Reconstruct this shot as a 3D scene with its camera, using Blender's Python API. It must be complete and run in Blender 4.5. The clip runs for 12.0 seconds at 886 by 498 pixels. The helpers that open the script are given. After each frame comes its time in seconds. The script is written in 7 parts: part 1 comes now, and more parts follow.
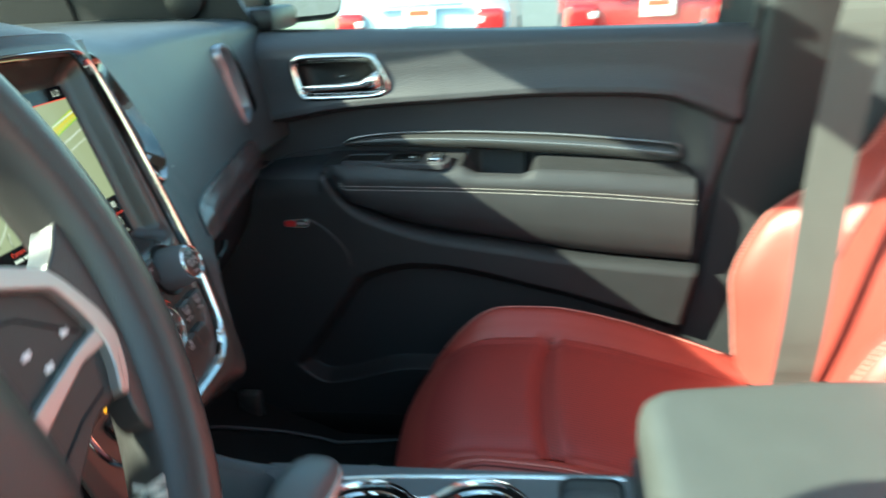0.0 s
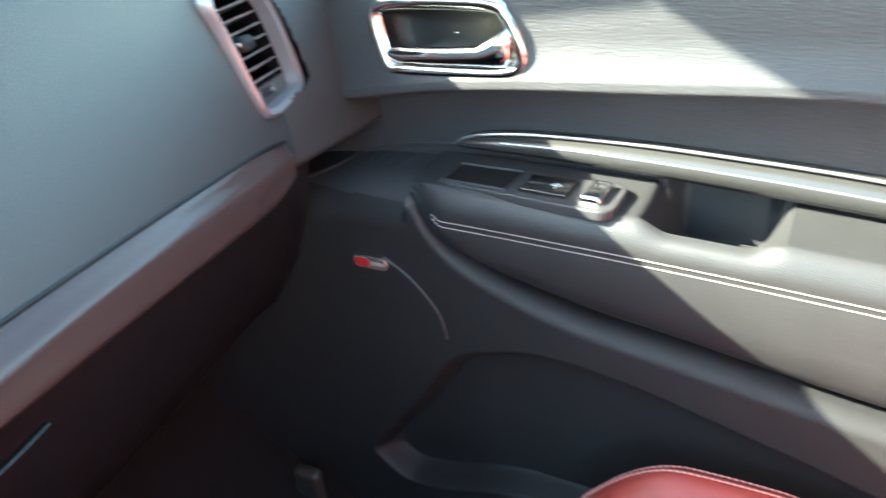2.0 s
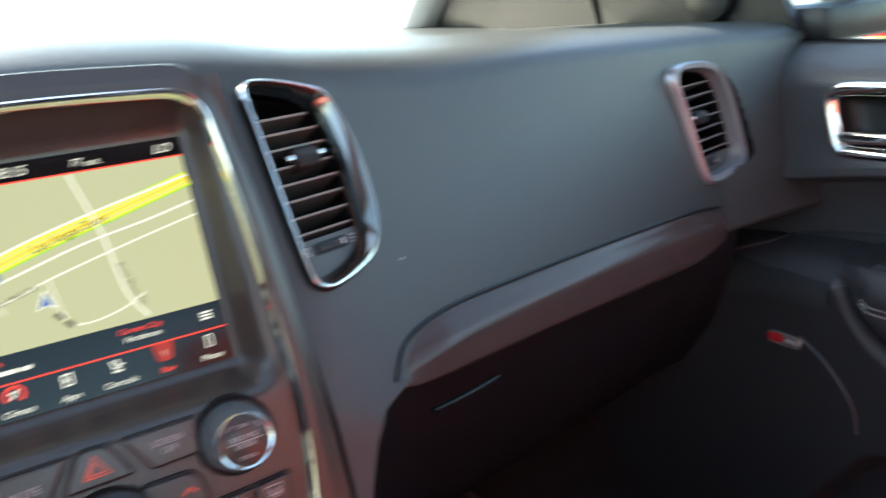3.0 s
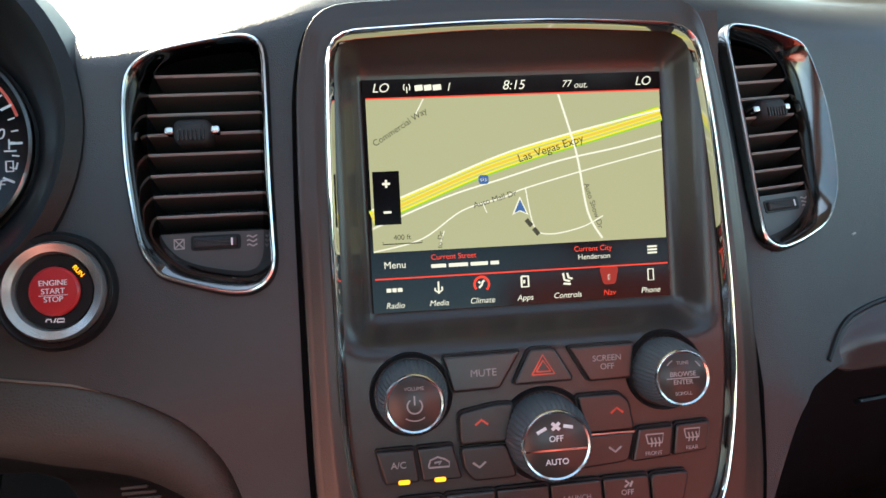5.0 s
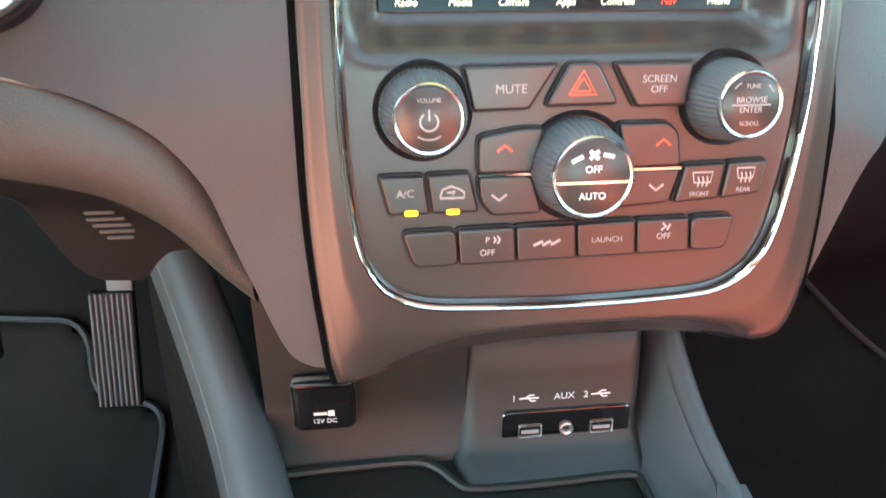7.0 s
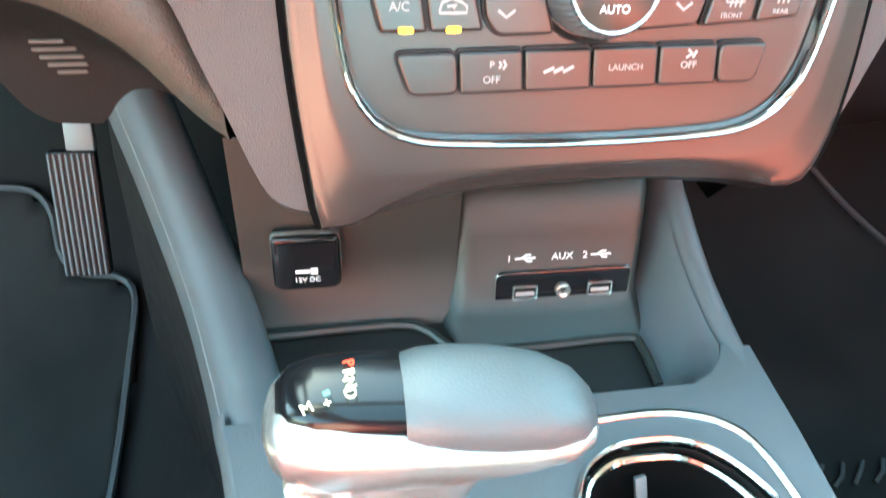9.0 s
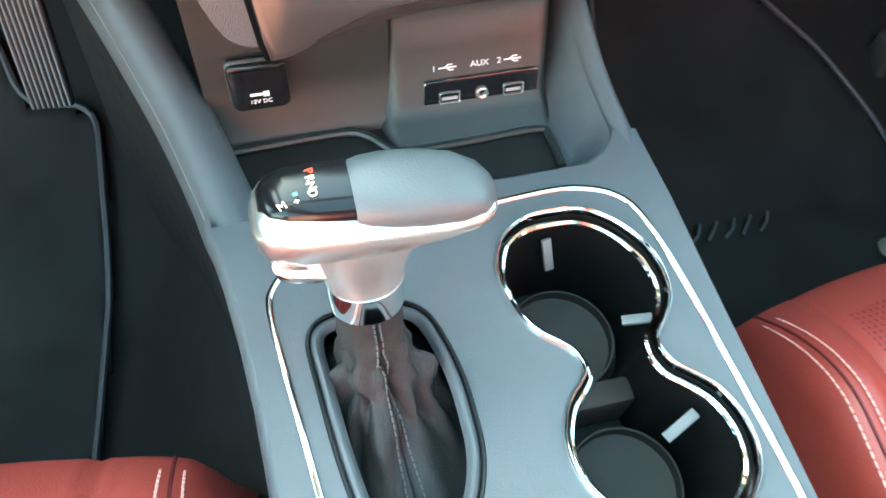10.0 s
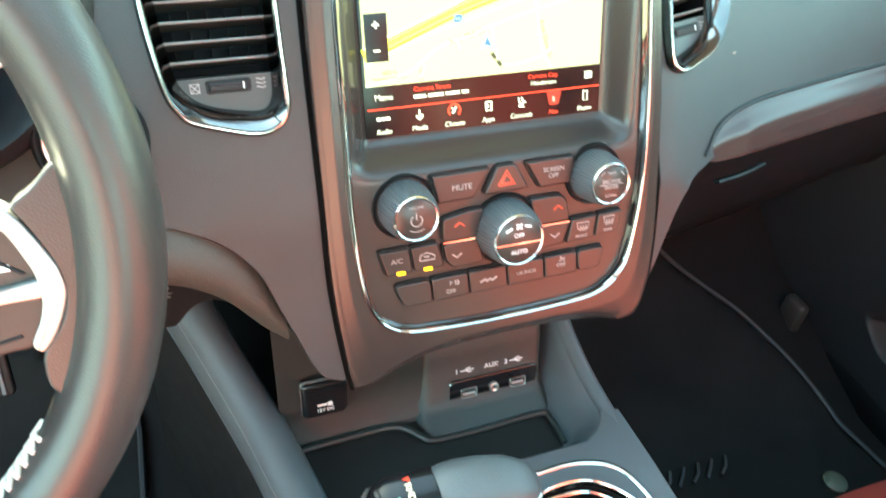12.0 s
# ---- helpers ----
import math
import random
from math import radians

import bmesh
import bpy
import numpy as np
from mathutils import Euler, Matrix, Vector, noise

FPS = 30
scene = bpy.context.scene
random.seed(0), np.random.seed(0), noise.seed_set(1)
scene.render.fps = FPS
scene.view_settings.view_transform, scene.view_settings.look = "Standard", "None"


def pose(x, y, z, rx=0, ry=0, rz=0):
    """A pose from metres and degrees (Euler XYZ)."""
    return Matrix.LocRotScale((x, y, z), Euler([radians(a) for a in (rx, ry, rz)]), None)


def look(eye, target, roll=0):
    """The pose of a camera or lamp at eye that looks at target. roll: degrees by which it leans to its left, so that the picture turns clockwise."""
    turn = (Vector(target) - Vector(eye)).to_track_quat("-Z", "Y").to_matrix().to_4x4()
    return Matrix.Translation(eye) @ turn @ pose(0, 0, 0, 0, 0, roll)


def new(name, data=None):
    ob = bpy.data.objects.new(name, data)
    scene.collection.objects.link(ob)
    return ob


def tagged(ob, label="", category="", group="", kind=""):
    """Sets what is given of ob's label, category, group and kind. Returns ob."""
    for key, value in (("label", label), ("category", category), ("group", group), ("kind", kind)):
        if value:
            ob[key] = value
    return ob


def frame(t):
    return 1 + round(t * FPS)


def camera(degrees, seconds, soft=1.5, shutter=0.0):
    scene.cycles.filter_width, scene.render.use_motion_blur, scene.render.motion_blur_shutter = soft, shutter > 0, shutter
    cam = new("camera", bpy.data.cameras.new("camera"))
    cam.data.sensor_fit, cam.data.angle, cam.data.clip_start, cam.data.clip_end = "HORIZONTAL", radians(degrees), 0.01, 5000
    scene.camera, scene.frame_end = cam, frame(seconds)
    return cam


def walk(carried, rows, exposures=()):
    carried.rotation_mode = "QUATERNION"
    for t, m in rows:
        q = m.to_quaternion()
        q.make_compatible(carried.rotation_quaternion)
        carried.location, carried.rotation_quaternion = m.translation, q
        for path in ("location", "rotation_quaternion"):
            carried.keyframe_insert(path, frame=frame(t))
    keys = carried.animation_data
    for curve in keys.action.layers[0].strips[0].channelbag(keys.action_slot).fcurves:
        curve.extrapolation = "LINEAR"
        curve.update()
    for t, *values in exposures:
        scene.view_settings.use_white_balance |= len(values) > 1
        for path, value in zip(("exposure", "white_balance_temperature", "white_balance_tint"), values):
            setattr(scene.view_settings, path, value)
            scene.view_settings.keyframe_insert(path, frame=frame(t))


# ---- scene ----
cam = camera(60.0, 12.0, shutter=0.4)
PATH = [
    (0, (-0.502, -0.391, 0.941), (1.355, -0.121, 0.249), -3.0),
    (0.5, (-0.208, -0.344, 0.936), (1.533, 0.259, 0.157), -6.3),
    (1, (0.049, -0.353, 0.904), (1.776, 0.153, 0.032), -5.6),
    (1.5, (0.102, -0.411, 0.94), (1.751, 0.225, 0.004), -5.5),
    (2, (0.079, -0.399, 0.932), (1.633, 0.469, 0.02), -4.2),
    (2.5, (0.054, -0.457, 0.927), (1.374, 0.862, 0.21), -5.8),
    (3, (-0.005, -0.457, 0.919), (0.932, 1.209, 0.332), -5.5),
    (3.5, (-0.070, -0.445, 0.932), (0.540, 1.350, 0.295), -2.6),
    (5.3, (-0.097, -0.436, 0.908), (0.114, 1.45, 0.277), -1.1),
    (5.5, (-0.099, -0.435, 0.908), (0.122, 1.447, 0.266), -0.7),
    (6, (-0.097, -0.42, 0.894), (0.124, 1.415, 0.131), 0.4),
    (6.5, (-0.105, -0.397, 0.876), (0.106, 1.297, -0.166), 1.3),
    (7, (-0.105, -0.383, 0.854), (0.135, 1.232, -0.300), 2.3),
    (7.2, (-0.107, -0.382, 0.839), (0.16, 1.235, -0.307), 2.8),
    (9, (-0.111, -0.369, 0.809), (0.178, 1.069, -0.551), 4.5),
    (9.5, (-0.103, -0.389, 0.828), (0.165, 0.784, -0.769), 4.8),
    (10, (-0.116, -0.422, 0.88), (0.238, 0.584, -0.812), 6.2),
    (10.5, (-0.135, -0.458, 0.929), (0.303, 0.524, -0.758), 6.2),
    (11, (-0.157, -0.477, 0.981), (0.324, 0.591, -0.638), 4.5),
    (11.5, (-0.179, -0.475, 1.009), (0.394, 0.82, -0.404), 4.7),
    (12, (-0.204, -0.455, 1.013), (0.398, 0.957, -0.27), 5.4),
]
EXPOSURES = [(0.0, 2.7, 6500, -22), (0.25, 3.2, 6500, -18), (0.5, 4.25, 6500, -13), (1.0, 4.6, 6700, -10), (1.5, 4.3, 6800, -10), (2.0, 4.2, 6900, -8), (2.5, 4.05, 6900, -6), (3.0, 3.15, 7100, 0), (3.5, 2.25, 7500, 0), (5.3, 3.0, 7400, -1), (5.5, 3.15, 7400, -2), (6.0, 3.55, 7500, -4), (6.5, 4.0, 7700, -8), (7.0, 4.7, 8000, -14), (9.0, 5.4, 7200, -26), (9.5, 5.15, 7100, -26), (10.5, 5.2, 8200, -21), (11.0, 5.5, 8500, -24), (11.5, 5.5, 8300, -27), (12.0, 4.6, 7800, -23)]
walk(cam, [(t, look(eye, target, roll)) for t, eye, target, roll in PATH], EXPOSURES)

# ---- light ----
SUN = Vector((1.0, -1.75, -1.40)).normalized()
world = bpy.data.worlds.new("sky")
scene.world = world
world.use_nodes = True
wn = world.node_tree
sky = wn.nodes.new("ShaderNodeTexSky")
sky.sky_type = "NISHITA"
sky.sun_disc = False
sky.sun_elevation = math.asin(-SUN.z)
sky.sun_rotation = math.atan2(-SUN.x, -SUN.y)
wn.links.new(sky.outputs[0], wn.nodes["Background"].inputs[0])
wn.nodes["Background"].inputs[1].default_value = 0.15
sun_data = bpy.data.lights.new("sun", "SUN")
sun_data.energy, sun_data.angle, sun_data.color = 4.0, radians(0.6), (1.0, 0.94, 0.86)
sun_lamp = new("sun", sun_data)
sun_lamp.matrix_world = look((0, 0, 5), Vector((0, 0, 5)) + SUN)


# ---- materials ----
def node_mat(name, colour, rough, metal=0.0, grain=0.0, size=400.0, vary=0.12, spots=25.0, coat=0.0, emit=0.0, spec=0.5, kind="noise", stretch=None):
    """A principled material with fine relief (grain, size per metre) and slow variation of colour and gloss."""
    m = bpy.data.materials.new(name)
    m.use_nodes = True
    nt = m.node_tree
    b = nt.nodes["Principled BSDF"]
    b.inputs["Base Color"].default_value = (*colour, 1)
    b.inputs["Roughness"].default_value = rough
    b.inputs["Metallic"].default_value = metal
    b.inputs["Specular IOR Level"].default_value = spec
    b.inputs["Coat Weight"].default_value = coat
    b.inputs["Coat Roughness"].default_value = 0.08
    if emit:
        b.inputs["Emission Color"].default_value = (*colour, 1)
        b.inputs["Emission Strength"].default_value = emit
    tc = nt.nodes.new("ShaderNodeTexCoord")
    if vary:
        slow = nt.nodes.new("ShaderNodeTexNoise")
        slow.inputs["Scale"].default_value = spots
        slow.inputs["Detail"].default_value = 6
        nt.links.new(tc.outputs["Object"], slow.inputs["Vector"])
        mix = nt.nodes.new("ShaderNodeMix")
        mix.data_type = "RGBA"
        mix.inputs["A"].default_value = (*[c * (1 - vary) for c in colour], 1)
        mix.inputs["B"].default_value = (*[min(1, c * (1 + vary)) for c in colour], 1)
        nt.links.new(slow.outputs["Fac"], mix.inputs["Factor"])
        nt.links.new(mix.outputs["Result"], b.inputs["Base Color"])
        ramp = nt.nodes.new("ShaderNodeMapRange")
        ramp.inputs["To Min"].default_value = max(0.02, rough * (1 - vary))
        ramp.inputs["To Max"].default_value = min(1, rough * (1 + vary))
        nt.links.new(slow.outputs["Fac"], ramp.inputs["Value"])
        nt.links.new(ramp.outputs["Result"], b.inputs["Roughness"])
    if grain:
        if kind == "leather":
            fine = nt.nodes.new("ShaderNodeTexVoronoi")
            fine.feature = "DISTANCE_TO_EDGE"
            out = fine.outputs["Distance"]
        elif kind == "weave":
            fine = nt.nodes.new("ShaderNodeTexWave")
            fine.inputs["Distortion"].default_value = 0.4
            out = fine.outputs["Fac"]
        else:
            fine = nt.nodes.new("ShaderNodeTexNoise")
            fine.inputs["Detail"].default_value = 3
            out = fine.outputs["Fac"]
        fine.inputs["Scale"].default_value = size
        if stretch:
            mp = nt.nodes.new("ShaderNodeMapping")
            mp.inputs["Scale"].default_value = stretch
            nt.links.new(tc.outputs["Object"], mp.inputs["Vector"])
            nt.links.new(mp.outputs["Vector"], fine.inputs["Vector"])
        else:
            nt.links.new(tc.outputs["Object"], fine.inputs["Vector"])
        bump = nt.nodes.new("ShaderNodeBump")
        bump.inputs["Strength"].default_value = grain
        bump.inputs["Distance"].default_value = 0.0006
        nt.links.new(out, bump.inputs["Height"])
        nt.links.new(bump.outputs["Normal"], b.inputs["Normal"])
    return m


DASH = node_mat("soft_dash_plastic", (0.033, 0.0365, 0.038), 0.40, grain=0.5, size=900, kind="leather", vary=0.10)
PANEL = node_mat("satin_bezel_plastic", (0.036, 0.028, 0.025), 0.25, grain=0.15, size=1500, vary=0.02)
CONSOLE = node_mat("console_plastic", (0.075, 0.082, 0.088), 0.36, grain=0.45, size=1100, kind="leather", vary=0.10)
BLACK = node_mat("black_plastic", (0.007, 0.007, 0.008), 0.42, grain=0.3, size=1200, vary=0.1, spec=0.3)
GLOSS = node_mat("piano_black", (0.008, 0.008, 0.009), 0.08, vary=0.1, coat=0.6)
RUBBER = node_mat("black_rubber", (0.015, 0.015, 0.016), 0.65, grain=0.4, size=900)
CHROME_SOFT = node_mat("soft_chrome", (0.78, 0.77, 0.76), 0.20, metal=1.0, vary=0.03)
CHROME = node_mat("chrome", (0.70, 0.69, 0.68), 0.07, metal=1.0, vary=0.03)
SATIN = node_mat("satin_silver", (0.54, 0.525, 0.50), 0.26, metal=0.85, grain=0.1, size=2500, vary=0.04)
STRIP = node_mat("brushed_dark_trim", (0.046, 0.031, 0.029), 0.12, grain=0.05, size=1800, kind="weave", vary=0.03, spec=0.35)
LEATHER = node_mat("red_leather", (0.30, 0.045, 0.035), 0.41, grain=0.5, size=420, kind="leather", vary=0.12, spots=14)
HIDE = node_mat("black_leather", (0.028, 0.028, 0.030), 0.42, grain=0.6, size=480, kind="leather", vary=0.12)
GREY_PAD = node_mat("grey_leather", (0.072, 0.079, 0.082), 0.42, grain=0.35, size=480, kind="leather", vary=0.10)
DOOR = node_mat("door_plastic", (0.036, 0.036, 0.040), 0.48, grain=0.75, size=620, vary=0.10, stretch=(1, 0.13, 1))
# Darker copy of the door plastic; low-down shade is put into the colour.
DOOR_DIM = node_mat("dimmed_door_plastic", (0.017, 0.017, 0.0185), 0.55, grain=0.6, size=620, vary=0.10, spec=0.4)
CLOTH = node_mat("headliner_cloth", (0.42, 0.42, 0.41), 0.95, grain=0.5, size=1500)
WEB = node_mat("belt_webbing", (0.078, 0.077, 0.072), 0.85, grain=1.0, size=900, vary=0.12, kind="weave", stretch=(0.05, 0.05, 1))
CARPET = node_mat("black_carpet", (0.0125, 0.0115, 0.0115), 1.0, grain=1.0, size=1300, vary=0.5, spots=60, spec=0.1)
MAT = node_mat("floor_mat_pile", (0.0152, 0.0146, 0.0146), 1.0, grain=1.0, size=1600, vary=0.8, spots=13, spec=0.1)
THREAD = node_mat("pale_thread", (0.40, 0.38, 0.355), 0.7, vary=0.1)
RED_THREAD = node_mat("pink_thread", (0.75, 0.35, 0.30), 0.7, vary=0.1)
WHITE_INK = node_mat("white_ink", (0.75, 0.75, 0.74), 0.5, vary=0)
DIM_INK = node_mat("grey_ink", (0.32, 0.29, 0.28), 0.5, vary=0)
RED_INK = node_mat("red_ink", (0.70, 0.08, 0.04), 0.4, vary=0)
RED_BUTTON = node_mat("red_button", (0.42, 0.02, 0.025), 0.35, vary=0.05)
AMBER = node_mat("amber_light", (1.0, 0.42, 0.02), 0.4, vary=0, emit=0.28)
S_BLACK = node_mat("screen_black", (0.004, 0.004, 0.005), 0.12, vary=0, spec=0.2)


def glow(name, colour, power):
    """A lit part of a display."""
    m = node_mat(name, colour, 0.35, vary=0, emit=power)
    m.node_tree.nodes["Principled BSDF"].inputs["Base Color"].default_value = (0.01, 0.01, 0.01, 1)
    m.node_tree.nodes["Principled BSDF"].inputs["Specular IOR Level"].default_value = 0.2
    return m


S_MAP = glow("screen_map", (0.56, 0.57, 0.37), 0.125)
S_WHITE = glow("screen_white", (0.95, 0.95, 0.90), 0.15)
S_YELLOW = glow("screen_yellow", (0.88, 0.78, 0.05), 0.16)
S_PALE = glow("screen_pale_yellow", (0.72, 0.74, 0.30), 0.125)
S_ORANGE = glow("screen_orange", (0.85, 0.60, 0.10), 0.15)
S_GREEN = glow("screen_green", (0.30, 0.62, 0.05), 0.16)
S_RED = glow("screen_red", (0.85, 0.05, 0.03), 0.20)
S_DIMRED = glow("screen_dim_red", (0.45, 0.03, 0.02), 0.12)
S_BLUE = glow("screen_blue", (0.05, 0.15, 0.45), 0.14)
S_TEXT = glow("screen_text", (0.10, 0.10, 0.06), 0.08)
S_CYAN = glow("lamp_cyan", (0.2, 0.7, 0.8), 0.12)


def glass_mat(name, tint, alpha):
    m = bpy.data.materials.new(name)
    m.use_nodes = True
    nt = m.node_tree
    out = nt.nodes["Material Output"]
    clear = nt.nodes.new("ShaderNodeBsdfTransparent")
    clear.inputs[0].default_value = (*tint, 1)
    shine = nt.nodes.new("ShaderNodeBsdfGlossy")
    shine.inputs["Roughness"].default_value = 0.02
    mix = nt.nodes.new("ShaderNodeMixShader")
    mix.inputs[0].default_value = alpha
    nt.links.new(clear.outputs[0], mix.inputs[1])
    nt.links.new(shine.outputs[0], mix.inputs[2])
    nt.links.new(mix.outputs[0], out.inputs[0])
    return m


GLASS = glass_mat("window_glass", (0.90, 0.94, 0.92), 0.05)
PRIVACY = glass_mat("privacy_glass", (0.86, 0.90, 0.90), 0.05)


NOOK = node_mat("nook_plastic", (0.019, 0.0212, 0.019), 0.36, grain=0.45, size=1100, kind="leather", vary=0.10)
CUP_WALL = node_mat("cup_wall", (0.004, 0.004, 0.004), 0.5, vary=0.1, spec=0.25)
CUP_RUBBER = node_mat("cup_rubber", (0.026, 0.024, 0.022), 0.60, grain=0.4, size=900, spec=0.4)
DARK_CHROME = node_mat("dark_chrome", (0.17, 0.165, 0.16), 0.12, metal=1.0, vary=0.04)


# ---- mesh helpers ----
def finish(name, bm, material, parent=None, label="", smooth=38, world_m=None):
    bmesh.ops.recalc_face_normals(bm, faces=bm.faces[:])
    me = bpy.data.meshes.new(name)
    bm.to_mesh(me)
    bm.free()
    if smooth:
        me.shade_smooth()
        me.set_sharp_from_angle(angle=radians(smooth))
    me.materials.append(material)
    ob = new(name, me)
    if parent is not None:
        ob.parent = parent
    if world_m is not None:
        ob.matrix_basis = world_m
    if label:
        ob["label"] = label
    return ob


def part(name, bm, material, parent, label="", m=None, smooth=38):
    return finish(name, bm, material, parent, label, smooth, m)


def thing(name, label, category, group="", kind=""):
    return tagged(new(name), label, category, group, kind)


def sheet(rows, closed=False, bm=None, wrap=False):
    """A skin through rows of points."""
    bm = bm or bmesh.new()
    vs = [[bm.verts.new(p) for p in row] for row in rows]
    n = len(vs[0])
    for a, b in zip(vs, vs[1:] + ([vs[0]] if wrap else [])):
        for i in range(n if closed else n - 1):
            j = (i + 1) % n
            bm.faces.new((a[i], a[j], b[j], b[i]))
    return bm


def thick(ob, t, offset=-1.0):
    md = ob.modifiers.new("thickness", "SOLIDIFY")
    md.thickness, md.offset = t, offset
    return ob


def smooth_line(pts, n=8, closed=False):
    """A Catmull-Rom line through points of any dimension."""
    p = [Vector(q) for q in pts]
    k = len(p)
    out = []
    for i in range(k if closed else k - 1):
        if closed:
            a, b, c, d = p[i - 1], p[i], p[(i + 1) % k], p[(i + 2) % k]
        else:
            a, b, c, d = p[max(i - 1, 0)], p[i], p[i + 1], p[min(i + 2, k - 1)]
        for j in range(n):
            t = j / n
            out.append(0.5 * ((2 * b) + (c - a) * t + (2 * a - 5 * b + 4 * c - d) * t * t + (3 * b - a - 3 * c + d) * t ** 3))
    if not closed:
        out.append(p[-1])
    return out


def round_corners(pts, r, n=5):
    """A closed 2D outline with its corners rounded; r is one radius or one for each corner."""
    out = []
    k = len(pts)
    for i in range(k):
        rad = r[i] if isinstance(r, (list, tuple)) else r
        b = Vector(pts[i])
        a, c = Vector(pts[i - 1]), Vector(pts[(i + 1) % k])
        u, v = (a - b), (c - b)
        lu, lv = u.length, v.length
        cut = min(rad, 0.49 * lu, 0.49 * lv)
        s, e = b + u * (cut / lu), b + v * (cut / lv)
        for j in range(n + 1):
            t = j / n
            out.append((1 - t) ** 2 * s + 2 * t * (1 - t) * b + t * t * e)
    return out


def box2(w, h, cx=0.0, cy=0.0):
    return [(cx - w / 2, cy - h / 2), (cx + w / 2, cy - h / 2), (cx + w / 2, cy + h / 2), (cx - w / 2, cy + h / 2)]


def scaled(outline, d):
    """An outline drawn in by d."""
    n = len(outline)
    out = []
    area = sum(outline[i - 1][0] * outline[i][1] - outline[i][0] * outline[i - 1][1] for i in range(n))
    s = 1 if area > 0 else -1
    for i in range(n):
        a, c = Vector(outline[i - 1]).to_2d(), Vector(outline[(i + 1) % n]).to_2d()
        t = (c - a)
        if t.length < 1e-9:
            out.append(Vector(outline[i]).to_2d())
            continue
        t.normalize()
        out.append(Vector(outline[i]).to_2d() + s * d * Vector((-t.y, t.x)))
    return out


def slab(outline, z0, z1, edge=0.0, bm=None, open_back=False, dome=0.0):
    """A plate of the outline from z0 to z1 with a rounded front edge."""
    bm = bm or bmesh.new()
    steps = [(z0, 0.0), (z1 - edge, 0.0)]
    if edge:
        steps += [(z1 - edge * (1 - math.sin(a)), edge * (1 - math.cos(a))) for a in (math.pi / 6, math.pi / 3, math.pi / 2)]
        steps.append((z1, edge * 1.3))
    rings = []
    for z, d in steps:
        o = scaled(outline, d) if d else outline
        rings.append([bm.verts.new((p[0], p[1], z)) for p in o])
    n = len(outline)
    for a, b in zip(rings, rings[1:]):
        for i in range(n):
            j = (i + 1) % n
            bm.faces.new((a[i], a[j], b[j], b[i]))
    if dome:
        c = Vector((0, 0))
        for p in outline:
            c += Vector(p).to_2d() / n
        mid = bm.verts.new((c.x, c.y, z1 + dome))
        for i in range(n):
            bm.faces.new((rings[-1][i], rings[-1][(i + 1) % n], mid))
    else:
        bm.faces.new(rings[-1])
    if not open_back:
        bm.faces.new(rings[0][::-1])
    return bm


def frame_ring(outer, inner, z0, z1, bm=None, round_top=True):
    """A rim between two outlines of equal count, raised from z0 to z1."""
    bm = bm or bmesh.new()
    n = len(outer)
    prof = []
    if round_top:
        for k in range(7):
            t = k / 6
            prof.append((t, z0 + (z1 - z0) * math.sin(math.pi * t)))
    else:
        prof = [(0, z0), (0.0, z1), (1.0, z1), (1.0, z0)]
    rings = []
    for t, z in prof:
        rings.append([bm.verts.new((o[0] * (1 - t) + i[0] * t, o[1] * (1 - t) + i[1] * t, z)) for o, i in zip(outer, inner)])
    for a, b in zip(rings, rings[1:]):
        for i in range(n):
            j = (i + 1) % n
            bm.faces.new((a[i], a[j], b[j], b[i]))
    return bm


def tube(pts, radius, closed=False, sides=8, bm=None, flat=1.0, up=None, taper=None):
    """A round bar along a line; flat squeezes it along the direction up."""
    bm = bm or bmesh.new()
    p = [Vector(q).to_3d() for q in pts]
    n = len(p)
    rings = []
    ref = Vector(up) if up is not None else Vector((0.13, 0.31, 0.94))
    for i in range(n):
        a = p[i - 1] if (i or closed) else p[i]
        c = p[(i + 1) % n] if (i < n - 1 or closed) else p[i]
        t = (c - a).normalized()
        s = t.cross(ref)
        s = s.normalized() if s.length > 1e-6 else t.orthogonal().normalized()
        u = s.cross(t)
        r = radius * (taper[i] if taper else 1)
        rings.append([bm.verts.new(p[i] + r * (math.cos(k * 2 * math.pi / sides) * s + flat * math.sin(k * 2 * math.pi / sides) * u)) for k in range(sides)])
    for a, b in zip(rings, rings[1:] + ([rings[0]] if closed else [])):
        for i in range(sides):
            j = (i + 1) % sides
            bm.faces.new((a[i], a[j], b[j], b[i]))
    if not closed:
        bm.faces.new(rings[0][::-1])
        bm.faces.new(rings[-1])
    return bm


def lathe(profile, n=40, bm=None, m=None, caps=True):
    """A turned body from (radius, height) pairs about z."""
    bm = bm or bmesh.new()
    rings = []
    for r, z in profile:
        ring = []
        for k in range(n):
            a = 2 * math.pi * k / n
            v = Vector((r * math.cos(a), r * math.sin(a), z))
            ring.append(bm.verts.new(m @ v if m else v))
        rings.append(ring)
    for a, b in zip(rings, rings[1:]):
        for i in range(n):
            j = (i + 1) % n
            bm.faces.new((a[i], a[j], b[j], b[i]))
    if caps:
        bm.faces.new(rings[0][::-1])
        bm.faces.new(rings[-1])
    return bm


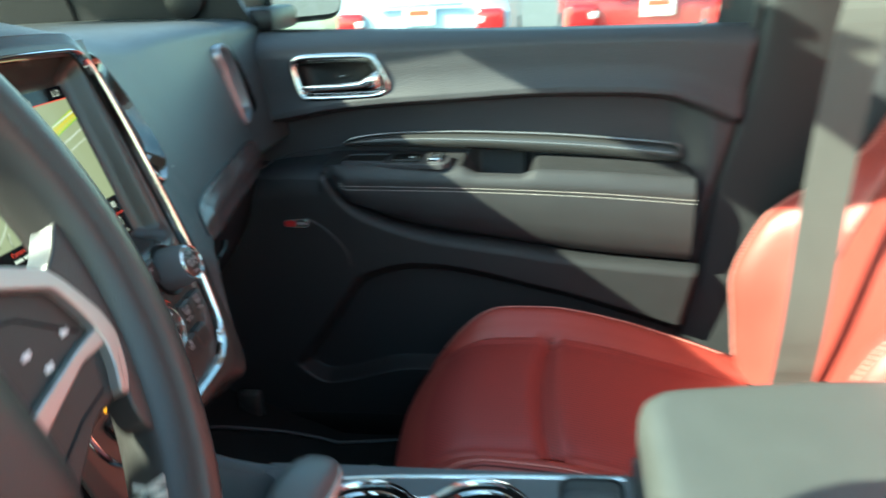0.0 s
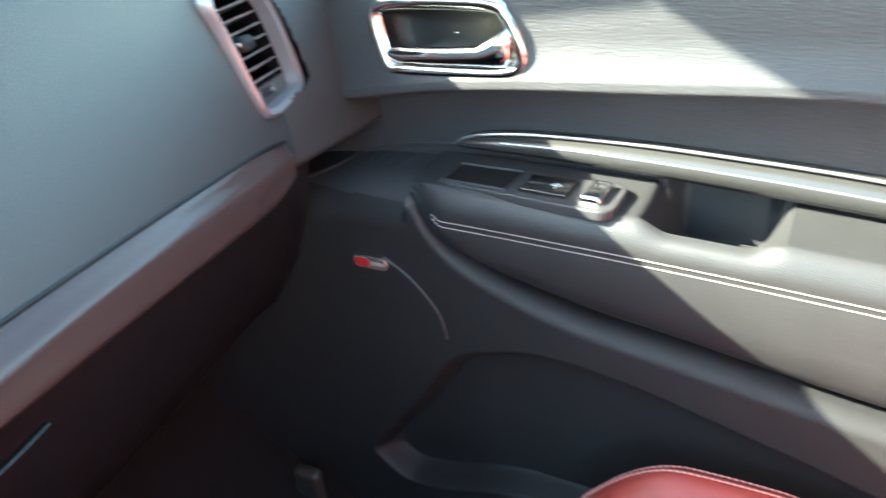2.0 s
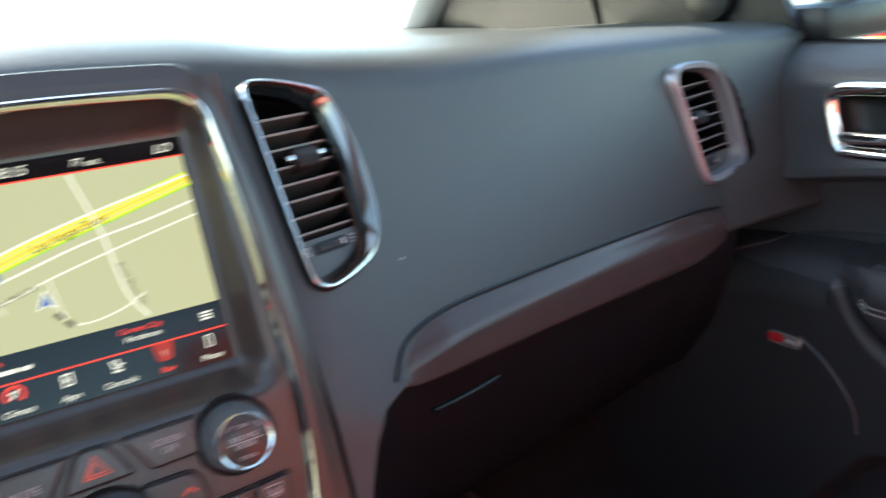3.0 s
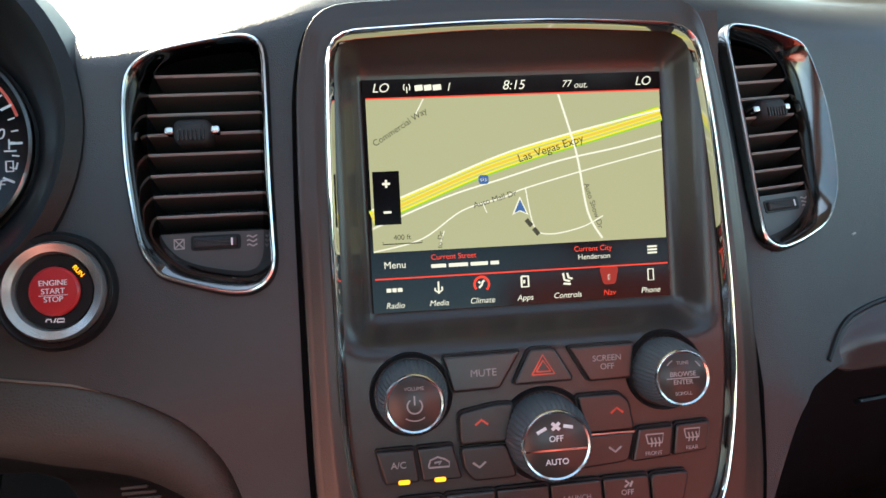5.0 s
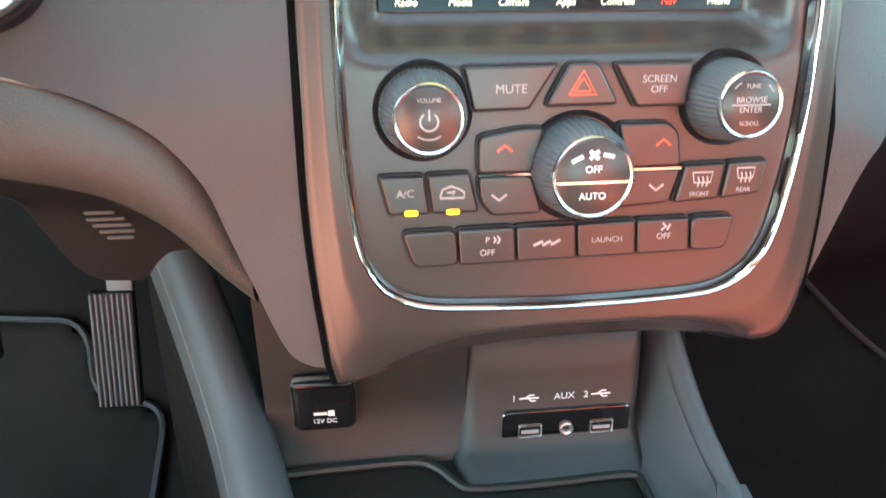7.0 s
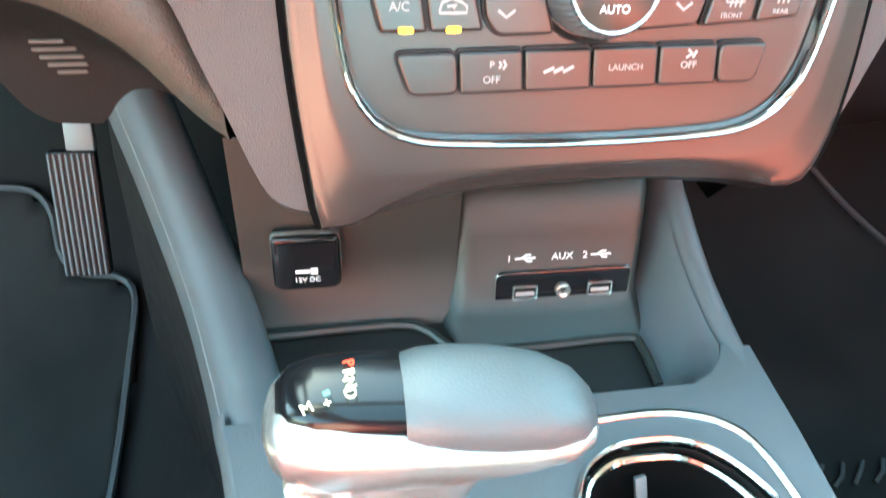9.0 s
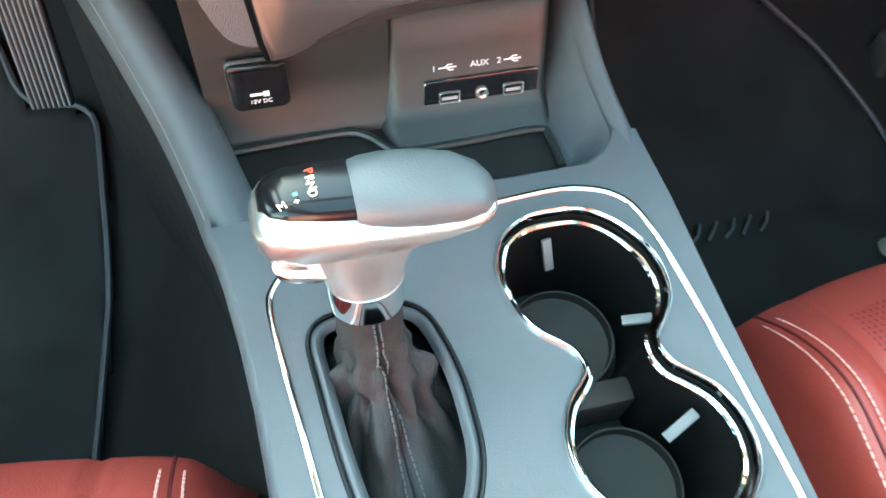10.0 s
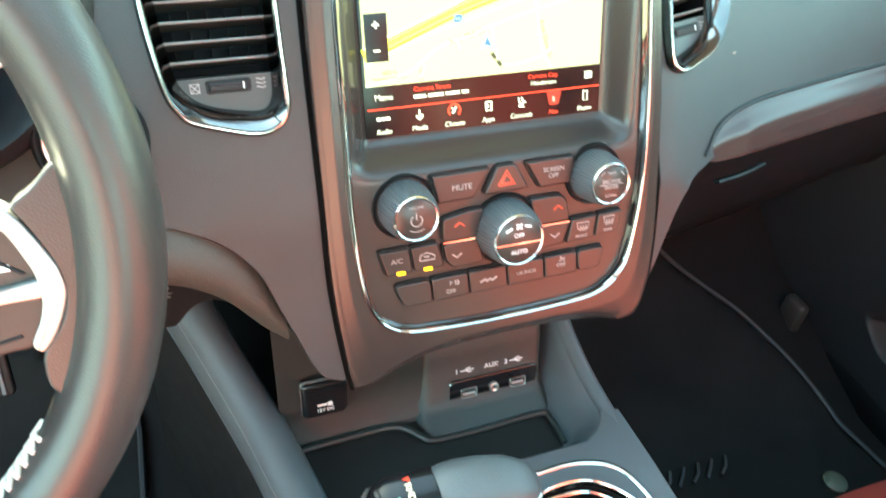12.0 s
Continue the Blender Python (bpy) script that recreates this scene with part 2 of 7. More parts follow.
def block(x0, x1, y0, y1, z0, z1, bev=0.0, seg=2, bm=None):
    bm = bm or bmesh.new()
    vs = [bm.verts.new((x, y, z)) for x in (x0, x1) for y in (y0, y1) for z in (z0, z1)]
    fs = [(0, 1, 3, 2), (4, 6, 7, 5), (0, 4, 5, 1), (2, 3, 7, 6), (0, 2, 6, 4), (1, 5, 7, 3)]
    faces = [bm.faces.new([vs[i] for i in q]) for q in fs]
    if bev:
        edges = list({e for q in faces for e in q.edges})
        bmesh.ops.bevel(bm, geom=edges, offset=bev, segments=seg, profile=0.5, affect="EDGES")
    return bm


def words(name, text, size, material, parent, m, label="", italic=0.0, align="CENTER", depth=0.0002):
    cu = bpy.data.curves.new(name, "FONT")
    cu.body, cu.size, cu.shear, cu.extrude = text, size, italic, depth
    cu.align_x, cu.align_y = align, "CENTER"
    tmp = new("tmp", cu)
    bpy.context.view_layer.update()
    me = bpy.data.meshes.new_from_object(tmp.evaluated_get(bpy.context.evaluated_depsgraph_get()))
    bpy.data.objects.remove(tmp)
    bpy.data.curves.remove(cu)
    me.name = name
    me.materials.clear()
    me.materials.append(material)
    ob = new(name, me)
    ob.parent, ob.matrix_basis = parent, m
    if label:
        ob["label"] = label
    return ob


def bars(name, pts_list, radius, material, parent, m, flat=0.25):
    """Thin raised strokes in a plane, as one mark."""
    bm = bmesh.new()
    for pts in pts_list:
        tube([(p[0], p[1], 0) for p in pts], radius, sides=6, bm=bm, flat=flat, up=(0, 0, 1))
    return part(name, bm, material, parent, m=m)


def frame_m(origin, right, up):
    r, u = Vector(right).normalized(), Vector(up).normalized()
    w = r.cross(u).normalized()
    u = w.cross(r)
    m = Matrix.Identity(4)
    for i in range(3):
        m[i][0], m[i][1], m[i][2], m[i][3] = r[i], u[i], w[i], origin[i]
    return m


def at(m, x, y, z=0.0, rot=0.0):
    return m @ pose(x, y, z, 0, 0, rot)


def lerp_table(x, table):
    """Smooth monotone interpolation in a table of (x, value)."""
    n = len(table)
    if x <= table[0][0]:
        return table[0][1]
    if x >= table[-1][0]:
        return table[-1][1]
    d = [(table[i + 1][1] - table[i][1]) / (table[i + 1][0] - table[i][0]) for i in range(n - 1)]

    def slope(i):
        if i == 0 or i == n - 1:
            return 0.0 if n == 2 else d[0 if i == 0 else -1]
        return 0.0 if d[i - 1] * d[i] <= 0 else 2 * d[i - 1] * d[i] / (d[i - 1] + d[i])

    for i in range(n - 1):
        a, b = table[i], table[i + 1]
        if x <= b[0]:
            h = b[0] - a[0]
            t = (x - a[0]) / h
            return (2 * t ** 3 - 3 * t ** 2 + 1) * a[1] + (t ** 3 - 2 * t ** 2 + t) * h * slope(i) + (3 * t ** 2 - 2 * t ** 3) * b[1] + (t ** 3 - t ** 2) * h * slope(i + 1)

# ---- frames of the dashboard ----
MS = frame_m((0, -0.068, 0.717), (1, 0, 0), (0, 0.3007, 0.9537))     # centre stack panel
MDL = frame_m((0, -0.050, 0.755), (1, 0, 0), (0, 0.40, 1.0))          # face on the driver's side of the stack
MDR = frame_m((0.17, -0.0345, 0.755), (1, 0.28, 0), (0, 0.4613, 0.8872))  # face on the passenger's side


def bezel_y(z):
    return -0.068 + 0.315 * (z - 0.717)


def dash_y(x, z):
    y0 = lerp_table(x, [(-0.6, -0.016), (-0.33, -0.029), (-0.25, -0.0465), (-0.2, -0.050), (-0.12, -0.050), (0.10, -0.0415), (0.14, -0.0405), (0.17, -0.0345), (0.21, -0.0225), (0.30, 0.0), (0.62, 0.068)])
    k = lerp_table(x, [(-0.12, 0.40), (0.12, 0.52), (0.62, 0.20)])
    return max(y0 + k * (z - 0.755), bezel_y(z) + lerp_table(z, [(0.66, 0.005), (0.74, 0.0014), (0.95, 0.0014)]))


def crown_z(x):
    return lerp_table(x, [(-0.6, 0.935), (-0.36, 0.930), (-0.29, 0.905), (-0.245, 0.893), (-0.19, 0.898), (-0.155, 0.906), (-0.10, 0.917), (0.0, 0.922), (0.10, 0.916), (0.20, 0.899), (0.35, 0.885), (0.45, 0.882), (0.75, 0.872)])


def foot_z(x):
    return lerp_table(x, [(-0.30, 0.7245), (-0.255, 0.7225), (-0.228, 0.7172), (-0.214, 0.7130), (-0.200, 0.7065), (-0.186, 0.6970), (-0.1725, 0.6815), (-0.167, 0.6720), (-0.160, 0.6525), (-0.150, 0.6270), (-0.1395, 0.6000), (-0.1342, 0.5920), (-0.124, 0.5870), (-0.1185, 0.5860), (-0.114, 0.600), (0.118, 0.600), (0.130, 0.622), (0.142, 0.652), (0.154, 0.680), (0.165, 0.692), (0.20, 0.700), (0.40, 0.690), (0.62, 0.680)])


dashboard = thing("dashboard", "dark grey soft-touch dashboard with chrome-rimmed vents and centre stack", "dashboard")


VENT_L = [(-0.2122, 0.1143), (-0.2095, 0.1263), (-0.2029, 0.1336), (-0.1918, 0.1385), (-0.1685, 0.1430), (-0.1507, 0.1451), (-0.1426, 0.1425), (-0.1393, 0.1354), (-0.1389, 0.1185), (-0.1391, 0.0669), (-0.1387, 0.0368), (-0.1387, 0.0219), (-0.1423, 0.0131), (-0.1492, 0.0085), (-0.1565, 0.0074), (-0.1680, 0.0092), (-0.1934, 0.0173), (-0.2002, 0.0235), (-0.2063, 0.0356), (-0.2114, 0.0697), (-0.2126, 0.0935)]
VENT_L_IN = [(-0.2032, 0.1168), (-0.2048, 0.0924), (-0.2030, 0.0649), (-0.2000, 0.0436), (-0.1945, 0.0328), (-0.1852, 0.0258), (-0.1692, 0.0212), (-0.1529, 0.0195), (-0.1465, 0.0258), (-0.1450, 0.0410), (-0.1444, 0.0842), (-0.1440, 0.1278), (-0.1470, 0.1385), (-0.1540, 0.1405), (-0.1853, 0.1365), (-0.1974, 0.1310), (-0.2014, 0.1245)]
VENT_R = [(-0.0218, 0.1440), (-0.0176, 0.1478), (-0.0117, 0.1485), (0.0043, 0.1459), (0.0245, 0.1396), (0.0359, 0.1331), (0.0405, 0.1174), (0.0425, 0.0924), (0.0400, 0.0664), (0.0358, 0.0451), (0.0283, 0.0306), (0.0181, 0.0209), (0.0024, 0.0147), (-0.0116, 0.0115), (-0.0201, 0.0113), (-0.0271, 0.0155), (-0.0292, 0.0219), (-0.0288, 0.0405), (-0.0276, 0.0608), (-0.0258, 0.0882), (-0.0236, 0.1191), (-0.0228, 0.1382)]
VENT_R_IN = [(-0.0175, 0.1405), (-0.0130, 0.1425), (0.0100, 0.1380), (0.0250, 0.1310), (0.0300, 0.1214), (0.0318, 0.1066), (0.0318, 0.0859), (0.0285, 0.0622), (0.0245, 0.0432), (0.0190, 0.0325), (0.0070, 0.0245), (-0.0130, 0.0195), (-0.0190, 0.0215), (-0.0225, 0.0290), (-0.0220, 0.0461), (-0.0205, 0.0749), (-0.0188, 0.1039), (-0.0178, 0.1294)]
MV = frame_m((0.618, 0.075, 0.79), (0.968, 0.250, 0), (0, 0.2, 0.98))     # vent at the door end
VENT_E = [(-0.062, 0.052), (-0.040, 0.061), (0.018, 0.055), (0.040, 0.035), (0.050, 0.005), (0.055, -0.040), (0.046, -0.054), (0.012, -0.058), (-0.020, -0.059), (-0.037, -0.047), (-0.054, 0.020)]
VENT_E_IN = [(-0.0548, 0.0478), (-0.0382, 0.0552), (0.0140, 0.0492), (0.0328, 0.0318), (0.0422, 0.0030), (0.0465, -0.0360), (0.0385, -0.0475), (0.0105, -0.0512), (-0.0175, -0.0518), (-0.0318, -0.0422), (-0.0472, 0.0194)]
GAUGE_C = (-0.340, 0.1030)
vent_lines = {}
for key, pts, pts_in in (("L", VENT_L, VENT_L_IN), ("R", VENT_R, VENT_R_IN), ("E", VENT_E, VENT_E_IN)):
    vent_lines[key] = (smooth_line(pts, 4, closed=True), smooth_line(pts_in, 4, closed=True))


chrome_line = round_corners([(-0.0985, -0.104), (0.0, -0.109), (0.0985, -0.104), (0.1120, -0.03), (0.1130, 0.03), (0.1075, 0.12), (0.0985, 0.1840), (0.0, 0.1890), (-0.1055, 0.1840), (-0.1085, 0.12), (-0.1090, -0.03)], [0.038, 0.06, 0.038, 0.06, 0.06, 0.06, 0.02, 0.08, 0.017, 0.05, 0.08], 6)
outer_line = round_corners([(-0.1155, -0.1445), (-0.085, -0.1402), (-0.057, -0.1350), (-0.02, -0.1315), (0.012, -0.1305), (0.05, -0.1310), (0.09, -0.1330), (0.116, -0.1335), (0.1245, -0.109), (0.128, -0.07), (0.1255, 0.03), (0.1170, 0.12), (0.1080, 0.168), (0.1000, 0.1980), (0.0, 0.2040), (-0.1120, 0.1985), (-0.1220, 0.162), (-0.1240, 0.10), (-0.124, -0.07)], [0.005, 0.03, 0.03, 0.03, 0.03, 0.03, 0.03, 0.010, 0.03, 0.05, 0.05, 0.05, 0.03, 0.022, 0.08, 0.024, 0.03, 0.05, 0.06], 5)


def lip_v(x):
    """Upper edge of the scooped lip along the bottom of the bezel."""
    return lerp_table(x, [(-0.100, -0.1460), (-0.0967, -0.1385), (-0.078, -0.1275), (-0.050, -0.1192), (-0.005, -0.1160), (0.045, -0.1155), (0.082, -0.1210), (0.098, -0.1300), (0.102, -0.1360)])


def inside(p, outline):
    hit = False
    n = len(outline)
    for i in range(n):
        a, b = outline[i - 1], outline[i]
        if (a[1] > p[1]) != (b[1] > p[1]) and p[0] < (b[0] - a[0]) * (p[1] - a[1]) / (b[1] - a[1]) + a[0]:
            hit = not hit
    return hit


def dash_skin():
    rows = []
    n = 468
    for i in range(n + 1):
        x = -0.78 + 1.56 * i / n
        zc, zf = crown_z(x), foot_z(x)
        sharp = lerp_table(x, [(0.26, 0.0), (0.40, 1.0)])
        drop, reach = 0.024 - 0.006 * sharp, 0.085 - 0.020 * sharp
        yc = dash_y(x, zc - drop)
        k0 = (dash_y(x, zc - drop) - dash_y(x, zc - drop - 0.01)) / 0.01
        row = [(x, 0.95, 0.90), (x, 0.60, zc + 0.010), (x, 0.40, zc + 0.011), (x, yc + 0.24, zc + 0.010)]
        p0, p1, p2, p3 = (yc + reach, zc + 0.006), (yc + (0.40 - 0.14 * sharp) * reach, zc + 0.004), (yc + k0 * drop * 0.75, zc - drop * (0.25 - 0.15 * sharp)), (yc, zc - drop)
        for a in range(17):
            t = a / 16
            w = ((1 - t) ** 3, 3 * t * (1 - t) ** 2, 3 * t * t * (1 - t), t ** 3)
            row.append((x, sum(q * p[0] for q, p in zip(w, (p0, p1, p2, p3))), sum(q * p[1] for q, p in zip(w, (p0, p1, p2, p3)))))
        for a in range(1, 66):
            z = zc - drop + (zf - zc + drop) * a / 65
            row.append((x, dash_y(x, z), z))
        yf = dash_y(x, zf)
        row += [(x, yf + 0.006, zf - 0.006), (x, yf + 0.03, zf - 0.009), (x, yf + 0.12, zf - 0.012)]
        rows.append(row)
    bm = sheet(rows)
    holes = [(MDL, scaled(vent_lines["L"][0], 0.001)), (MDR, scaled(vent_lines["R"][0], 0.001)), (MV, scaled(vent_lines["E"][0], 0.004))]
    holes.append((MDL, [(GAUGE_C[0] + 0.099 * math.cos(k * math.pi / 16), GAUGE_C[1] + 0.099 * math.sin(k * math.pi / 16)) for k in range(32)]))
    holes.append((MS, scaled(chrome_line, -0.006)))
    dead = []
    for m, line in holes:
        inv = m.inverted()
        for f in bm.faces:
            c = inv @ f.calc_center_median()
            if abs(c.z) < 0.05 and inside((c.x, c.y), line):
                dead.append(f)
    bmesh.ops.delete(bm, geom=list(set(dead)), context="FACES")
    return bm


part("dash_pad", dash_skin(), DASH, dashboard, smooth=60)


def resample(outline, n, centre):
    """n points of an outline by even angles round a centre."""
    out = []
    c = Vector(centre)
    k = len(outline)
    for i in range(n):
        a = 2 * math.pi * i / n
        d = Vector((math.cos(a), math.sin(a)))
        best = None
        for j in range(k):
            p, q = Vector(outline[j]).to_2d() - c, Vector(outline[(j + 1) % k]).to_2d() - c
            e = q - p
            det = d.x * -e.y + d.y * e.x
            if abs(det) < 1e-12:
                continue
            s = (p.x * -e.y + p.y * e.x) / det
            u = (d.x * p.y - d.y * p.x) / det
            if s > 0 and -1e-6 <= u <= 1 + 1e-6 and (best is None or s > best):
                best = s
        out.append(c + d * best)
    return out


N_RING = 180
chrome_c = resample(chrome_line, N_RING, (0, 0.04))
outer_c = resample(outer_line, N_RING, (0, 0.04))


def bezel_mesh():
    bm = bmesh.new()
    rows = []
    inner = scaled(chrome_c, 0.003)
    for t, w in [(0.0, -0.045), (0.0, -0.0022), (0.04, -0.0006)] + [(0.06 + 0.94 * k / 16, 0.0) for k in range(1, 17)]:
        row = []
        for o, i in zip(outer_c, inner):
            x, y = o.x * (1 - t) + i.x * t, o.y * (1 - t) + i.y * t
            d = w + 0.002 * min(1, max(0, (t - 0.16) / 0.4))
            if y < -0.10:
                d -= 0.90 * max(0.0, lip_v(x) - y) * min(1, max(0.0, lip_v(x) - y) / 0.004)
            row.append((x, y, d))
        rows.append(row)
    return sheet(rows, closed=True, bm=bm)


part("stack_bezel", bezel_mesh(), PANEL, dashboard, "satin dark bezel of the centre stack", m=MS)
gap = []
around = scaled(outer_c, -0.0012)
first = next(k for k in range(N_RING) if around[k].y > -0.128 and around[k - 1].y <= -0.128 and around[k].x > 0)
for k in range(N_RING):
    p = around[(first + k) % N_RING]
    if p.y < -0.128 and p.x > -0.1145:
        continue
    q = MS @ Vector((p.x, p.y, 0))
    gap.append((p.x, p.y, (q.y - dash_y(q.x, q.z)) * 0.954 + 0.0006))
GAP_BLACK = node_mat("gap_black", (0.003, 0.003, 0.003), 0.9, vary=0, spec=0.05)
part("bezel_gap", tube(gap, 0.0019, sides=6), GAP_BLACK, dashboard, m=MS)
part("chrome_surround", frame_ring(scaled(chrome_c, -0.0015), scaled(chrome_c, 0.005), -0.001, 0.0055), CHROME, dashboard, "chrome surround", m=MS)


def stack_w(u, v):
    """Depth of the panel inside the chrome: flat for the buttons, sunk for the screen."""
    sink = lerp_table(v, [(0.012, 0.0), (0.030, 1.0), (0.163, 1.0), (0.186, 0.12)])
    side = lerp_table(abs(u), [(0.0865, 1.0), (0.104, 0.05)])
    return -0.002 - 0.0235 * sink * side


def stack_panel():
    us = [-0.1125 + 0.225 * i / 60 for i in range(61)]
    vs = [-0.111 + 0.302 * i / 80 for i in range(81)]
    return sheet([[(u, v, stack_w(u, v)) for u in us] for v in vs])


part("stack_panel", stack_panel(), PANEL, dashboard, m=MS, smooth=50)
screen = part("touch_screen", slab(box2(0.1735, 0.131, -0.0005, 0.097), -0.0265, -0.0235), S_BLACK, dashboard, "lit navigation touch screen", m=MS, smooth=0)


# ---- vents ----
def make_vent(key, m, slats, fascia_v, tab, wheel_uv, rim):
    """A louvred vent: slats (heights), the fascia's top edge, the tab's and the thumb wheel's places, the rim's metal."""
    line, inner = vent_lines[key]
    deep = scaled(inner, -0.002)
    cx, cy = sum(p[0] for p in line) / len(line), sum(p[1] for p in line) / len(line)
    line_r, inner_r = resample(line, 160, (cx, cy)), resample(inner, 160, (cx, cy))
    skirt = resample(scaled(line, -0.0022), 160, (cx, cy))
    rows = [[(p.x, p.y, -0.012) for p in skirt], [(p.x, p.y, 0.001) for p in skirt]]
    for d, w in ((0.0, 0.0042), (0.0010, 0.0052), (0.0020, 0.0045)):
        rows.append([(a.x + (b - a).normalized().x * d, a.y + (b - a).normalized().y * d, w) for a, b in zip(line_r, inner_r)])
    for t, w in ((0.55, -0.001), (0.85, -0.005), (1.0, -0.011)) if key != "E" else ((0.5, 0.0044), (0.88, 0.0030), (1.0, -0.011)):
        rows.append([(a.x * (1 - t) + b.x * t, a.y * (1 - t) + b.y * t, w) for a, b in zip(line_r, inner_r)])
    vent = part("air_vent", sheet(rows, closed=True), rim, dashboard, "dark chrome-rimmed air vent", m=m, smooth=50)
    if key != "E":
        part("lip", tube([(p.x, p.y, 0.0036) for p in resample(scaled(line, 0.0004), 160, (cx, cy))], 0.0013, closed=True, sides=8), CHROME_SOFT, vent, "bright chrome lip")
    box = bmesh.new()
    sheet([[(p[0], p[1], -0.008) for p in deep], [(p[0], p[1], -0.05) for p in deep]], closed=True, bm=box)
    box.faces.new([box.verts.new((p[0], p[1], -0.05)) for p in deep])
    part("duct", box, BLACK, vent)

    def span(v):
        xs = []
        k = len(inner)
        for i in range(k):
            a, b = inner[i - 1], inner[i]
            if (a[1] > v) != (b[1] > v):
                xs.append(a[0] + (b[0] - a[0]) * (v - a[1]) / (b[1] - a[1]))
        return min(xs), max(xs)

    for v in slats:
        x0, x1 = span(v)
        bm = bmesh.new()
        rows = []
        for x in (x0, x1):
            rows.append([(x, v + 0.0006, -0.0122), (x, v + 0.0001, -0.0115), (x, v - 0.0005, -0.0120), (x, v - 0.0010, -0.0128), (x, v - 0.0062, -0.036), (x, v - 0.0046, -0.036)])
        sheet(rows, closed=True, bm=bm)
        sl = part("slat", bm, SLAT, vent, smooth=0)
        # Front edges get a paler colour in place of the sheen along them.
        sl.data.materials.append(LIP_SHEEN)
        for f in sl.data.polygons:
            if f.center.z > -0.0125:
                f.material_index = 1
    v0, v1 = min(slats), max(slats)
    for i in range(5):
        x0, x1 = span((v0 + v1) / 2)
        x = x0 + (x1 - x0) * (i + 0.8) / 5.6
        part("vane", block(x - 0.0007, x + 0.0007, v0, v1, -0.049, -0.038), BLACK, vent, smooth=0)
    xm, toggle_v = tab
    part("tab", slab(round_corners(box2(0.0200, 0.0140, xm, toggle_v), 0.005), -0.020, -0.0045, 0.004, dome=0.0006), RUBBER, vent, "ribbed black vent tab")
    for k in range(7):
        part("tab_rib", block(xm - 0.0066 + 0.0022 * k - 0.0005, xm - 0.0066 + 0.0022 * k + 0.0005, toggle_v - 0.0052, toggle_v + 0.0005, -0.0052, -0.0036), RUBBER, vent, smooth=0)
    for sx in (-1, 1):
        part("tab_end", slab(round_corners(box2(0.0050, 0.0042, xm + sx * 0.0122, toggle_v + 0.001), 0.0015), -0.014, -0.0068, 0.001), CHROME, vent)
    # lower fascia with its thumb wheel
    low = scaled(inner, -0.0006)
    shape = []
    for k in range(len(low)):
        p, q = low[k - 1], low[k]
        if (p.y < fascia_v) != (q.y < fascia_v):
            shape.append(p + (q - p) * ((fascia_v - p.y) / (q.y - p.y)))
        if q.y < fascia_v:
            shape.append(q)
    part("fascia", slab(shape, -0.020, -0.0102), FASCIA, vent, smooth=0)
    xw, vy = wheel_uv
    ww = 0.0265 if key != "E" else 0.020
    part("wheel_slot", slab(round_corners(box2(ww, 0.0082, xw, vy), 0.002), -0.012, -0.0097), BLACK, vent)
    part("thumb_wheel", slab(round_corners(box2(ww * 0.88, 0.0056, xw, vy), 0.0012), -0.0112, -0.0080, 0.0012), RUBBER, vent)
    part("wheel_mark", slab(box2(0.0009, 0.0040, xw + ww * 0.33, vy), -0.0085, -0.0078), WHITE_INK, vent, smooth=0)
    for k in range(3):
        bars("mark", [[(xw + ww * 0.62 + 0.0011 * i, vy + 0.0024 * (k - 1) + 0.0006 * math.sin(i * 1.6)) for i in range(6)]], 0.00038, DIM_INK, vent, pose(0, 0, -0.0101))
    a = xw - ww * 0.5 - 0.0088
    bars("mark", [[(a, vy - 0.0026), (a + 0.0052, vy - 0.0026), (a + 0.0052, vy + 0.0026), (a, vy + 0.0026), (a, vy - 0.0026)], [(a, vy - 0.0026), (a + 0.0052, vy + 0.0026)], [(a, vy + 0.0026), (a + 0.0052, vy - 0.0026)]], 0.00035, DIM_INK, vent, pose(0, 0, -0.0101))
    return vent


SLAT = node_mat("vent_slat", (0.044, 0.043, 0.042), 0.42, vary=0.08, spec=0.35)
LIP_SHEEN = node_mat("slat_lip_sheen", (0.28, 0.275, 0.27), 0.35, vary=0.08)
VENT_RIM = node_mat("satin_vent_rim", (0.36, 0.37, 0.39), 0.38, metal=0.7, vary=0.04)
FASCIA = node_mat("vent_fascia", (0.052, 0.050, 0.050), 0.40, grain=0.2, size=1500, vary=0.08)
make_vent("L", MDL, (0.1285, 0.1180, 0.1070, 0.0960, 0.0850, 0.0735, 0.0620, 0.0507), 0.0410, (-0.1800, 0.0960), (-0.1704, 0.0354), DARK_CHROME)
make_vent("R", MDR, (0.1275, 0.1170, 0.1064, 0.0940, 0.0826, 0.0714, 0.0600, 0.0490), 0.0440, (0.0110, 0.0969), (0.0020, 0.0370), DARK_CHROME)
make_vent("E", MV, (0.0400, 0.0285, 0.0170, 0.0055, -0.0060, -0.0175, -0.0290), -0.0345, (-0.006, 0.006), (0.004, -0.0410), VENT_RIM)

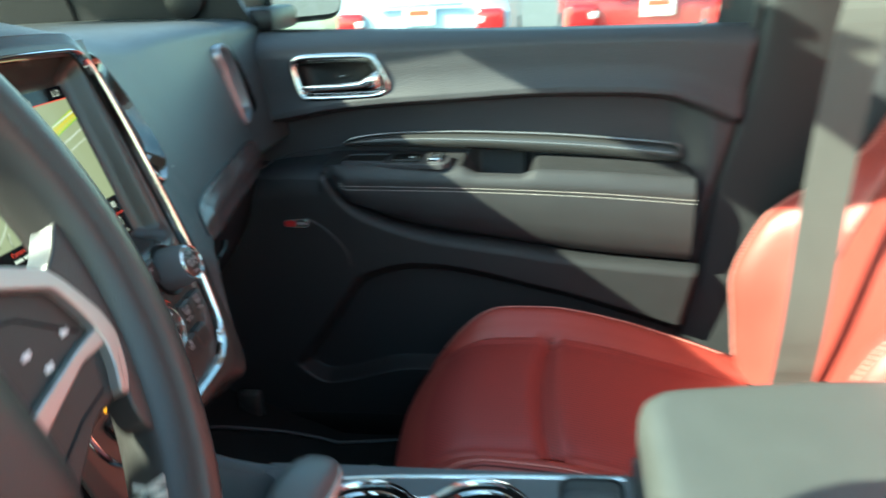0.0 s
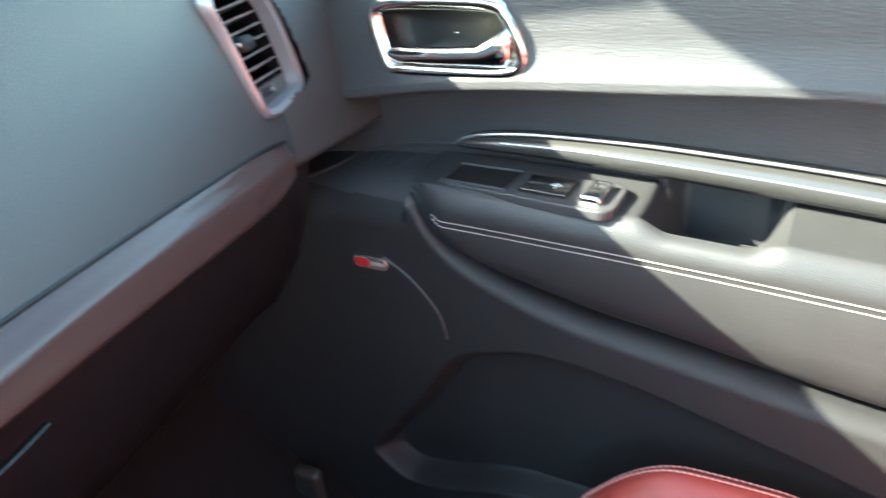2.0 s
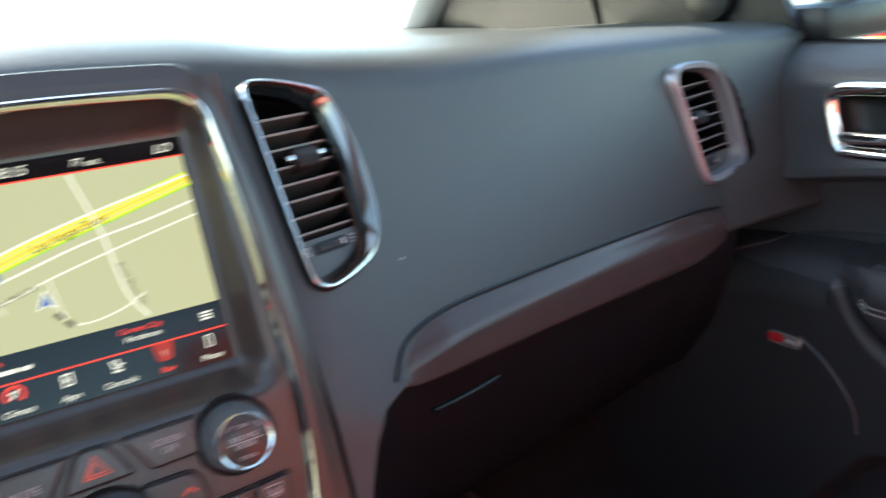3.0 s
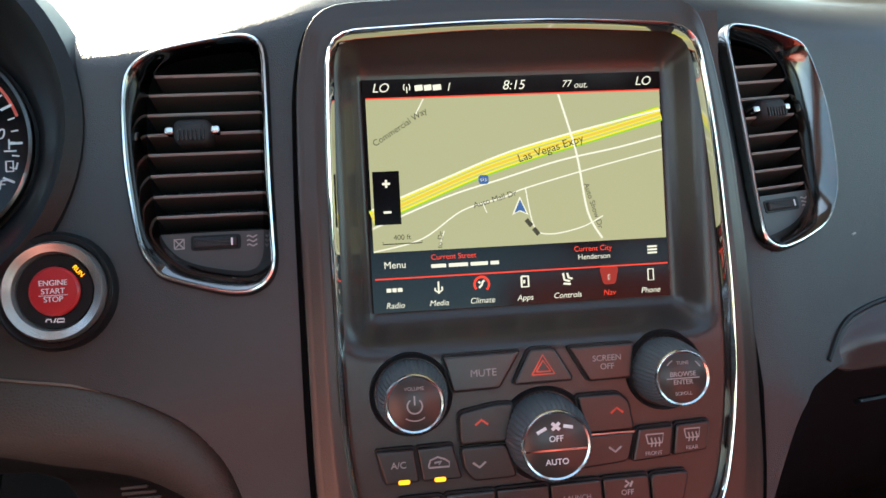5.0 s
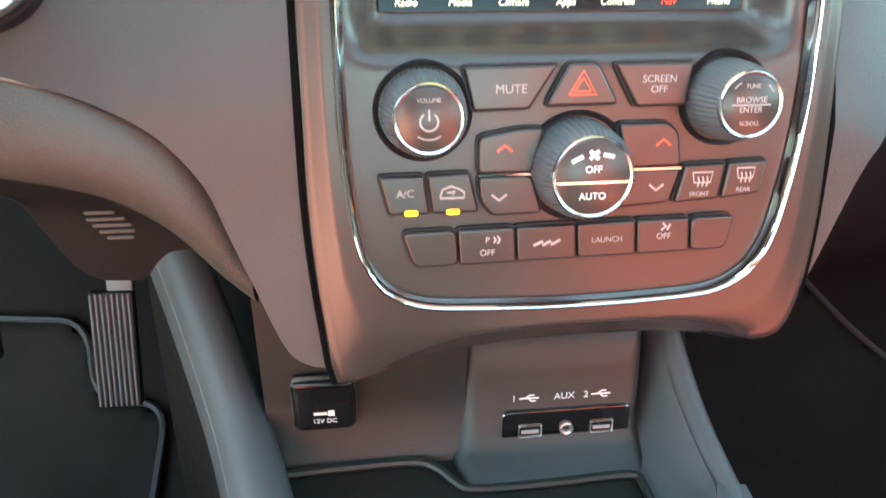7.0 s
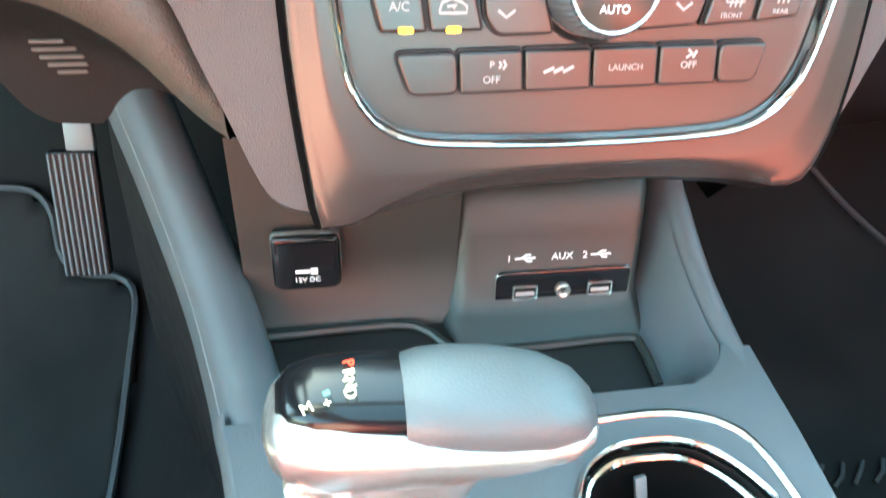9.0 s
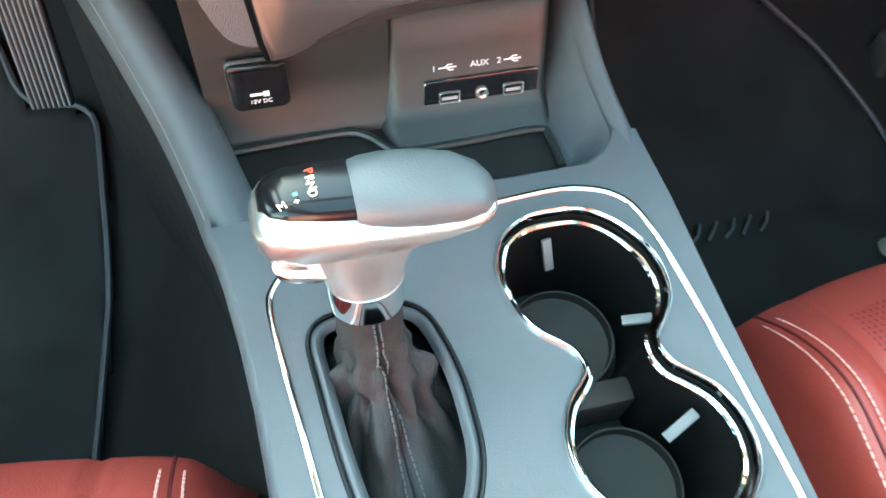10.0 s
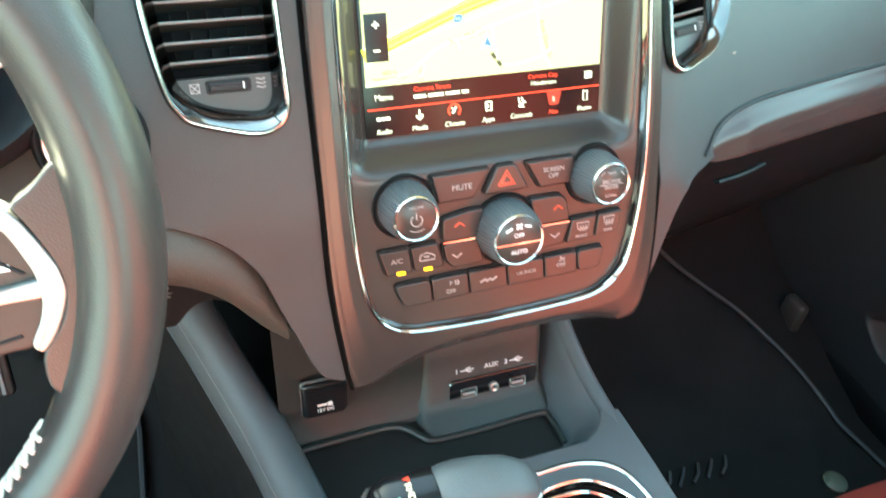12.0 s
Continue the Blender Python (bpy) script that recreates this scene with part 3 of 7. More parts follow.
# ---- start button ----
MB = at(MDL, -0.2500, 0.0135, 0.0)
start = part("start_button", lathe([(0.031, -0.01), (0.031, 0.001), (0.029, 0.004), (0.0265, 0.002), (0.0265, -0.001)], 48), BLACK, dashboard, "round red engine start button in a silver ring", m=MB)
part("ring", lathe([(0.0258, -0.002), (0.0258, 0.004), (0.0245, 0.0065), (0.0205, 0.005), (0.0190, 0.001), (0.0190, -0.002)], 48), SATIN, start)
part("collar", lathe([(0.0188, -0.002), (0.0188, 0.002), (0.0130, 0.0015), (0.0130, -0.002)], 48), BLACK, start)
part("cap", lathe([(0.0127, -0.002), (0.0127, 0.0030), (0.0115, 0.0042), (0.0, 0.0047)], 48), RED_BUTTON, start)
for k, wd in enumerate(("ENGINE", "START", "STOP")):
    words("lettering", wd, 0.0040, WHITE_INK, start, pose(0, 0.0042 - 0.0042 * k, 0.0047))
part("rule", slab(box2(0.014, 0.0003, 0, -0.0021), 0.0045, 0.0050), WHITE_INK, start, smooth=0)
words("run_lamp", "RUN", 0.0034, AMBER, start, pose(0.0118, 0.0098, 0.0022, 0, 0, -50))
bars("icon", [[(-0.005, -0.0155), (-0.0045, -0.0142), (-0.0025, -0.0142), (-0.0022, -0.0158)], [(0.0005, -0.0158), (0.001, -0.0142), (0.004, -0.0142), (0.004, -0.0158), (0.0005, -0.0158)], [(-0.001, -0.016), (0.0, -0.0138)]], 0.0004, WHITE_INK, start, pose(0, 0, 0.0019))

# ---- instrument cluster ----
MG = at(MDL, GAUGE_C[0], GAUGE_C[1], -0.010)
cluster = part("gauge_housing", lathe([(0.110, -0.012), (0.106, 0.010), (0.099, 0.015), (0.093, 0.008), (0.086, -0.006), (0.072, -0.030), (0.063, -0.044), (0.058, -0.045)], 64, caps=False), BLACK, dashboard, "round gauge in a deep black hood", m=MG)
part("gauge_ring", lathe([(0.0620, -0.045), (0.0612, -0.038), (0.0595, -0.037), (0.0570, -0.0435), (0.0570, -0.046)], 64), CHROME, cluster)
part("dial", lathe([(0.0590, -0.047), (0.0590, -0.0440), (0.0, -0.0440)], 64), S_BLACK, cluster)
for k in range(28):
    a = radians(-115 + 230 * k / 27)
    mm = pose(0, 0, -0.0439) @ Matrix.Rotation(a, 4, "Z")
    part("tick", slab(box2(0.0008 if k % 3 else 0.0014, 0.004 if k % 3 else 0.007, 0, 0.050), 0, 0.0004), RED_INK if k > 20 else WHITE_INK, cluster, m=mm, smooth=0)
words("numeral", "70", 0.009, WHITE_INK, cluster, pose(0.039, 0.006, -0.0437), italic=0.2)
words("numeral", "F", 0.008, WHITE_INK, cluster, pose(0.041, -0.024, -0.0437), italic=0.2)
bars("red_arc", [[(0.0535 * math.cos(radians(a)), 0.0535 * math.sin(radians(a))) for a in range(18, 60, 4)]], 0.0009, RED_INK, cluster, pose(0, 0, -0.0437))
bars("fuel_mark", [[(0.044, -0.016), (0.044, -0.010), (0.048, -0.010), (0.048, -0.016), (0.044, -0.016)], [(0.0495, -0.015), (0.0505, -0.011)]], 0.0005, WHITE_INK, cluster, pose(0, 0, -0.0437))
bars("heat_mark", [[(0.046, -0.003), (0.046, 0.003)], [(0.043, -0.004), (0.050, -0.004)], [(0.046, 0.001), (0.049, 0.001)]], 0.0005, WHITE_INK, cluster, pose(0, 0, -0.0437))

# ---- screen picture ----


def flat(name, outline, material, z=0.0, label=""):
    return part(name, slab(outline, z, z + 0.0001), material, screen, label, m=pose(0, 0, -0.0233), smooth=0)


def road(name, pts, width, material, z):
    line = smooth_line(pts, 6)
    bm = bmesh.new()
    up, lo = [], []
    for i, p in enumerate(line):
        t = (line[min(i + 1, len(line) - 1)] - line[max(i - 1, 0)]).normalized()
        nrm = Vector((-t.y, t.x)) * width / 2
        up.append((p.x + nrm.x, p.y + nrm.y, z))
        lo.append((p.x - nrm.x, p.y - nrm.y, z))
    sheet([up, lo], bm=bm)
    return part(name, bm, material, screen, m=pose(0, 0, -0.0233), smooth=0)


def say(text, x, y, size, material, italic=0.0, align="CENTER", rot=0.0):
    return words("screen_lettering", text, size, material, screen, pose(x, y, -0.0230, 0, 0, rot), italic=italic, align=align, depth=0)


flat("map", box2(0.171, 0.0860, 0, 0.1085), S_MAP)
hw = [(-0.0855, 0.0850), (-0.056, 0.0965), (-0.023, 0.1090), (0.011, 0.1190), (0.045, 0.1275), (0.0855, 0.1380)]
road("road_band", hw, 0.0088, S_GREEN, 0.00012)
road("road_band", [(x, y + 0.0002) for x, y in hw], 0.0072, S_YELLOW, 0.00014)
road("road_line", hw, 0.0014, S_ORANGE, 0.00016)
for k in (-1, 1):
    road("road_line", [(x, y + 0.0020 * k) for x, y in hw], 0.0010, S_PALE, 0.00016)
for pts, wd in (([(-0.0855, 0.0895), (-0.046, 0.1045), (-0.009, 0.1180), (0.025, 0.1270), (0.059, 0.1345), (0.0855, 0.1400)], 0.0011),
                ([(-0.0855, 0.0790), (-0.043, 0.0950), (-0.010, 0.1040), (0.024, 0.1130), (0.058, 0.1190), (0.0855, 0.1250)], 0.0010),
                ([(-0.0855, 0.0660), (-0.058, 0.0720), (-0.034, 0.0870), (-0.011, 0.0930), (0.003, 0.0980), (0.044, 0.1080), (0.0855, 0.1170)], 0.0008),
                ([(0.003, 0.0980), (0.007, 0.0760), (0.016, 0.0710), (0.035, 0.0740), (0.048, 0.0800)], 0.0007),
                ([(-0.0530, 0.1510), (-0.058, 0.1420)], 0.0007), ([(-0.045, 0.0760), (-0.048, 0.0680)], 0.0006), ([(-0.022, 0.0900), (-0.020, 0.0850)], 0.0006),
                ([(0.025, 0.1510), (0.034, 0.1170), (0.039, 0.0830), (0.047, 0.0670)], 0.0012)):
    road("street", pts, wd, S_WHITE, 0.00018)
say("Las Vegas Expy", 0.019, 0.1200, 0.0066, S_TEXT, rot=15)
say("Commercial Way", -0.067, 0.1355, 0.0050, S_TEXT, rot=31)
say("Auto Mall Dr", -0.015, 0.0925, 0.0048, S_TEXT, rot=14)
say("Auto Show Dr", 0.0425, 0.0860, 0.0046, S_TEXT, rot=-74)
bars("street_name_mark", [[(0.0025, 0.0800), (0.0055, 0.0762)], [(0.0066, 0.0748), (0.0095, 0.0711)]], 0.0013, S_TEXT, screen, pose(0, 0, -0.0230), flat=0.1)
say("400 ft", -0.069, 0.0735, 0.0042, S_TEXT)
say("to Dr", -0.0475, 0.0710, 0.0042, S_TEXT, rot=82)
bars("scale_bar", [[(-0.080, 0.0715), (-0.080, 0.0700), (-0.058, 0.0700), (-0.058, 0.0715)]], 0.0003, S_TEXT, screen, pose(0, 0, -0.0230), flat=0.1)
flat("road_shield", round_corners(box2(0.0058, 0.0052, -0.0210, 0.1040), 0.0018), S_BLUE, 0.0002)
say("515", -0.021, 0.1038, 0.0026, S_WHITE)
flat("position_arrow", [(-0.0055, 0.0830), (-0.0010, 0.0850), (0.0040, 0.0826), (-0.0005, 0.0935)], S_WHITE, 0.0002)
flat("position_arrow", [(-0.0042, 0.0840), (-0.0008, 0.0855), (0.0028, 0.0838), (-0.0005, 0.0918)], S_BLUE, 0.0003)
flat("zoom_box", box2(0.0150, 0.0300, -0.0765, 0.0960), S_BLACK, 0.0002)
for y, both in ((0.104, True), (0.088, False)):
    flat("zoom_mark", box2(0.0044, 0.0013, -0.0765, y), S_WHITE, 0.0004)
    if both:
        flat("zoom_mark", box2(0.0013, 0.0044, -0.0765, y), S_WHITE, 0.0005)
for y in (0.1518, 0.0505):
    flat("red_rule", box2(0.1710, 0.0008, 0, y), S_RED, 0.0003)
say("LO", -0.077, 0.1575, 0.0072, S_WHITE, 0.25)
say("LO", 0.0755, 0.1570, 0.0072, S_WHITE, 0.25)
bars("station_mark", [[(-0.0575, 0.1570), (-0.0530, 0.1574)], [(-0.0522, 0.1570), (-0.0480, 0.1574)], [(-0.0472, 0.1570), (-0.0425, 0.1574)]], 0.0016, S_WHITE, screen, pose(0, 0, -0.0230))
say("1", -0.0385, 0.1570, 0.0064, S_WHITE, 0.25)
bars("signal_mark", [[(-0.062, 0.1545), (-0.062, 0.1580)], [(-0.0635, 0.1560), (-0.0638, 0.1580), (-0.0632, 0.1595)], [(-0.0605, 0.1560), (-0.0602, 0.1580), (-0.0608, 0.1595)]], 0.0003, S_WHITE, screen, pose(0, 0, -0.0230))
say("8:15", -0.001, 0.1570, 0.0076, S_WHITE, 0.25)
say("77", 0.0300, 0.1568, 0.0056, S_WHITE, 0.25)
say("out.", 0.0385, 0.1560, 0.0052, S_WHITE, 0.25)
say("Menu", -0.074, 0.0580, 0.0056, S_WHITE)
say("Current Street", -0.0535, 0.0613, 0.0043, S_RED, 0, "LEFT")
for xa, xb in ((-0.0535, -0.0450), (-0.0435, -0.0325), (-0.0310, -0.0210), (-0.0195, -0.0145)):
    flat("street_name_mark", box2(xb - xa, 0.0021, (xa + xb) / 2, 0.0564), S_WHITE, 0.0003)
say("Current City", 0.041, 0.0613, 0.0043, S_RED)
say("Henderson", 0.0415, 0.0566, 0.0043, S_WHITE)
for k in range(3):
    flat("menu_bar", box2(0.0058, 0.0011, 0.0765, 0.0570 + 0.0018 * k), S_WHITE, 0.0003)
for k, wd in enumerate(("Radio", "Media", "Climate", "Apps", "Controls", "Nav", "Phone")):
    say(wd, -0.0750 + 0.0249 * k, 0.0352, 0.0046, S_RED if wd == "Nav" else S_WHITE, 0.2)
bars("station_mark", [[(-0.0795, 0.0440), (-0.0768, 0.0440)], [(-0.0762, 0.0440), (-0.0738, 0.0440)], [(-0.0732, 0.0440), (-0.0705, 0.0440)]], 0.0011, S_WHITE, screen, pose(0, 0, -0.0230))
z_ic = pose(0, 0, -0.0230)
bars("icon", [[(-0.050, 0.0405), (-0.050, 0.0475)], [(-0.052, 0.0440), (-0.052, 0.0425), (-0.050, 0.0412), (-0.048, 0.0425), (-0.048, 0.0445)]], 0.0005, S_WHITE, screen, z_ic)
bars("icon", [[(-0.0252 + 0.0042 * math.cos(radians(a)), 0.0445 + 0.0042 * math.sin(radians(a))) for a in range(-50, 235, 15)]], 0.0007, S_RED, screen, z_ic)
bars("icon", [[(-0.0268, 0.0425), (-0.0252, 0.0440), (-0.0245, 0.0460), (-0.0235, 0.0465)], [(-0.0262, 0.0450), (-0.0268, 0.0462)]], 0.0006, S_WHITE, screen, z_ic)
bars("icon", [[(-0.002, 0.0475), (-0.002, 0.0415), (0.002, 0.0415), (0.002, 0.0475), (-0.002, 0.0475)], [(-0.0005, 0.0435), (-0.0005, 0.0455)]], 0.0006, S_WHITE, screen, z_ic)
bars("icon", [[(0.0225, 0.0480), (0.0232, 0.0440), (0.0265, 0.0432)], [(0.0250, 0.0480), (0.0256, 0.0452), (0.0280, 0.0446)], [(0.0225, 0.0420), (0.0268, 0.0415)]], 0.0006, S_WHITE, screen, z_ic)
flat("nav_light", round_corners([(0.0440, 0.0500), (0.0462, 0.0400), (0.0535, 0.0400), (0.0557, 0.0500)], 0.002), S_DIMRED, 0.0002)
say("E", 0.0498, 0.0440, 0.0042, S_WHITE)
bars("icon", [[(0.0733, 0.0475), (0.0733, 0.0410), (0.0765, 0.0410), (0.0765, 0.0475), (0.0733, 0.0475)]], 0.0004, S_WHITE, screen, z_ic)

# ---- knobs and buttons of the stack ----
def knob(x, y, r, h):
    well = part("rotary_knob", lathe([(r + 0.0058, -0.004), (r + 0.0050, 0.0004), (r + 0.003, -0.0005), (r + 0.002, -0.004)], 48), BLACK, dashboard, "ribbed black rotary knob with a chrome ring", m=at(MS, x, y, 0))
    bm = bmesh.new()
    n = 96
    rf = 0.87 * r
    prof = [(r + 0.0018, -0.003), (r + 0.0012, h * 0.3), (r + 0.0001, h * 0.68), (r - 0.0007, h * 0.82), (rf + 0.0004, h - 0.0010)]
    rows = []
    for rr, z in prof:
        rows.append([((rr + (0.00028 if k % 2 else -0.00028)) * math.cos(2 * math.pi * k / n), (rr + (0.00028 if k % 2 else -0.00028)) * math.sin(2 * math.pi * k / n), z) for k in range(n)])
    sheet(rows, closed=True, bm=bm)
    part("knurl", bm, KNOB, well, smooth=20)
    part("ring", lathe([(rf + 0.0005, h - 0.0022), (rf + 0.0003, h - 0.0004), (rf - 0.0004, h + 0.0006), (rf - 0.0013, h), (rf - 0.0013, h - 0.002)], 48), CHROME_SOFT, well, "chrome ring")
    cap = part("cap", lathe([(rf - 0.0012, h - 0.003), (rf - 0.0012, h - 0.0004), (rf - 0.002, h + 0.0001), (0, h + 0.0001)], 48), PANEL, well)
    return well, h + 0.0002


KNOB = node_mat("knob_rubber", (0.085, 0.090, 0.096), 0.45, grain=0.3, size=1500, vary=0.08)
KEY = node_mat("key_plastic", (0.033, 0.025, 0.023), 0.23, grain=0.12, size=1800, vary=0.02)
vol, hz = knob(-0.0700, -0.0110, 0.0172, 0.0235)
words("lettering", "VOLUME", 0.0026, DIM_INK, vol, pose(0, 0.0078, hz))
bars("power_mark", [[(0.0038 * math.cos(radians(a)), 0.0038 * math.sin(radians(a)) - 0.001) for a in range(125, 416, 15)], [(0, -0.0005), (0, 0.0042)]], 0.0004, DIM_INK, vol, pose(0, 0, hz))
bars("arc_mark", [[(0.0085 * math.cos(radians(a)), 0.0085 * math.sin(radians(a))) for a in range(235, 306, 10)]], 0.0003, DIM_INK, vol, pose(0, 0, hz))
tune, hz = knob(0.0715, -0.0080, 0.0168, 0.0235)
for wd, y, sz in (("TUNE", 0.0080, 0.0026), ("BROWSE", 0.0020, 0.0036), ("ENTER", -0.0022, 0.0036), ("SCROLL", -0.0082, 0.0026)):
    words("lettering", wd, sz, DIM_INK, tune, pose(0, y, hz))
bars("arc_mark", [[(-0.009, -0.0001), (0.009, -0.0001)], [(0.011 * math.cos(radians(a)), 0.011 * math.sin(radians(a))) for a in range(120, 150, 10)], [(0.011 * math.cos(radians(a)), 0.011 * math.sin(radians(a))) for a in range(30, 60, 10)]], 0.0003, DIM_INK, tune, pose(0, 0, hz))
fan, hz = knob(0.0020, -0.0380, 0.0208, 0.0235)
words("lettering", "OFF", 0.0044, WHITE_INK, fan, pose(0, 0.0035, hz))
words("lettering", "AUTO", 0.0044, WHITE_INK, fan, pose(0, -0.0085, hz))
part("bar", slab(box2(0.0325, 0.0010, 0, -0.0022), hz - 0.0004, hz + 0.0004), CHROME, fan, smooth=0)
bars("fan_mark", [[(-0.002, 0.0082), (0.002, 0.0118)], [(-0.002, 0.0118), (0.002, 0.0082)], [(0.004, 0.010), (0.009, 0.009)], [(-0.010, 0.007), (-0.005, 0.0095)]], 0.0009, WHITE_INK, fan, pose(0, 0, hz))


def key(name, pts, r=0.0018, h=0.0032, material=None, label=""):
    """One push button: a dark gap line under a raised cap."""
    o = round_corners(pts, r, 4)
    k = part(name, slab(scaled(o, -0.0008), -0.003, 0.0005), BLACK, dashboard, label, m=MS)
    part("cap", slab(scaled(o, 0.0002), -0.002, h, 0.0011, dome=0.00005), material or KEY, k)
    return k


def centre_of(pts):
    return sum(p[0] for p in pts) / len(pts), sum(p[1] for p in pts) / len(pts)


def lettered(k, lines, size, x, y, h=0.0033, gap=0.0046, ink=None):
    for i, t in enumerate(lines):
        words("lettering", t, size, ink or DIM_INK, k, pose(x, y + gap * ((len(lines) - 1) / 2 - i), h))


k_mute = key("mute_button", [(-0.0525, 0.0085), (-0.0100, 0.0090), (-0.0225, -0.0105), (-0.0480, -0.0110)][::-1])
lettered(k_mute, ["MUTE"], 0.0056, -0.031, -0.0015)
k_haz = key("hazard_button", [(-0.0150, -0.0095), (-0.0050, 0.0095), (0.0085, 0.0095), (0.0190, -0.0092)][::-1], 0.003)
bars("triangle", [[(-0.0045, -0.0045), (0.0018, 0.0060), (0.0080, -0.0045), (-0.0045, -0.0045)], [(-0.0022, -0.0030), (0.0018, 0.0030), (0.0058, -0.0030), (-0.0022, -0.0030)]], 0.0005, RED_INK, k_haz, pose(0, 0, 0.0033))
k_scr = key("screen_button", [(0.0165, 0.0090), (0.0535, 0.0092), (0.0510, -0.0100), (0.0275, -0.0105)][::-1])
lettered(k_scr, ["SCREEN", "OFF"], 0.0046, 0.0375, -0.0005)
k_ac = key("ac_button", [(-0.0910, -0.0395), (-0.0705, -0.0392), (-0.0680, -0.0575), (-0.0865, -0.0575)][::-1])
lettered(k_ac, ["A/C"], 0.0050, -0.0790, -0.0475)
k_rec = key("recirculation_button", [(-0.0690, -0.0392), (-0.0495, -0.0388), (-0.0450, -0.0572), (-0.0665, -0.0575)][::-1])
bars("car_mark", [[(-0.063, -0.049), (-0.062, -0.046), (-0.058, -0.0445), (-0.054, -0.046), (-0.052, -0.0475), (-0.052, -0.050), (-0.063, -0.050), (-0.063, -0.049)], [(-0.060, -0.0475), (-0.056, -0.0470), (-0.0575, -0.0485)]], 0.0005, DIM_INK, k_rec, pose(0, 0, 0.0033))
for k, x in ((k_ac, -0.0765), (k_rec, -0.0572)):
    part("lamp", slab(round_corners(box2(0.0062, 0.0024, x, -0.0566), 0.0012), 0.0015, 0.0034), AMBER, k, "lit amber lamp")
for nm, pts, dy in (("warmer_button", [(-0.0455, -0.0225), (-0.0260, -0.0190), (-0.0150, -0.0190), (-0.0200, -0.0395), (-0.0455, -0.0395)], 1),
                    ("cooler_button", [(-0.0455, -0.0408), (-0.0200, -0.0408), (-0.0150, -0.0590), (-0.0390, -0.0595), (-0.0440, -0.0530)], -1),
                    ("warmer_button", [(0.0195, -0.0180), (0.0440, -0.0180), (0.0490, -0.0225), (0.0515, -0.0385), (0.0245, -0.0390)], 1),
                    ("cooler_button", [(0.0245, -0.0402), (0.0515, -0.0398), (0.0470, -0.0560), (0.0200, -0.0580)], -1)):
    k = key(nm, pts[::-1], 0.003)
    cx, cy = centre_of(pts)
    cx += -0.003 if cx < 0 else 0.004
    bars("arrow", [[(cx - 0.0035, cy - 0.0014 * dy), (cx, cy + 0.0014 * dy), (cx + 0.0035, cy - 0.0014 * dy)]], 0.0006, RED_INK if dy > 0 else DIM_INK, k, pose(0, 0, 0.0033))
for x0, x1, y in ((-0.0455, -0.0205, -0.0401), (0.0245, 0.0515, -0.0396)):
    part("chrome_line", slab(box2(x1 - x0, 0.0009, (x0 + x1) / 2, y), -0.001, 0.0030), CHROME, dashboard, m=MS, smooth=0)
k_fr = key("front_defrost_button", [(0.0535, -0.0385), (0.0740, -0.0378), (0.0715, -0.0550), (0.0495, -0.0565)][::-1])
lettered(k_fr, ["FRONT"], 0.0030, 0.0615, -0.0525)
k_re = key("rear_defrost_button", [(0.0752, -0.0378), (0.0950, -0.0370), (0.0925, -0.0530), (0.0728, -0.0550)][::-1])
lettered(k_re, ["REAR"], 0.0030, 0.0835, -0.0510)
for k, cx, cy, wd in ((k_fr, 0.0625, -0.0450, 0.0050), (k_re, 0.0840, -0.0435, 0.0045)):
    bars("glass_mark", [[(cx - wd, cy + 0.003), (cx + wd, cy + 0.003), (cx + wd * 0.8, cy - 0.002), (cx - wd * 0.8, cy - 0.002), (cx - wd, cy + 0.003)]] + [[(cx + d, cy - 0.004), (cx + d + 0.0006, cy - 0.0015), (cx + d, cy + 0.001)] for d in (-0.0022, 0, 0.0022)], 0.0004, DIM_INK, k, pose(0, 0, 0.0033))
xs = [-0.0815, -0.0553, -0.0275, 0.0020, 0.0315, 0.0585, 0.0820]
row_text = [[], ["P", "OFF"], [], ["LAUNCH"], ["OFF"], []]
for i in range(6):
    a, b = xs[i] + 0.0003, xs[i + 1] - 0.0003
    top = lambda x: -0.0660 + 0.0022 * (x + 0.08) / 0.16
    bot = lambda x: -0.0835 + 0.0028 * (x + 0.08) / 0.16
    sa = 0.006 if i == 0 else 0.0010
    sb = -0.004 if i == 5 else 0.0010
    pts = [(a, top(a)), (b, top(b)), (b + sb, bot(b)), (a + sa, bot(a))]
    k = key("row_button", pts[::-1], 0.002 if 0 < i < 5 else 0.004)
    cx, cy = centre_of(pts)
    if row_text[i]:
        lettered(k, row_text[i], 0.0042 if i != 3 else 0.0038, cx, cy, gap=0.0062)
    if i == 1:
        bars("sensor_mark", [[(cx + 0.0030, cy + 0.0016), (cx + 0.0040, cy + 0.0031), (cx + 0.0030, cy + 0.0046)], [(cx + 0.0048, cy + 0.0012), (cx + 0.0060, cy + 0.0031), (cx + 0.0048, cy + 0.0050)]], 0.0005, DIM_INK, k, pose(0, 0, 0.0033))
    if i == 2:
        bars("script_mark", [[(cx - 0.0065, cy - 0.001), (cx - 0.002, cy + 0.001)], [(cx - 0.002, cy - 0.001), (cx + 0.002, cy + 0.001)], [(cx + 0.002, cy - 0.001), (cx + 0.0065, cy + 0.0014)]], 0.0007, DIM_INK, k, pose(0, 0, 0.0033))
    if i == 4:
        bars("skid_mark", [[(cx - 0.0015, cy + 0.003), (cx + 0.001, cy + 0.005), (cx - 0.001, cy + 0.0065)], [(cx + 0.0015, cy + 0.003), (cx + 0.003, cy + 0.006)]], 0.0006, DIM_INK, k, pose(0, 0, 0.0033))

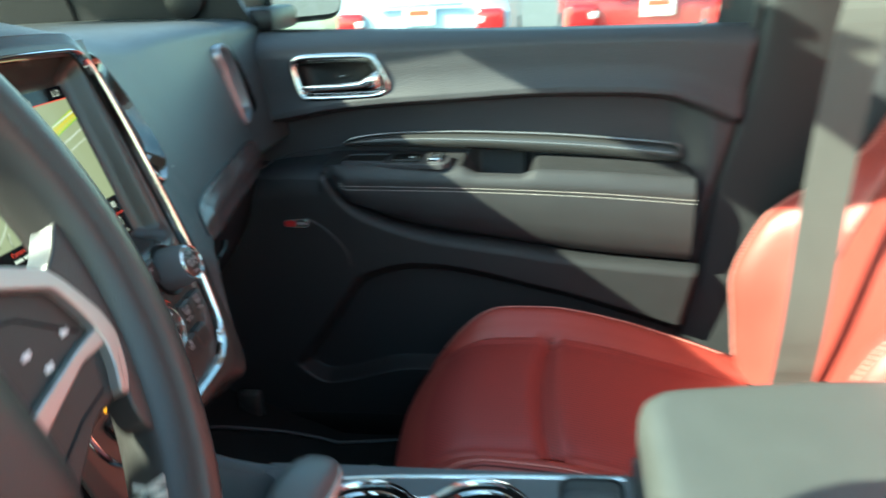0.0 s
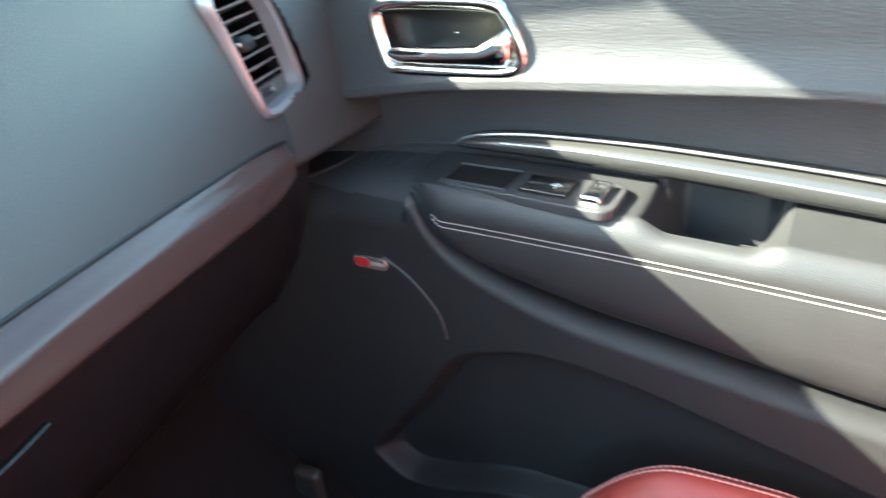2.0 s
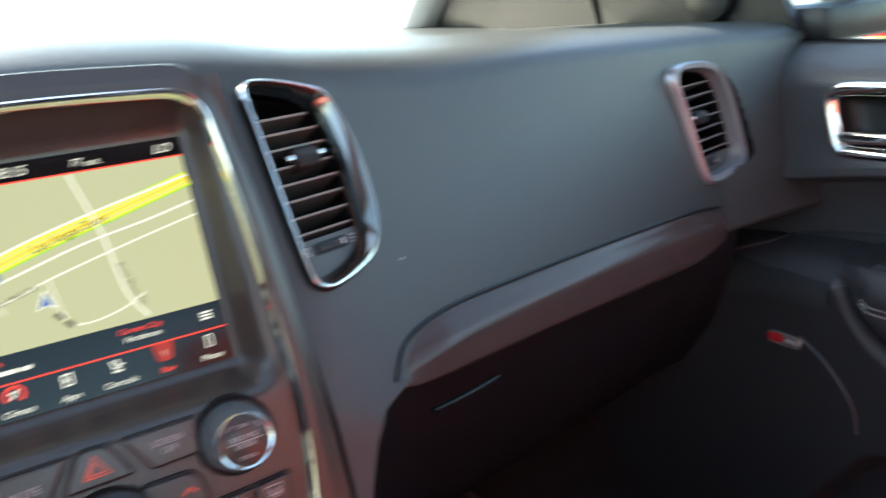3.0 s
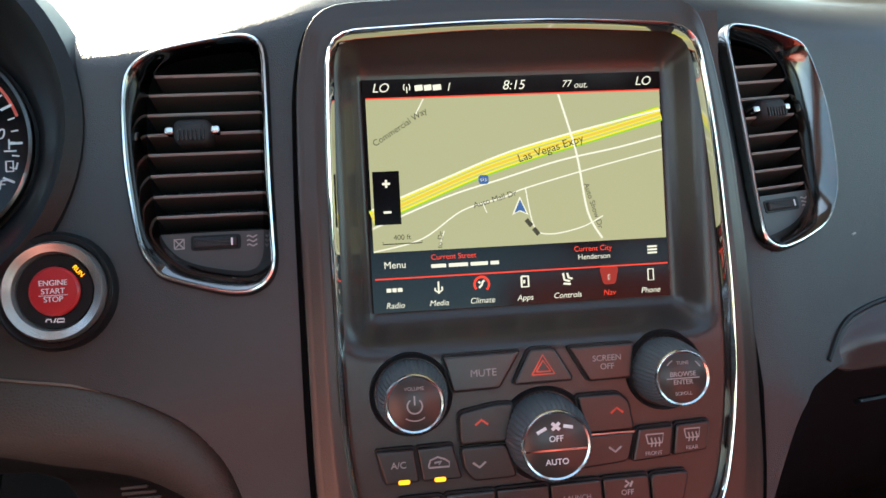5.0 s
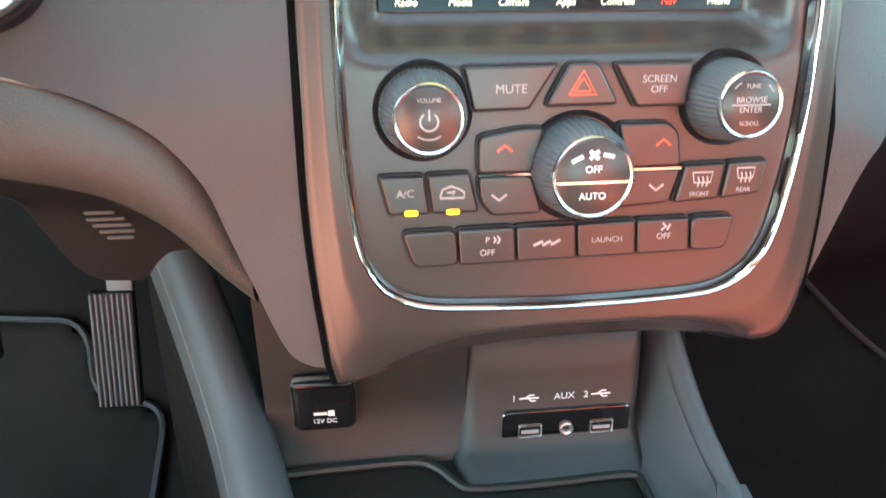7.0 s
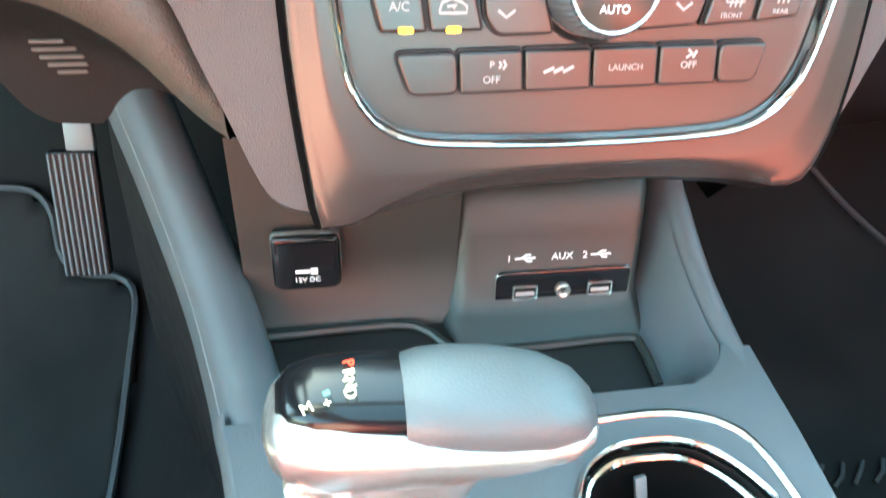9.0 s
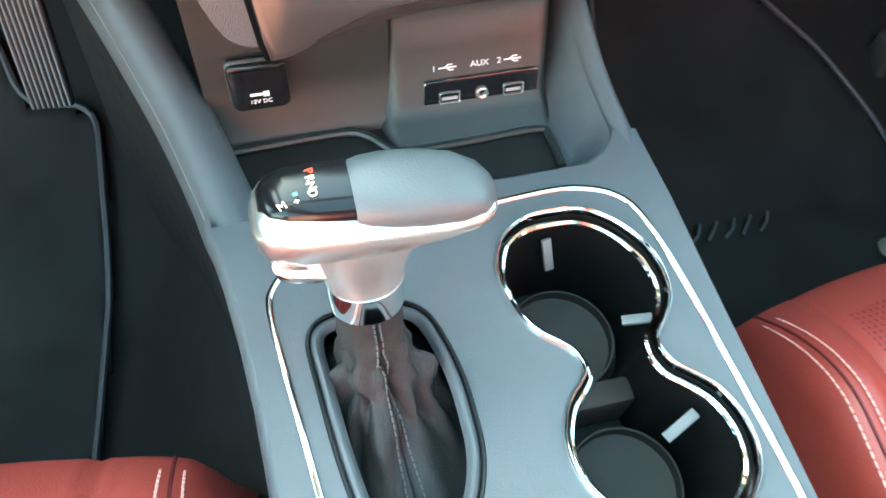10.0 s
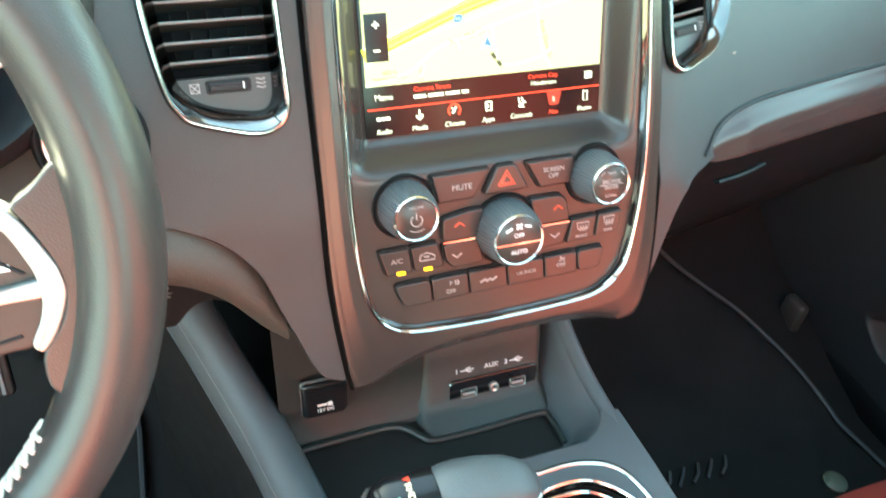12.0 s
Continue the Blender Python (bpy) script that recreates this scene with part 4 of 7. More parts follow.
# ---- trim strip, glove box, knee panel ----
def dash_strip():
    up = [(0.178, 0.704), (0.190, 0.7145), (0.206, 0.7210), (0.24, 0.7245), (0.30, 0.7230), (0.37, 0.7205), (0.45, 0.7170), (0.55, 0.7110), (0.603, 0.7040)]
    lo = [(0.178, 0.699), (0.190, 0.6935), (0.214, 0.6905), (0.25, 0.6880), (0.30, 0.6845), (0.37, 0.6795), (0.45, 0.6730), (0.55, 0.6660), (0.604, 0.6720)]
    a, b = smooth_line(up, 8), smooth_line(lo, 8)
    rows = []
    for p, q in zip(a, b):
        row = []
        for k in range(25):
            t = k / 24
            x, z = p.x * (1 - t) + q.x * t, p.y * (1 - t) + q.y * t
            grow = min(1, (p.y - q.y) / 0.03) * min(1, max(0.05, (x - 0.175) / 0.05))
            prof = lerp_table(t, [(0.0, 0.0008), (0.05, 0.0024), (0.15, 0.0045), (0.26, 0.0076), (0.34, 0.0088), (0.42, 0.0088), (0.70, 0.0066), (0.90, 0.0046), (0.96, 0.0030), (1.0, -0.003)])
            row.append((x, dash_y(x, z) - prof * grow + 0.001, z))
        rows.append(row)
    return sheet(rows)


part("scuff", tube([(0.2085, dash_y(0.2085, 0.7648) - 0.0004, 0.7648), (0.2115, dash_y(0.2115, 0.7655) - 0.0004, 0.7655)], 0.0006, sides=6), THREAD, dashboard, "small pale scuff")
gap_line = [(x, dash_y(x, z + 0.002) - 0.0003, z + 0.0024) for x, z in [(q.x, q.y) for q in smooth_line([(0.176, 0.7000), (0.189, 0.7148), (0.206, 0.7212), (0.24, 0.7247), (0.30, 0.7232), (0.37, 0.7207), (0.45, 0.7172), (0.55, 0.7112), (0.606, 0.7040)], 8)]]
part("strip_gap", tube(gap_line, 0.0016, sides=6), BLACK, dashboard)
part("trim_strip", dash_strip(), STRIP, dashboard, "curved brushed trim strip", smooth=60)


def glove():
    rows = []
    for i in range(27):
        x = 0.15 + 0.50 * i / 26
        zf = foot_z(x)
        y = dash_y(x, zf)
        rows.append([(x, y + 0.016, zf + 0.01), (x, y + 0.014, zf - 0.010), (x, y + 0.02, zf - 0.05), (x, y + 0.05, zf - 0.13), (x, y + 0.09, zf - 0.19), (x, y + 0.20, zf - 0.20)])
    return sheet(rows)


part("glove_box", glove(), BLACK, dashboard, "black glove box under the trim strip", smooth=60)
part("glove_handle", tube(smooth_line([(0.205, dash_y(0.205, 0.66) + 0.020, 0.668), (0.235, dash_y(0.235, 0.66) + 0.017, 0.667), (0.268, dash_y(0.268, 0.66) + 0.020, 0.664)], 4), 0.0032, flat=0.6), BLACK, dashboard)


def knee_rows(z_top, z_bot, y_top, y_mid, y_bot, n=9):
    rows = []
    for i in range(61):
        x = -0.62 + 0.4665 * i / 60
        a, b = z_top(x), z_bot(x)
        row = []
        for k in range(n):
            t = k / (n - 1)
            z = a + (b - a) * t
            y = (1 - t) ** 2 * y_top(x) + 2 * t * (1 - t) * y_mid(x) + t * t * y_bot(x)
            row.append((x, y, z))
        rows.append(row)
    return sheet(rows)


def knee_low(x):
    return lerp_table(x, [(-0.62, 0.68), (-0.30, 0.675), (-0.256, 0.671), (-0.223, 0.664), (-0.194, 0.645), (-0.168, 0.610), (-0.155, 0.595)])


def pad_y(x, d):
    return dash_y(x, 0.70) + d


KNEE = node_mat("knee_fabric", (0.058, 0.052, 0.044), 0.6, grain=0.9, size=520, kind="leather", vary=0.08)
KNEE_SLOT = node_mat("slot_plastic", (0.10, 0.095, 0.090), 0.5)
part("knee_pad", knee_rows(foot_z, knee_low, lambda x: pad_y(x, 0.010), lambda x: pad_y(x, -0.022), lambda x: pad_y(x, 0.010)), KNEE, dashboard, "woven grey knee pad", smooth=60)


# Seam tube painted pale: light on the pad's top edge is in its colour.
KNEE_SEAM_LIT = node_mat("knee_seam", (0.16, 0.14, 0.115), 0.6)
part("knee_seam", tube([(x, pad_y(x, 0.0085), foot_z(x) - 0.0004) for x in [-0.60 + 0.443 * k / 120 for k in range(121)]], 0.0008, sides=6), KNEE_SEAM_LIT, dashboard, "seam of the knee pad, painted pale for the light on it")


def cover_low(x):
    return lerp_table(x, [(-0.62, 0.640), (-0.296, 0.638), (-0.286, 0.626), (-0.272, 0.592), (-0.262, 0.574), (-0.250, 0.567), (-0.229, 0.566), (-0.224, 0.572), (-0.218, 0.580), (-0.209, 0.586), (-0.200, 0.587), (-0.190, 0.583), (-0.180, 0.576), (-0.169, 0.565), (-0.15, 0.555)])


COVER = node_mat("cover_plastic", (0.009, 0.009, 0.0095), 0.6, grain=0.4, size=1100, spec=0.18)


def cover_y(x, z):
    """Front of the cover under the knee pad: it hangs from the pad and bends forward."""
    top = knee_low(x) - 0.001
    return pad_y(x, 0.012) + (0.002 - pad_y(x, 0.012)) * min(1, max(0, (top - z) / 0.050)) ** 0.8


rows = []
for i in range(94):
    x = -0.62 + 0.465 * i / 93
    top, low = knee_low(x) - 0.001, min(cover_low(x), knee_low(x) - 0.006)
    zs = [top + (low - top) * k / 10 for k in range(11)]
    rows.append([(x, cover_y(x, z), z) for z in zs] + [(x, cover_y(x, low) + 0.004, low - 0.002), (x, cover_y(x, low) + 0.075, low + 0.010)])
part("lower_cover", sheet(rows), COVER, dashboard, "black cover under the knee pad", smooth=60)
for k, (x, w) in enumerate(((-0.2440, 0.0085), (-0.2415, 0.0108), (-0.2390, 0.0108), (-0.2370, 0.0100), (-0.2360, 0.0075))):
    z = 0.6150 - 0.0043 * k
    y = cover_y(x, z) - 0.0014
    part("slot", block(x - w, x + w, y, y + 0.004, z - 0.0010, z + 0.0010, 0.0007, 1), KNEE_SLOT, dashboard, smooth=0)
# underside of the stack; its black puts the shade beneath into the colour
rows = []
for p in [q for q in outer_line if q[1] < -0.125]:
    w0 = MS @ Vector((p[0], p[1], -0.006 - 0.90 * max(0.0, lip_v(p[0]) - p[1])))
    rows.append([tuple(w0), (w0.x * 0.99, w0.y + 0.006, w0.z - 0.005), (w0.x * 0.98, w0.y + 0.013, w0.z - 0.013), (w0.x * 0.96, w0.y + 0.030, w0.z - 0.016), (w0.x * 0.93, -0.01, w0.z - 0.012)])
rows.sort(key=lambda r: r[0][0])
part("stack_underside", sheet(rows), BLACK, dashboard, smooth=60)

# ---- cabin shell ----
FLOOR_Z = 0.14


def floor_z(x, y):
    """Cabin floor: flat, rising to the toe boards, with the tunnel in the middle."""
    z = FLOOR_Z + lerp_table(y, [(-0.02, 0.0), (0.20, 0.10), (0.50, 0.48)])
    t = lerp_table(abs(x + 0.012), [(0.135, 1.0), (0.30, 0.0)])
    return z + (0.33 - z) * t if z < 0.33 else z


rows = []
for j in range(90):
    y = -1.9 + 2.5 * j / 89
    rows.append([(-0.80 + 1.60 * i / 80, y, floor_z(-0.80 + 1.60 * i / 80, y)) for i in range(81)])
floor = tagged(finish("floor", sheet(rows), CARPET), "black carpeted cabin floor with a raised tunnel", "floor", kind="structure")
thick(floor, 0.02)


def slant_wall(name, pts, material, label, t=0.02):
    bm = bmesh.new()
    bm.faces.new([bm.verts.new(p) for p in pts])
    ob = tagged(finish(name, bm, material, smooth=0), label, name.split("_")[0], kind="structure")
    return thick(ob, t, 0.0)


HEAD_Y, HEAD_Z = 0.25, 1.30        # windscreen header


# Roof edge out of view, bent to shape the sun patches.
def header_y(x):
    return lerp_table(x, [(-0.62, -0.04), (-0.10, -0.02), (0.025, 0.0), (0.10, 0.15), (0.12, 0.195), (0.212, 0.256), (0.326, 0.331), (0.379, 0.367), (0.62, 0.40)])

SKY_OPENING = (-0.10, -0.85, 0.42)      # roof opening added for skylight, glazed: front, back, half width


def roof_z(x, t):
    return HEAD_Z + 0.012 + 0.06 * (1 - (x / 0.62) ** 2) * min(1, t * 5)


rows = []
n_roof = 44
for j in range(n_roof + 1):
    t = j / n_roof
    rows.append([(x, header_y(x) - (header_y(x) + 1.9) * t, roof_z(x, t)) for x in [-0.62 + 1.24 * i / 31 for i in range(32)]])
rf = sheet(rows)
bmesh.ops.delete(rf, geom=[f for f in rf.faces if SKY_OPENING[1] < f.calc_center_median().y < SKY_OPENING[0] and abs(f.calc_center_median().x) < SKY_OPENING[2]], context="FACES")
roof = tagged(finish("ceiling", rf, CLOTH), "pale grey cloth headliner", "ceiling", kind="structure")
thick(roof, 0.012, 0.0)
rg = bmesh.new()
sheet([[(x, y, roof_z(x, 1) + 0.012) for x in [-0.45 + 0.9 * i / 8 for i in range(9)]] for y in (-0.06, -0.89)], bm=rg)
rglass = tagged(finish("window_roof", rg, GLASS), "clear glass over the added skylight opening", "window", kind="structure")
thick(rglass, 0.005, 0.0)
rglass.visible_shadow = False
# Unseen panel, added to cut the sun patch on the passenger door.
visor = thing("sun_visor", "unseen pale grey panel added to shape the sun patch", "sun visor")
vb = bmesh.new()
vb.faces.new([vb.verts.new(p) for p in ((0.378, 0.365, 1.303), (0.63, 0.365, 1.303), (0.66, 0.640, 1.110), (0.480, 0.640, 1.110))])
thick(part("panel", vb, CLOTH, visor, smooth=0), 0.010, 0.0)
part("pivot", tube([(0.40, 0.375, 1.305), (0.60, 0.375, 1.305)], 0.010), CLOTH, visor)
for sx in (-1, 1):
    ap = tube(smooth_line([(sx * 0.76, 0.92, 0.90), (sx * 0.72, 0.64, 1.09), (sx * 0.66, HEAD_Y + 0.06, HEAD_Z), (sx * 0.62, -0.2, HEAD_Z + 0.02), (sx * 0.62, -1.9, HEAD_Z + 0.0)], 6), 0.045, sides=10)
    tagged(finish("pillar_front", ap, CLOTH), "cloth-covered windscreen pillar and roof rail", "pillar", kind="structure")
# Unseen corner panels, added to keep the sun off the console.
for sx, nm in ((-1, "panel_front_left"), (1, "panel_front_right")):
    qb = bmesh.new()
    qb.faces.new([qb.verts.new(p) for p in ((sx * 0.775, 0.95, 0.86), (sx * 0.775, 0.40, 0.86), (sx * 0.70, 0.44, 1.23), (sx * 0.715, 0.66, 1.09))])
    thick(tagged(finish(nm, qb, BLACK, smooth=0), "black corner panel under the windscreen pillar", "panel", kind="structure"), 0.015, 0.0)
glass = bmesh.new()
glass.faces.new([glass.verts.new(p) for p in ((-0.74, 0.93, 0.905), (0.74, 0.93, 0.905), (0.64, 0.45, HEAD_Z + 0.02), (-0.64, 0.45, HEAD_Z + 0.02))])
ws = tagged(finish("window_front", glass, GLASS, smooth=0), "clear windscreen glass", "window", kind="structure")
thick(ws, 0.005, 0.0)
ws.visible_shadow = False
back = bmesh.new()
back.faces.new([back.verts.new(p) for p in ((-0.74, -1.9, 0.88), (0.74, -1.9, 0.88), (0.62, -1.9, HEAD_Z + 0.07), (-0.62, -1.9, HEAD_Z + 0.07))])
thick(tagged(finish("window_back", back, PRIVACY, smooth=0), "lightly tinted rear window glass", "window", kind="structure"), 0.005, 0.0)
for sx, nm in ((-1, "window_rear_left"), (1, "window_rear_right")):
    rw = bmesh.new()
    rw.faces.new([rw.verts.new(p) for p in ((sx * 0.77, -1.9, 0.85), (sx * 0.77, -0.80, 0.85), (sx * 0.63, -0.84, HEAD_Z + 0.01), (sx * 0.63, -1.9, HEAD_Z + 0.01))])
    thick(tagged(finish(nm, rw, PRIVACY, smooth=0), "lightly tinted rear side window", "window", kind="structure"), 0.005, 0.0)
slant_wall("wall_front", [(-0.8, 0.62, 0.1), (0.8, 0.62, 0.1), (0.8, 0.62, 0.86), (-0.8, 0.62, 0.86)], BLACK, "black firewall behind the dashboard")
# Unseen side panels, added to stop sun reaching the driver's mat.
for sx, nm in ((-1, "wall_kick_left"), (1, "wall_kick_right")):
    slant_wall(nm, [(sx * 0.79, 0.34, 0.1), (sx * 0.79, 0.95, 0.1), (sx * 0.79, 0.95, 0.86), (sx * 0.79, 0.34, 0.86)], BLACK, "black kick panel beside the footwell")
slant_wall("wall_back", [(-0.8, -1.9, 0.1), (0.8, -1.9, 0.1), (0.8, -1.9, 0.9), (-0.8, -1.9, 0.9)], CARPET, "dark rear wall of the cabin")


# ---- centre console ----
ZC = 0.475
CLIP = node_mat("grey_tab", (0.16, 0.16, 0.16), 0.5, vary=0.05)
console = thing("centre_console", "grey plastic centre console with chrome trim and cup holders", "console")
CUP = [(0.0000, -0.1960), (0.0078, -0.1815), (0.0245, -0.1710), (0.0440, -0.1690), (0.0640, -0.1715), (0.0810, -0.1835), (0.0940, -0.2030), (0.0985, -0.2210), (0.0970, -0.2400), (0.0890, -0.2550), (0.0790, -0.2650), (0.0765, -0.2740), (0.0800, -0.2850), (0.0900, -0.2945), (0.1000, -0.3060), (0.1062, -0.3240), (0.1058, -0.3420), (0.1000, -0.3565), (0.0870, -0.3690), (0.0710, -0.3755), (0.0510, -0.3765), (0.0360, -0.3712), (0.0195, -0.3590), (0.0085, -0.3430), (0.0040, -0.3280), (0.0058, -0.3110), (0.0140, -0.2945), (0.0245, -0.2845), (0.0288, -0.2775), (0.0265, -0.2665), (0.0195, -0.2580), (0.0082, -0.2468), (0.0000, -0.2280), (-0.0025, -0.2100)]
cup_line = smooth_line(CUP, 4, closed=True)
boot_line = round_corners([(-0.1245, -0.2120), (-0.1175, -0.3000), (-0.1080, -0.3520), (-0.0560, -0.3470), (-0.0410, -0.3150), (-0.0400, -0.2600), (-0.0540, -0.2110)], [0.022, 0.04, 0.020, 0.022, 0.03, 0.04, 0.022], 6)
top_line = [(-0.170, -0.136), (-0.1645, -0.158), (-0.159, -0.19), (-0.154, -0.24), (-0.151, -0.28), (-0.1485, -0.37), (-0.147, -0.47), (0.126, -0.47), (0.1265, -0.25), (0.1275, -0.175), (0.1262, -0.112), (0.1092, -0.1100), (0.1045, -0.1200), (0.0959, -0.1290), (0.0828, -0.1355), (0.030, -0.1360)]


def plate_with_holes(outer, holes, z):
    bm = bmesh.new()
    for line in [outer] + holes:
        vs = [bm.verts.new((p[0], p[1], z)) for p in line]
        for i in range(len(vs)):
            bm.edges.new((vs[i - 1], vs[i]))
    bmesh.ops.triangle_fill(bm, use_beauty=True, edges=bm.edges[:])
    return bm


latch_line = round_corners([(0.045, -0.402), (0.118, -0.402), (0.118, -0.46), (0.045, -0.46)], 0.015, 5)


def left_x(y):
    """Left edge of the console's top."""
    return lerp_table(y, [(-0.99, -0.146), (-0.47, -0.147), (-0.28, -0.151), (-0.19, -0.159), (-0.128, -0.170)])


part("top_panel", plate_with_holes(top_line, [cup_line, boot_line, latch_line], ZC), CONSOLE, console, smooth=0)
# flanks from the top panel to the carpet
for x0, x1, x2 in ((-0.150, -0.160, -0.185), (0.126, 0.129, 0.133)):
    rows, low = [], []
    for y in [-0.128 - 0.86 * i / 20 for i in range(21)]:
        if x0 < 0:
            x0 = left_x(y)
            x1, x2 = x0 - 0.006, x0 - 0.010
        else:
            x0 = lerp_table(y, [(-0.99, 0.126), (-0.25, 0.1265), (-0.175, 0.1275), (-0.128, 0.1262)])
            x1, x2 = x0 + 0.003, x0 + 0.007
        rows.append([(x0, y, ZC), (x0 * 0.7 + x1 * 0.3, y, ZC - 0.001), (x1, y, ZC - 0.010), (x1 * 0.8 + x2 * 0.2, y, ZC - 0.05)])
        low.append([(x1 * 0.85 + x2 * 0.15, y, ZC - 0.046), (x2, y, 0.20)])
    fl = part("flank", sheet(rows), CONSOLE, console, smooth=60)
    part("side_carpet", sheet(low), CARPET, fl, "black carpet under the console", smooth=60)


def rail(path, width):
    """Side rail that climbs from the panel to the dashboard, over a carpeted side."""
    line = smooth_line(path, 8)
    rows, low = [], []
    sgn = 1 if path[0][0] > 0 else -1
    h = width / 2
    prof = [(-h - 0.006, -0.045), (-h - 0.002, -0.012), (-h + 0.003, -0.003), (0, 0.001), (h - 0.006, -0.002), (h, -0.013), (h + 0.005, -0.030), (h + 0.003, -0.046)]
    if sgn > 0:
        prof = [(-h - 0.010, -0.045), (-h - 0.003, -0.014), (-h + 0.003, -0.003), (0, 0.001), (h - 0.003, -0.0005), (h, -0.005), (h + 0.002, -0.030), (h + 0.001, -0.050)]
    for p in line:
        rows.append([(p.x + sgn * a, p.y, p.z + b) for a, b in prof])
        low.append([(p.x + sgn * (h + 0.0015), p.y, p.z - 0.042), (p.x + sgn * (h + 0.007), p.y, p.z - 0.10), (p.x + sgn * (h + 0.016), p.y, p.z - 0.30)])
    ob = part("side_rail", sheet(rows), CONSOLE, console, smooth=60)
    part("side_carpet", sheet(low), CARPET, ob, "black carpet under the rail", smooth=60)
    return ob


left_rail = rail([(-0.1400, -0.190, ZC - 0.006), (-0.1500, -0.150, ZC - 0.001), (-0.1560, -0.128, ZC), (-0.1620, -0.10, 0.479), (-0.1775, -0.045, 0.494), (-0.2025, 0.02, 0.526), (-0.2305, 0.085, 0.566), (-0.2395, 0.12, 0.580)], 0.034)
part("edge_line", tube([(p.x, p.y, p.z) for p in smooth_line([(-0.1672, -0.15, ZC - 0.012), (-0.1790, -0.10, 0.466), (-0.1945, -0.045, 0.481), (-0.2195, 0.02, 0.513), (-0.2475, 0.085, 0.553), (-0.2565, 0.12, 0.567)], 8)], 0.0005, sides=6), CLIP, left_rail, "fine pale edge line")
rail([(0.1165, -0.180, ZC - 0.006), (0.1170, -0.128, ZC - 0.001), (0.1155, -0.10, 0.478), (0.1115, -0.06, 0.490), (0.1080, -0.01, 0.514), (0.1065, 0.06, 0.545)], 0.018)
# storage tray in front of the panel
TRAY = node_mat("tray_rubber", (0.011, 0.0105, 0.010), 0.7, grain=0.5, size=700, spec=0.25)
tray = bmesh.new()
brink = [(-0.150, -0.136), (-0.05, -0.136), (0.030, -0.136), (0.0828, -0.1355), (0.0959, -0.129), (0.1045, -0.120), (0.1080, -0.110), (0.1070, -0.095), (0.1050, -0.075), (0.1025, -0.050), (0.1005, -0.020), (0.0990, 0.01)]
brink_z = [ZC] * 7 + [0.476, 0.481, 0.4905, 0.505, 0.518]
foot = [(-0.150, -0.1255), (-0.05, -0.1255), (0.030, -0.1255), (0.0660, -0.1250), (0.0720, -0.1210), (0.0742, -0.1150), (0.0745, -0.1070), (0.0745, -0.0950), (0.0748, -0.075), (0.0760, -0.050), (0.0790, -0.020), (0.0820, 0.01)]
edge_rows = []
for (x0, y0), z0, (x1, y1) in zip(brink, brink_z, foot):
    row = []
    for k in range(9):
        t = k / 8
        drop = 0.5 - 0.5 * math.cos(math.pi * t ** 0.9)
        row.append((x0 + (x1 - x0) * t, y0 + (y1 - y0) * t, z0 + (0.451 - z0) * drop))
    edge_rows.append(row)
part("tray_wall", sheet(edge_rows), CONSOLE, console, "sloping wall of the storage tray", smooth=60)
sheet([[(-0.160, -0.128, 0.4505), (0.078, -0.128, 0.4505)], [(-0.160, -0.05, 0.449), (0.080, -0.05, 0.449)], [(-0.160, 0.0, 0.449), (0.090, 0.0, 0.449)]], bm=tray)
liner = smooth_line([(-0.154, -0.0610, 0.4540), (-0.108, -0.0590, 0.4540), (-0.070, -0.0590, 0.4540), (-0.055, -0.0660, 0.4540), (-0.046, -0.0760, 0.4535), (-0.034, -0.0825, 0.4530), (0.014, -0.0830, 0.4530), (0.066, -0.0815, 0.4530), (0.0735, -0.0900, 0.4530), (0.0742, -0.1180, 0.4530)], 8)
part("liner_edge", tube(liner, 0.0030, sides=8), NOOK, console, "raised edge of the tray liner")
part("tray_floor", tray, TRAY, console, "black rubber tray liner", smooth=60)


def nook_wall(x0, x1, prof):
    rows = []
    n = 14
    for i in range(n + 1):
        x = x0 + (x1 - x0) * i / n
        rows.append([(x, y, z) for y, z in prof])
    return sheet(rows)


part("nook_wall", nook_wall(-0.162, -0.036, [(-0.056, 0.4495), (-0.053, 0.456), (-0.046, 0.462), (-0.040, 0.50), (-0.036, 0.58)]), NOOK, console, smooth=60)


def usb_housing():
    rows = []
    for i in range(41):
        t = 0.5 - 0.5 * math.cos(math.pi * i / 40)
        x = -0.046 + 0.134 * t
        s, e = 1 - min(1, t / 0.13), max(0, (t - 0.90) / 0.10)
        back = 0.032 * (1 - math.sqrt(1 - s * s)) + 0.050 * (1 - math.sqrt(max(0, 1 - e * e)))
        rows.append([(x, -0.081 + back * 1.3, 0.4494), (x, -0.075 + back * 1.3, 0.4530), (x, -0.062 + back * 1.2, 0.4568), (x, -0.051 + back, 0.4645), (x, -0.039 + back, 0.505), (x, -0.033 + back, 0.522), (x, -0.022 + back, 0.534), (x, 0.02 + back, 0.545)])
    return sheet(rows)


part("port_housing", usb_housing(), NOOK, console, smooth=60)
MU = frame_m((0.031, -0.0500, 0.4675), (1, 0, 0), (0, 0.235, 0.972))
plate = part("port_plate", slab(round_corners(box2(0.086, 0.0285), 0.005), -0.004, 0.0015, 0.001), GLOSS, console, "glossy black port plate", m=MU)
part("plate_rim", frame_ring(round_corners(box2(0.0875, 0.030), 0.0055), round_corners(box2(0.0850, 0.0275), 0.005), 0.0, 0.0020), CHROME, plate)
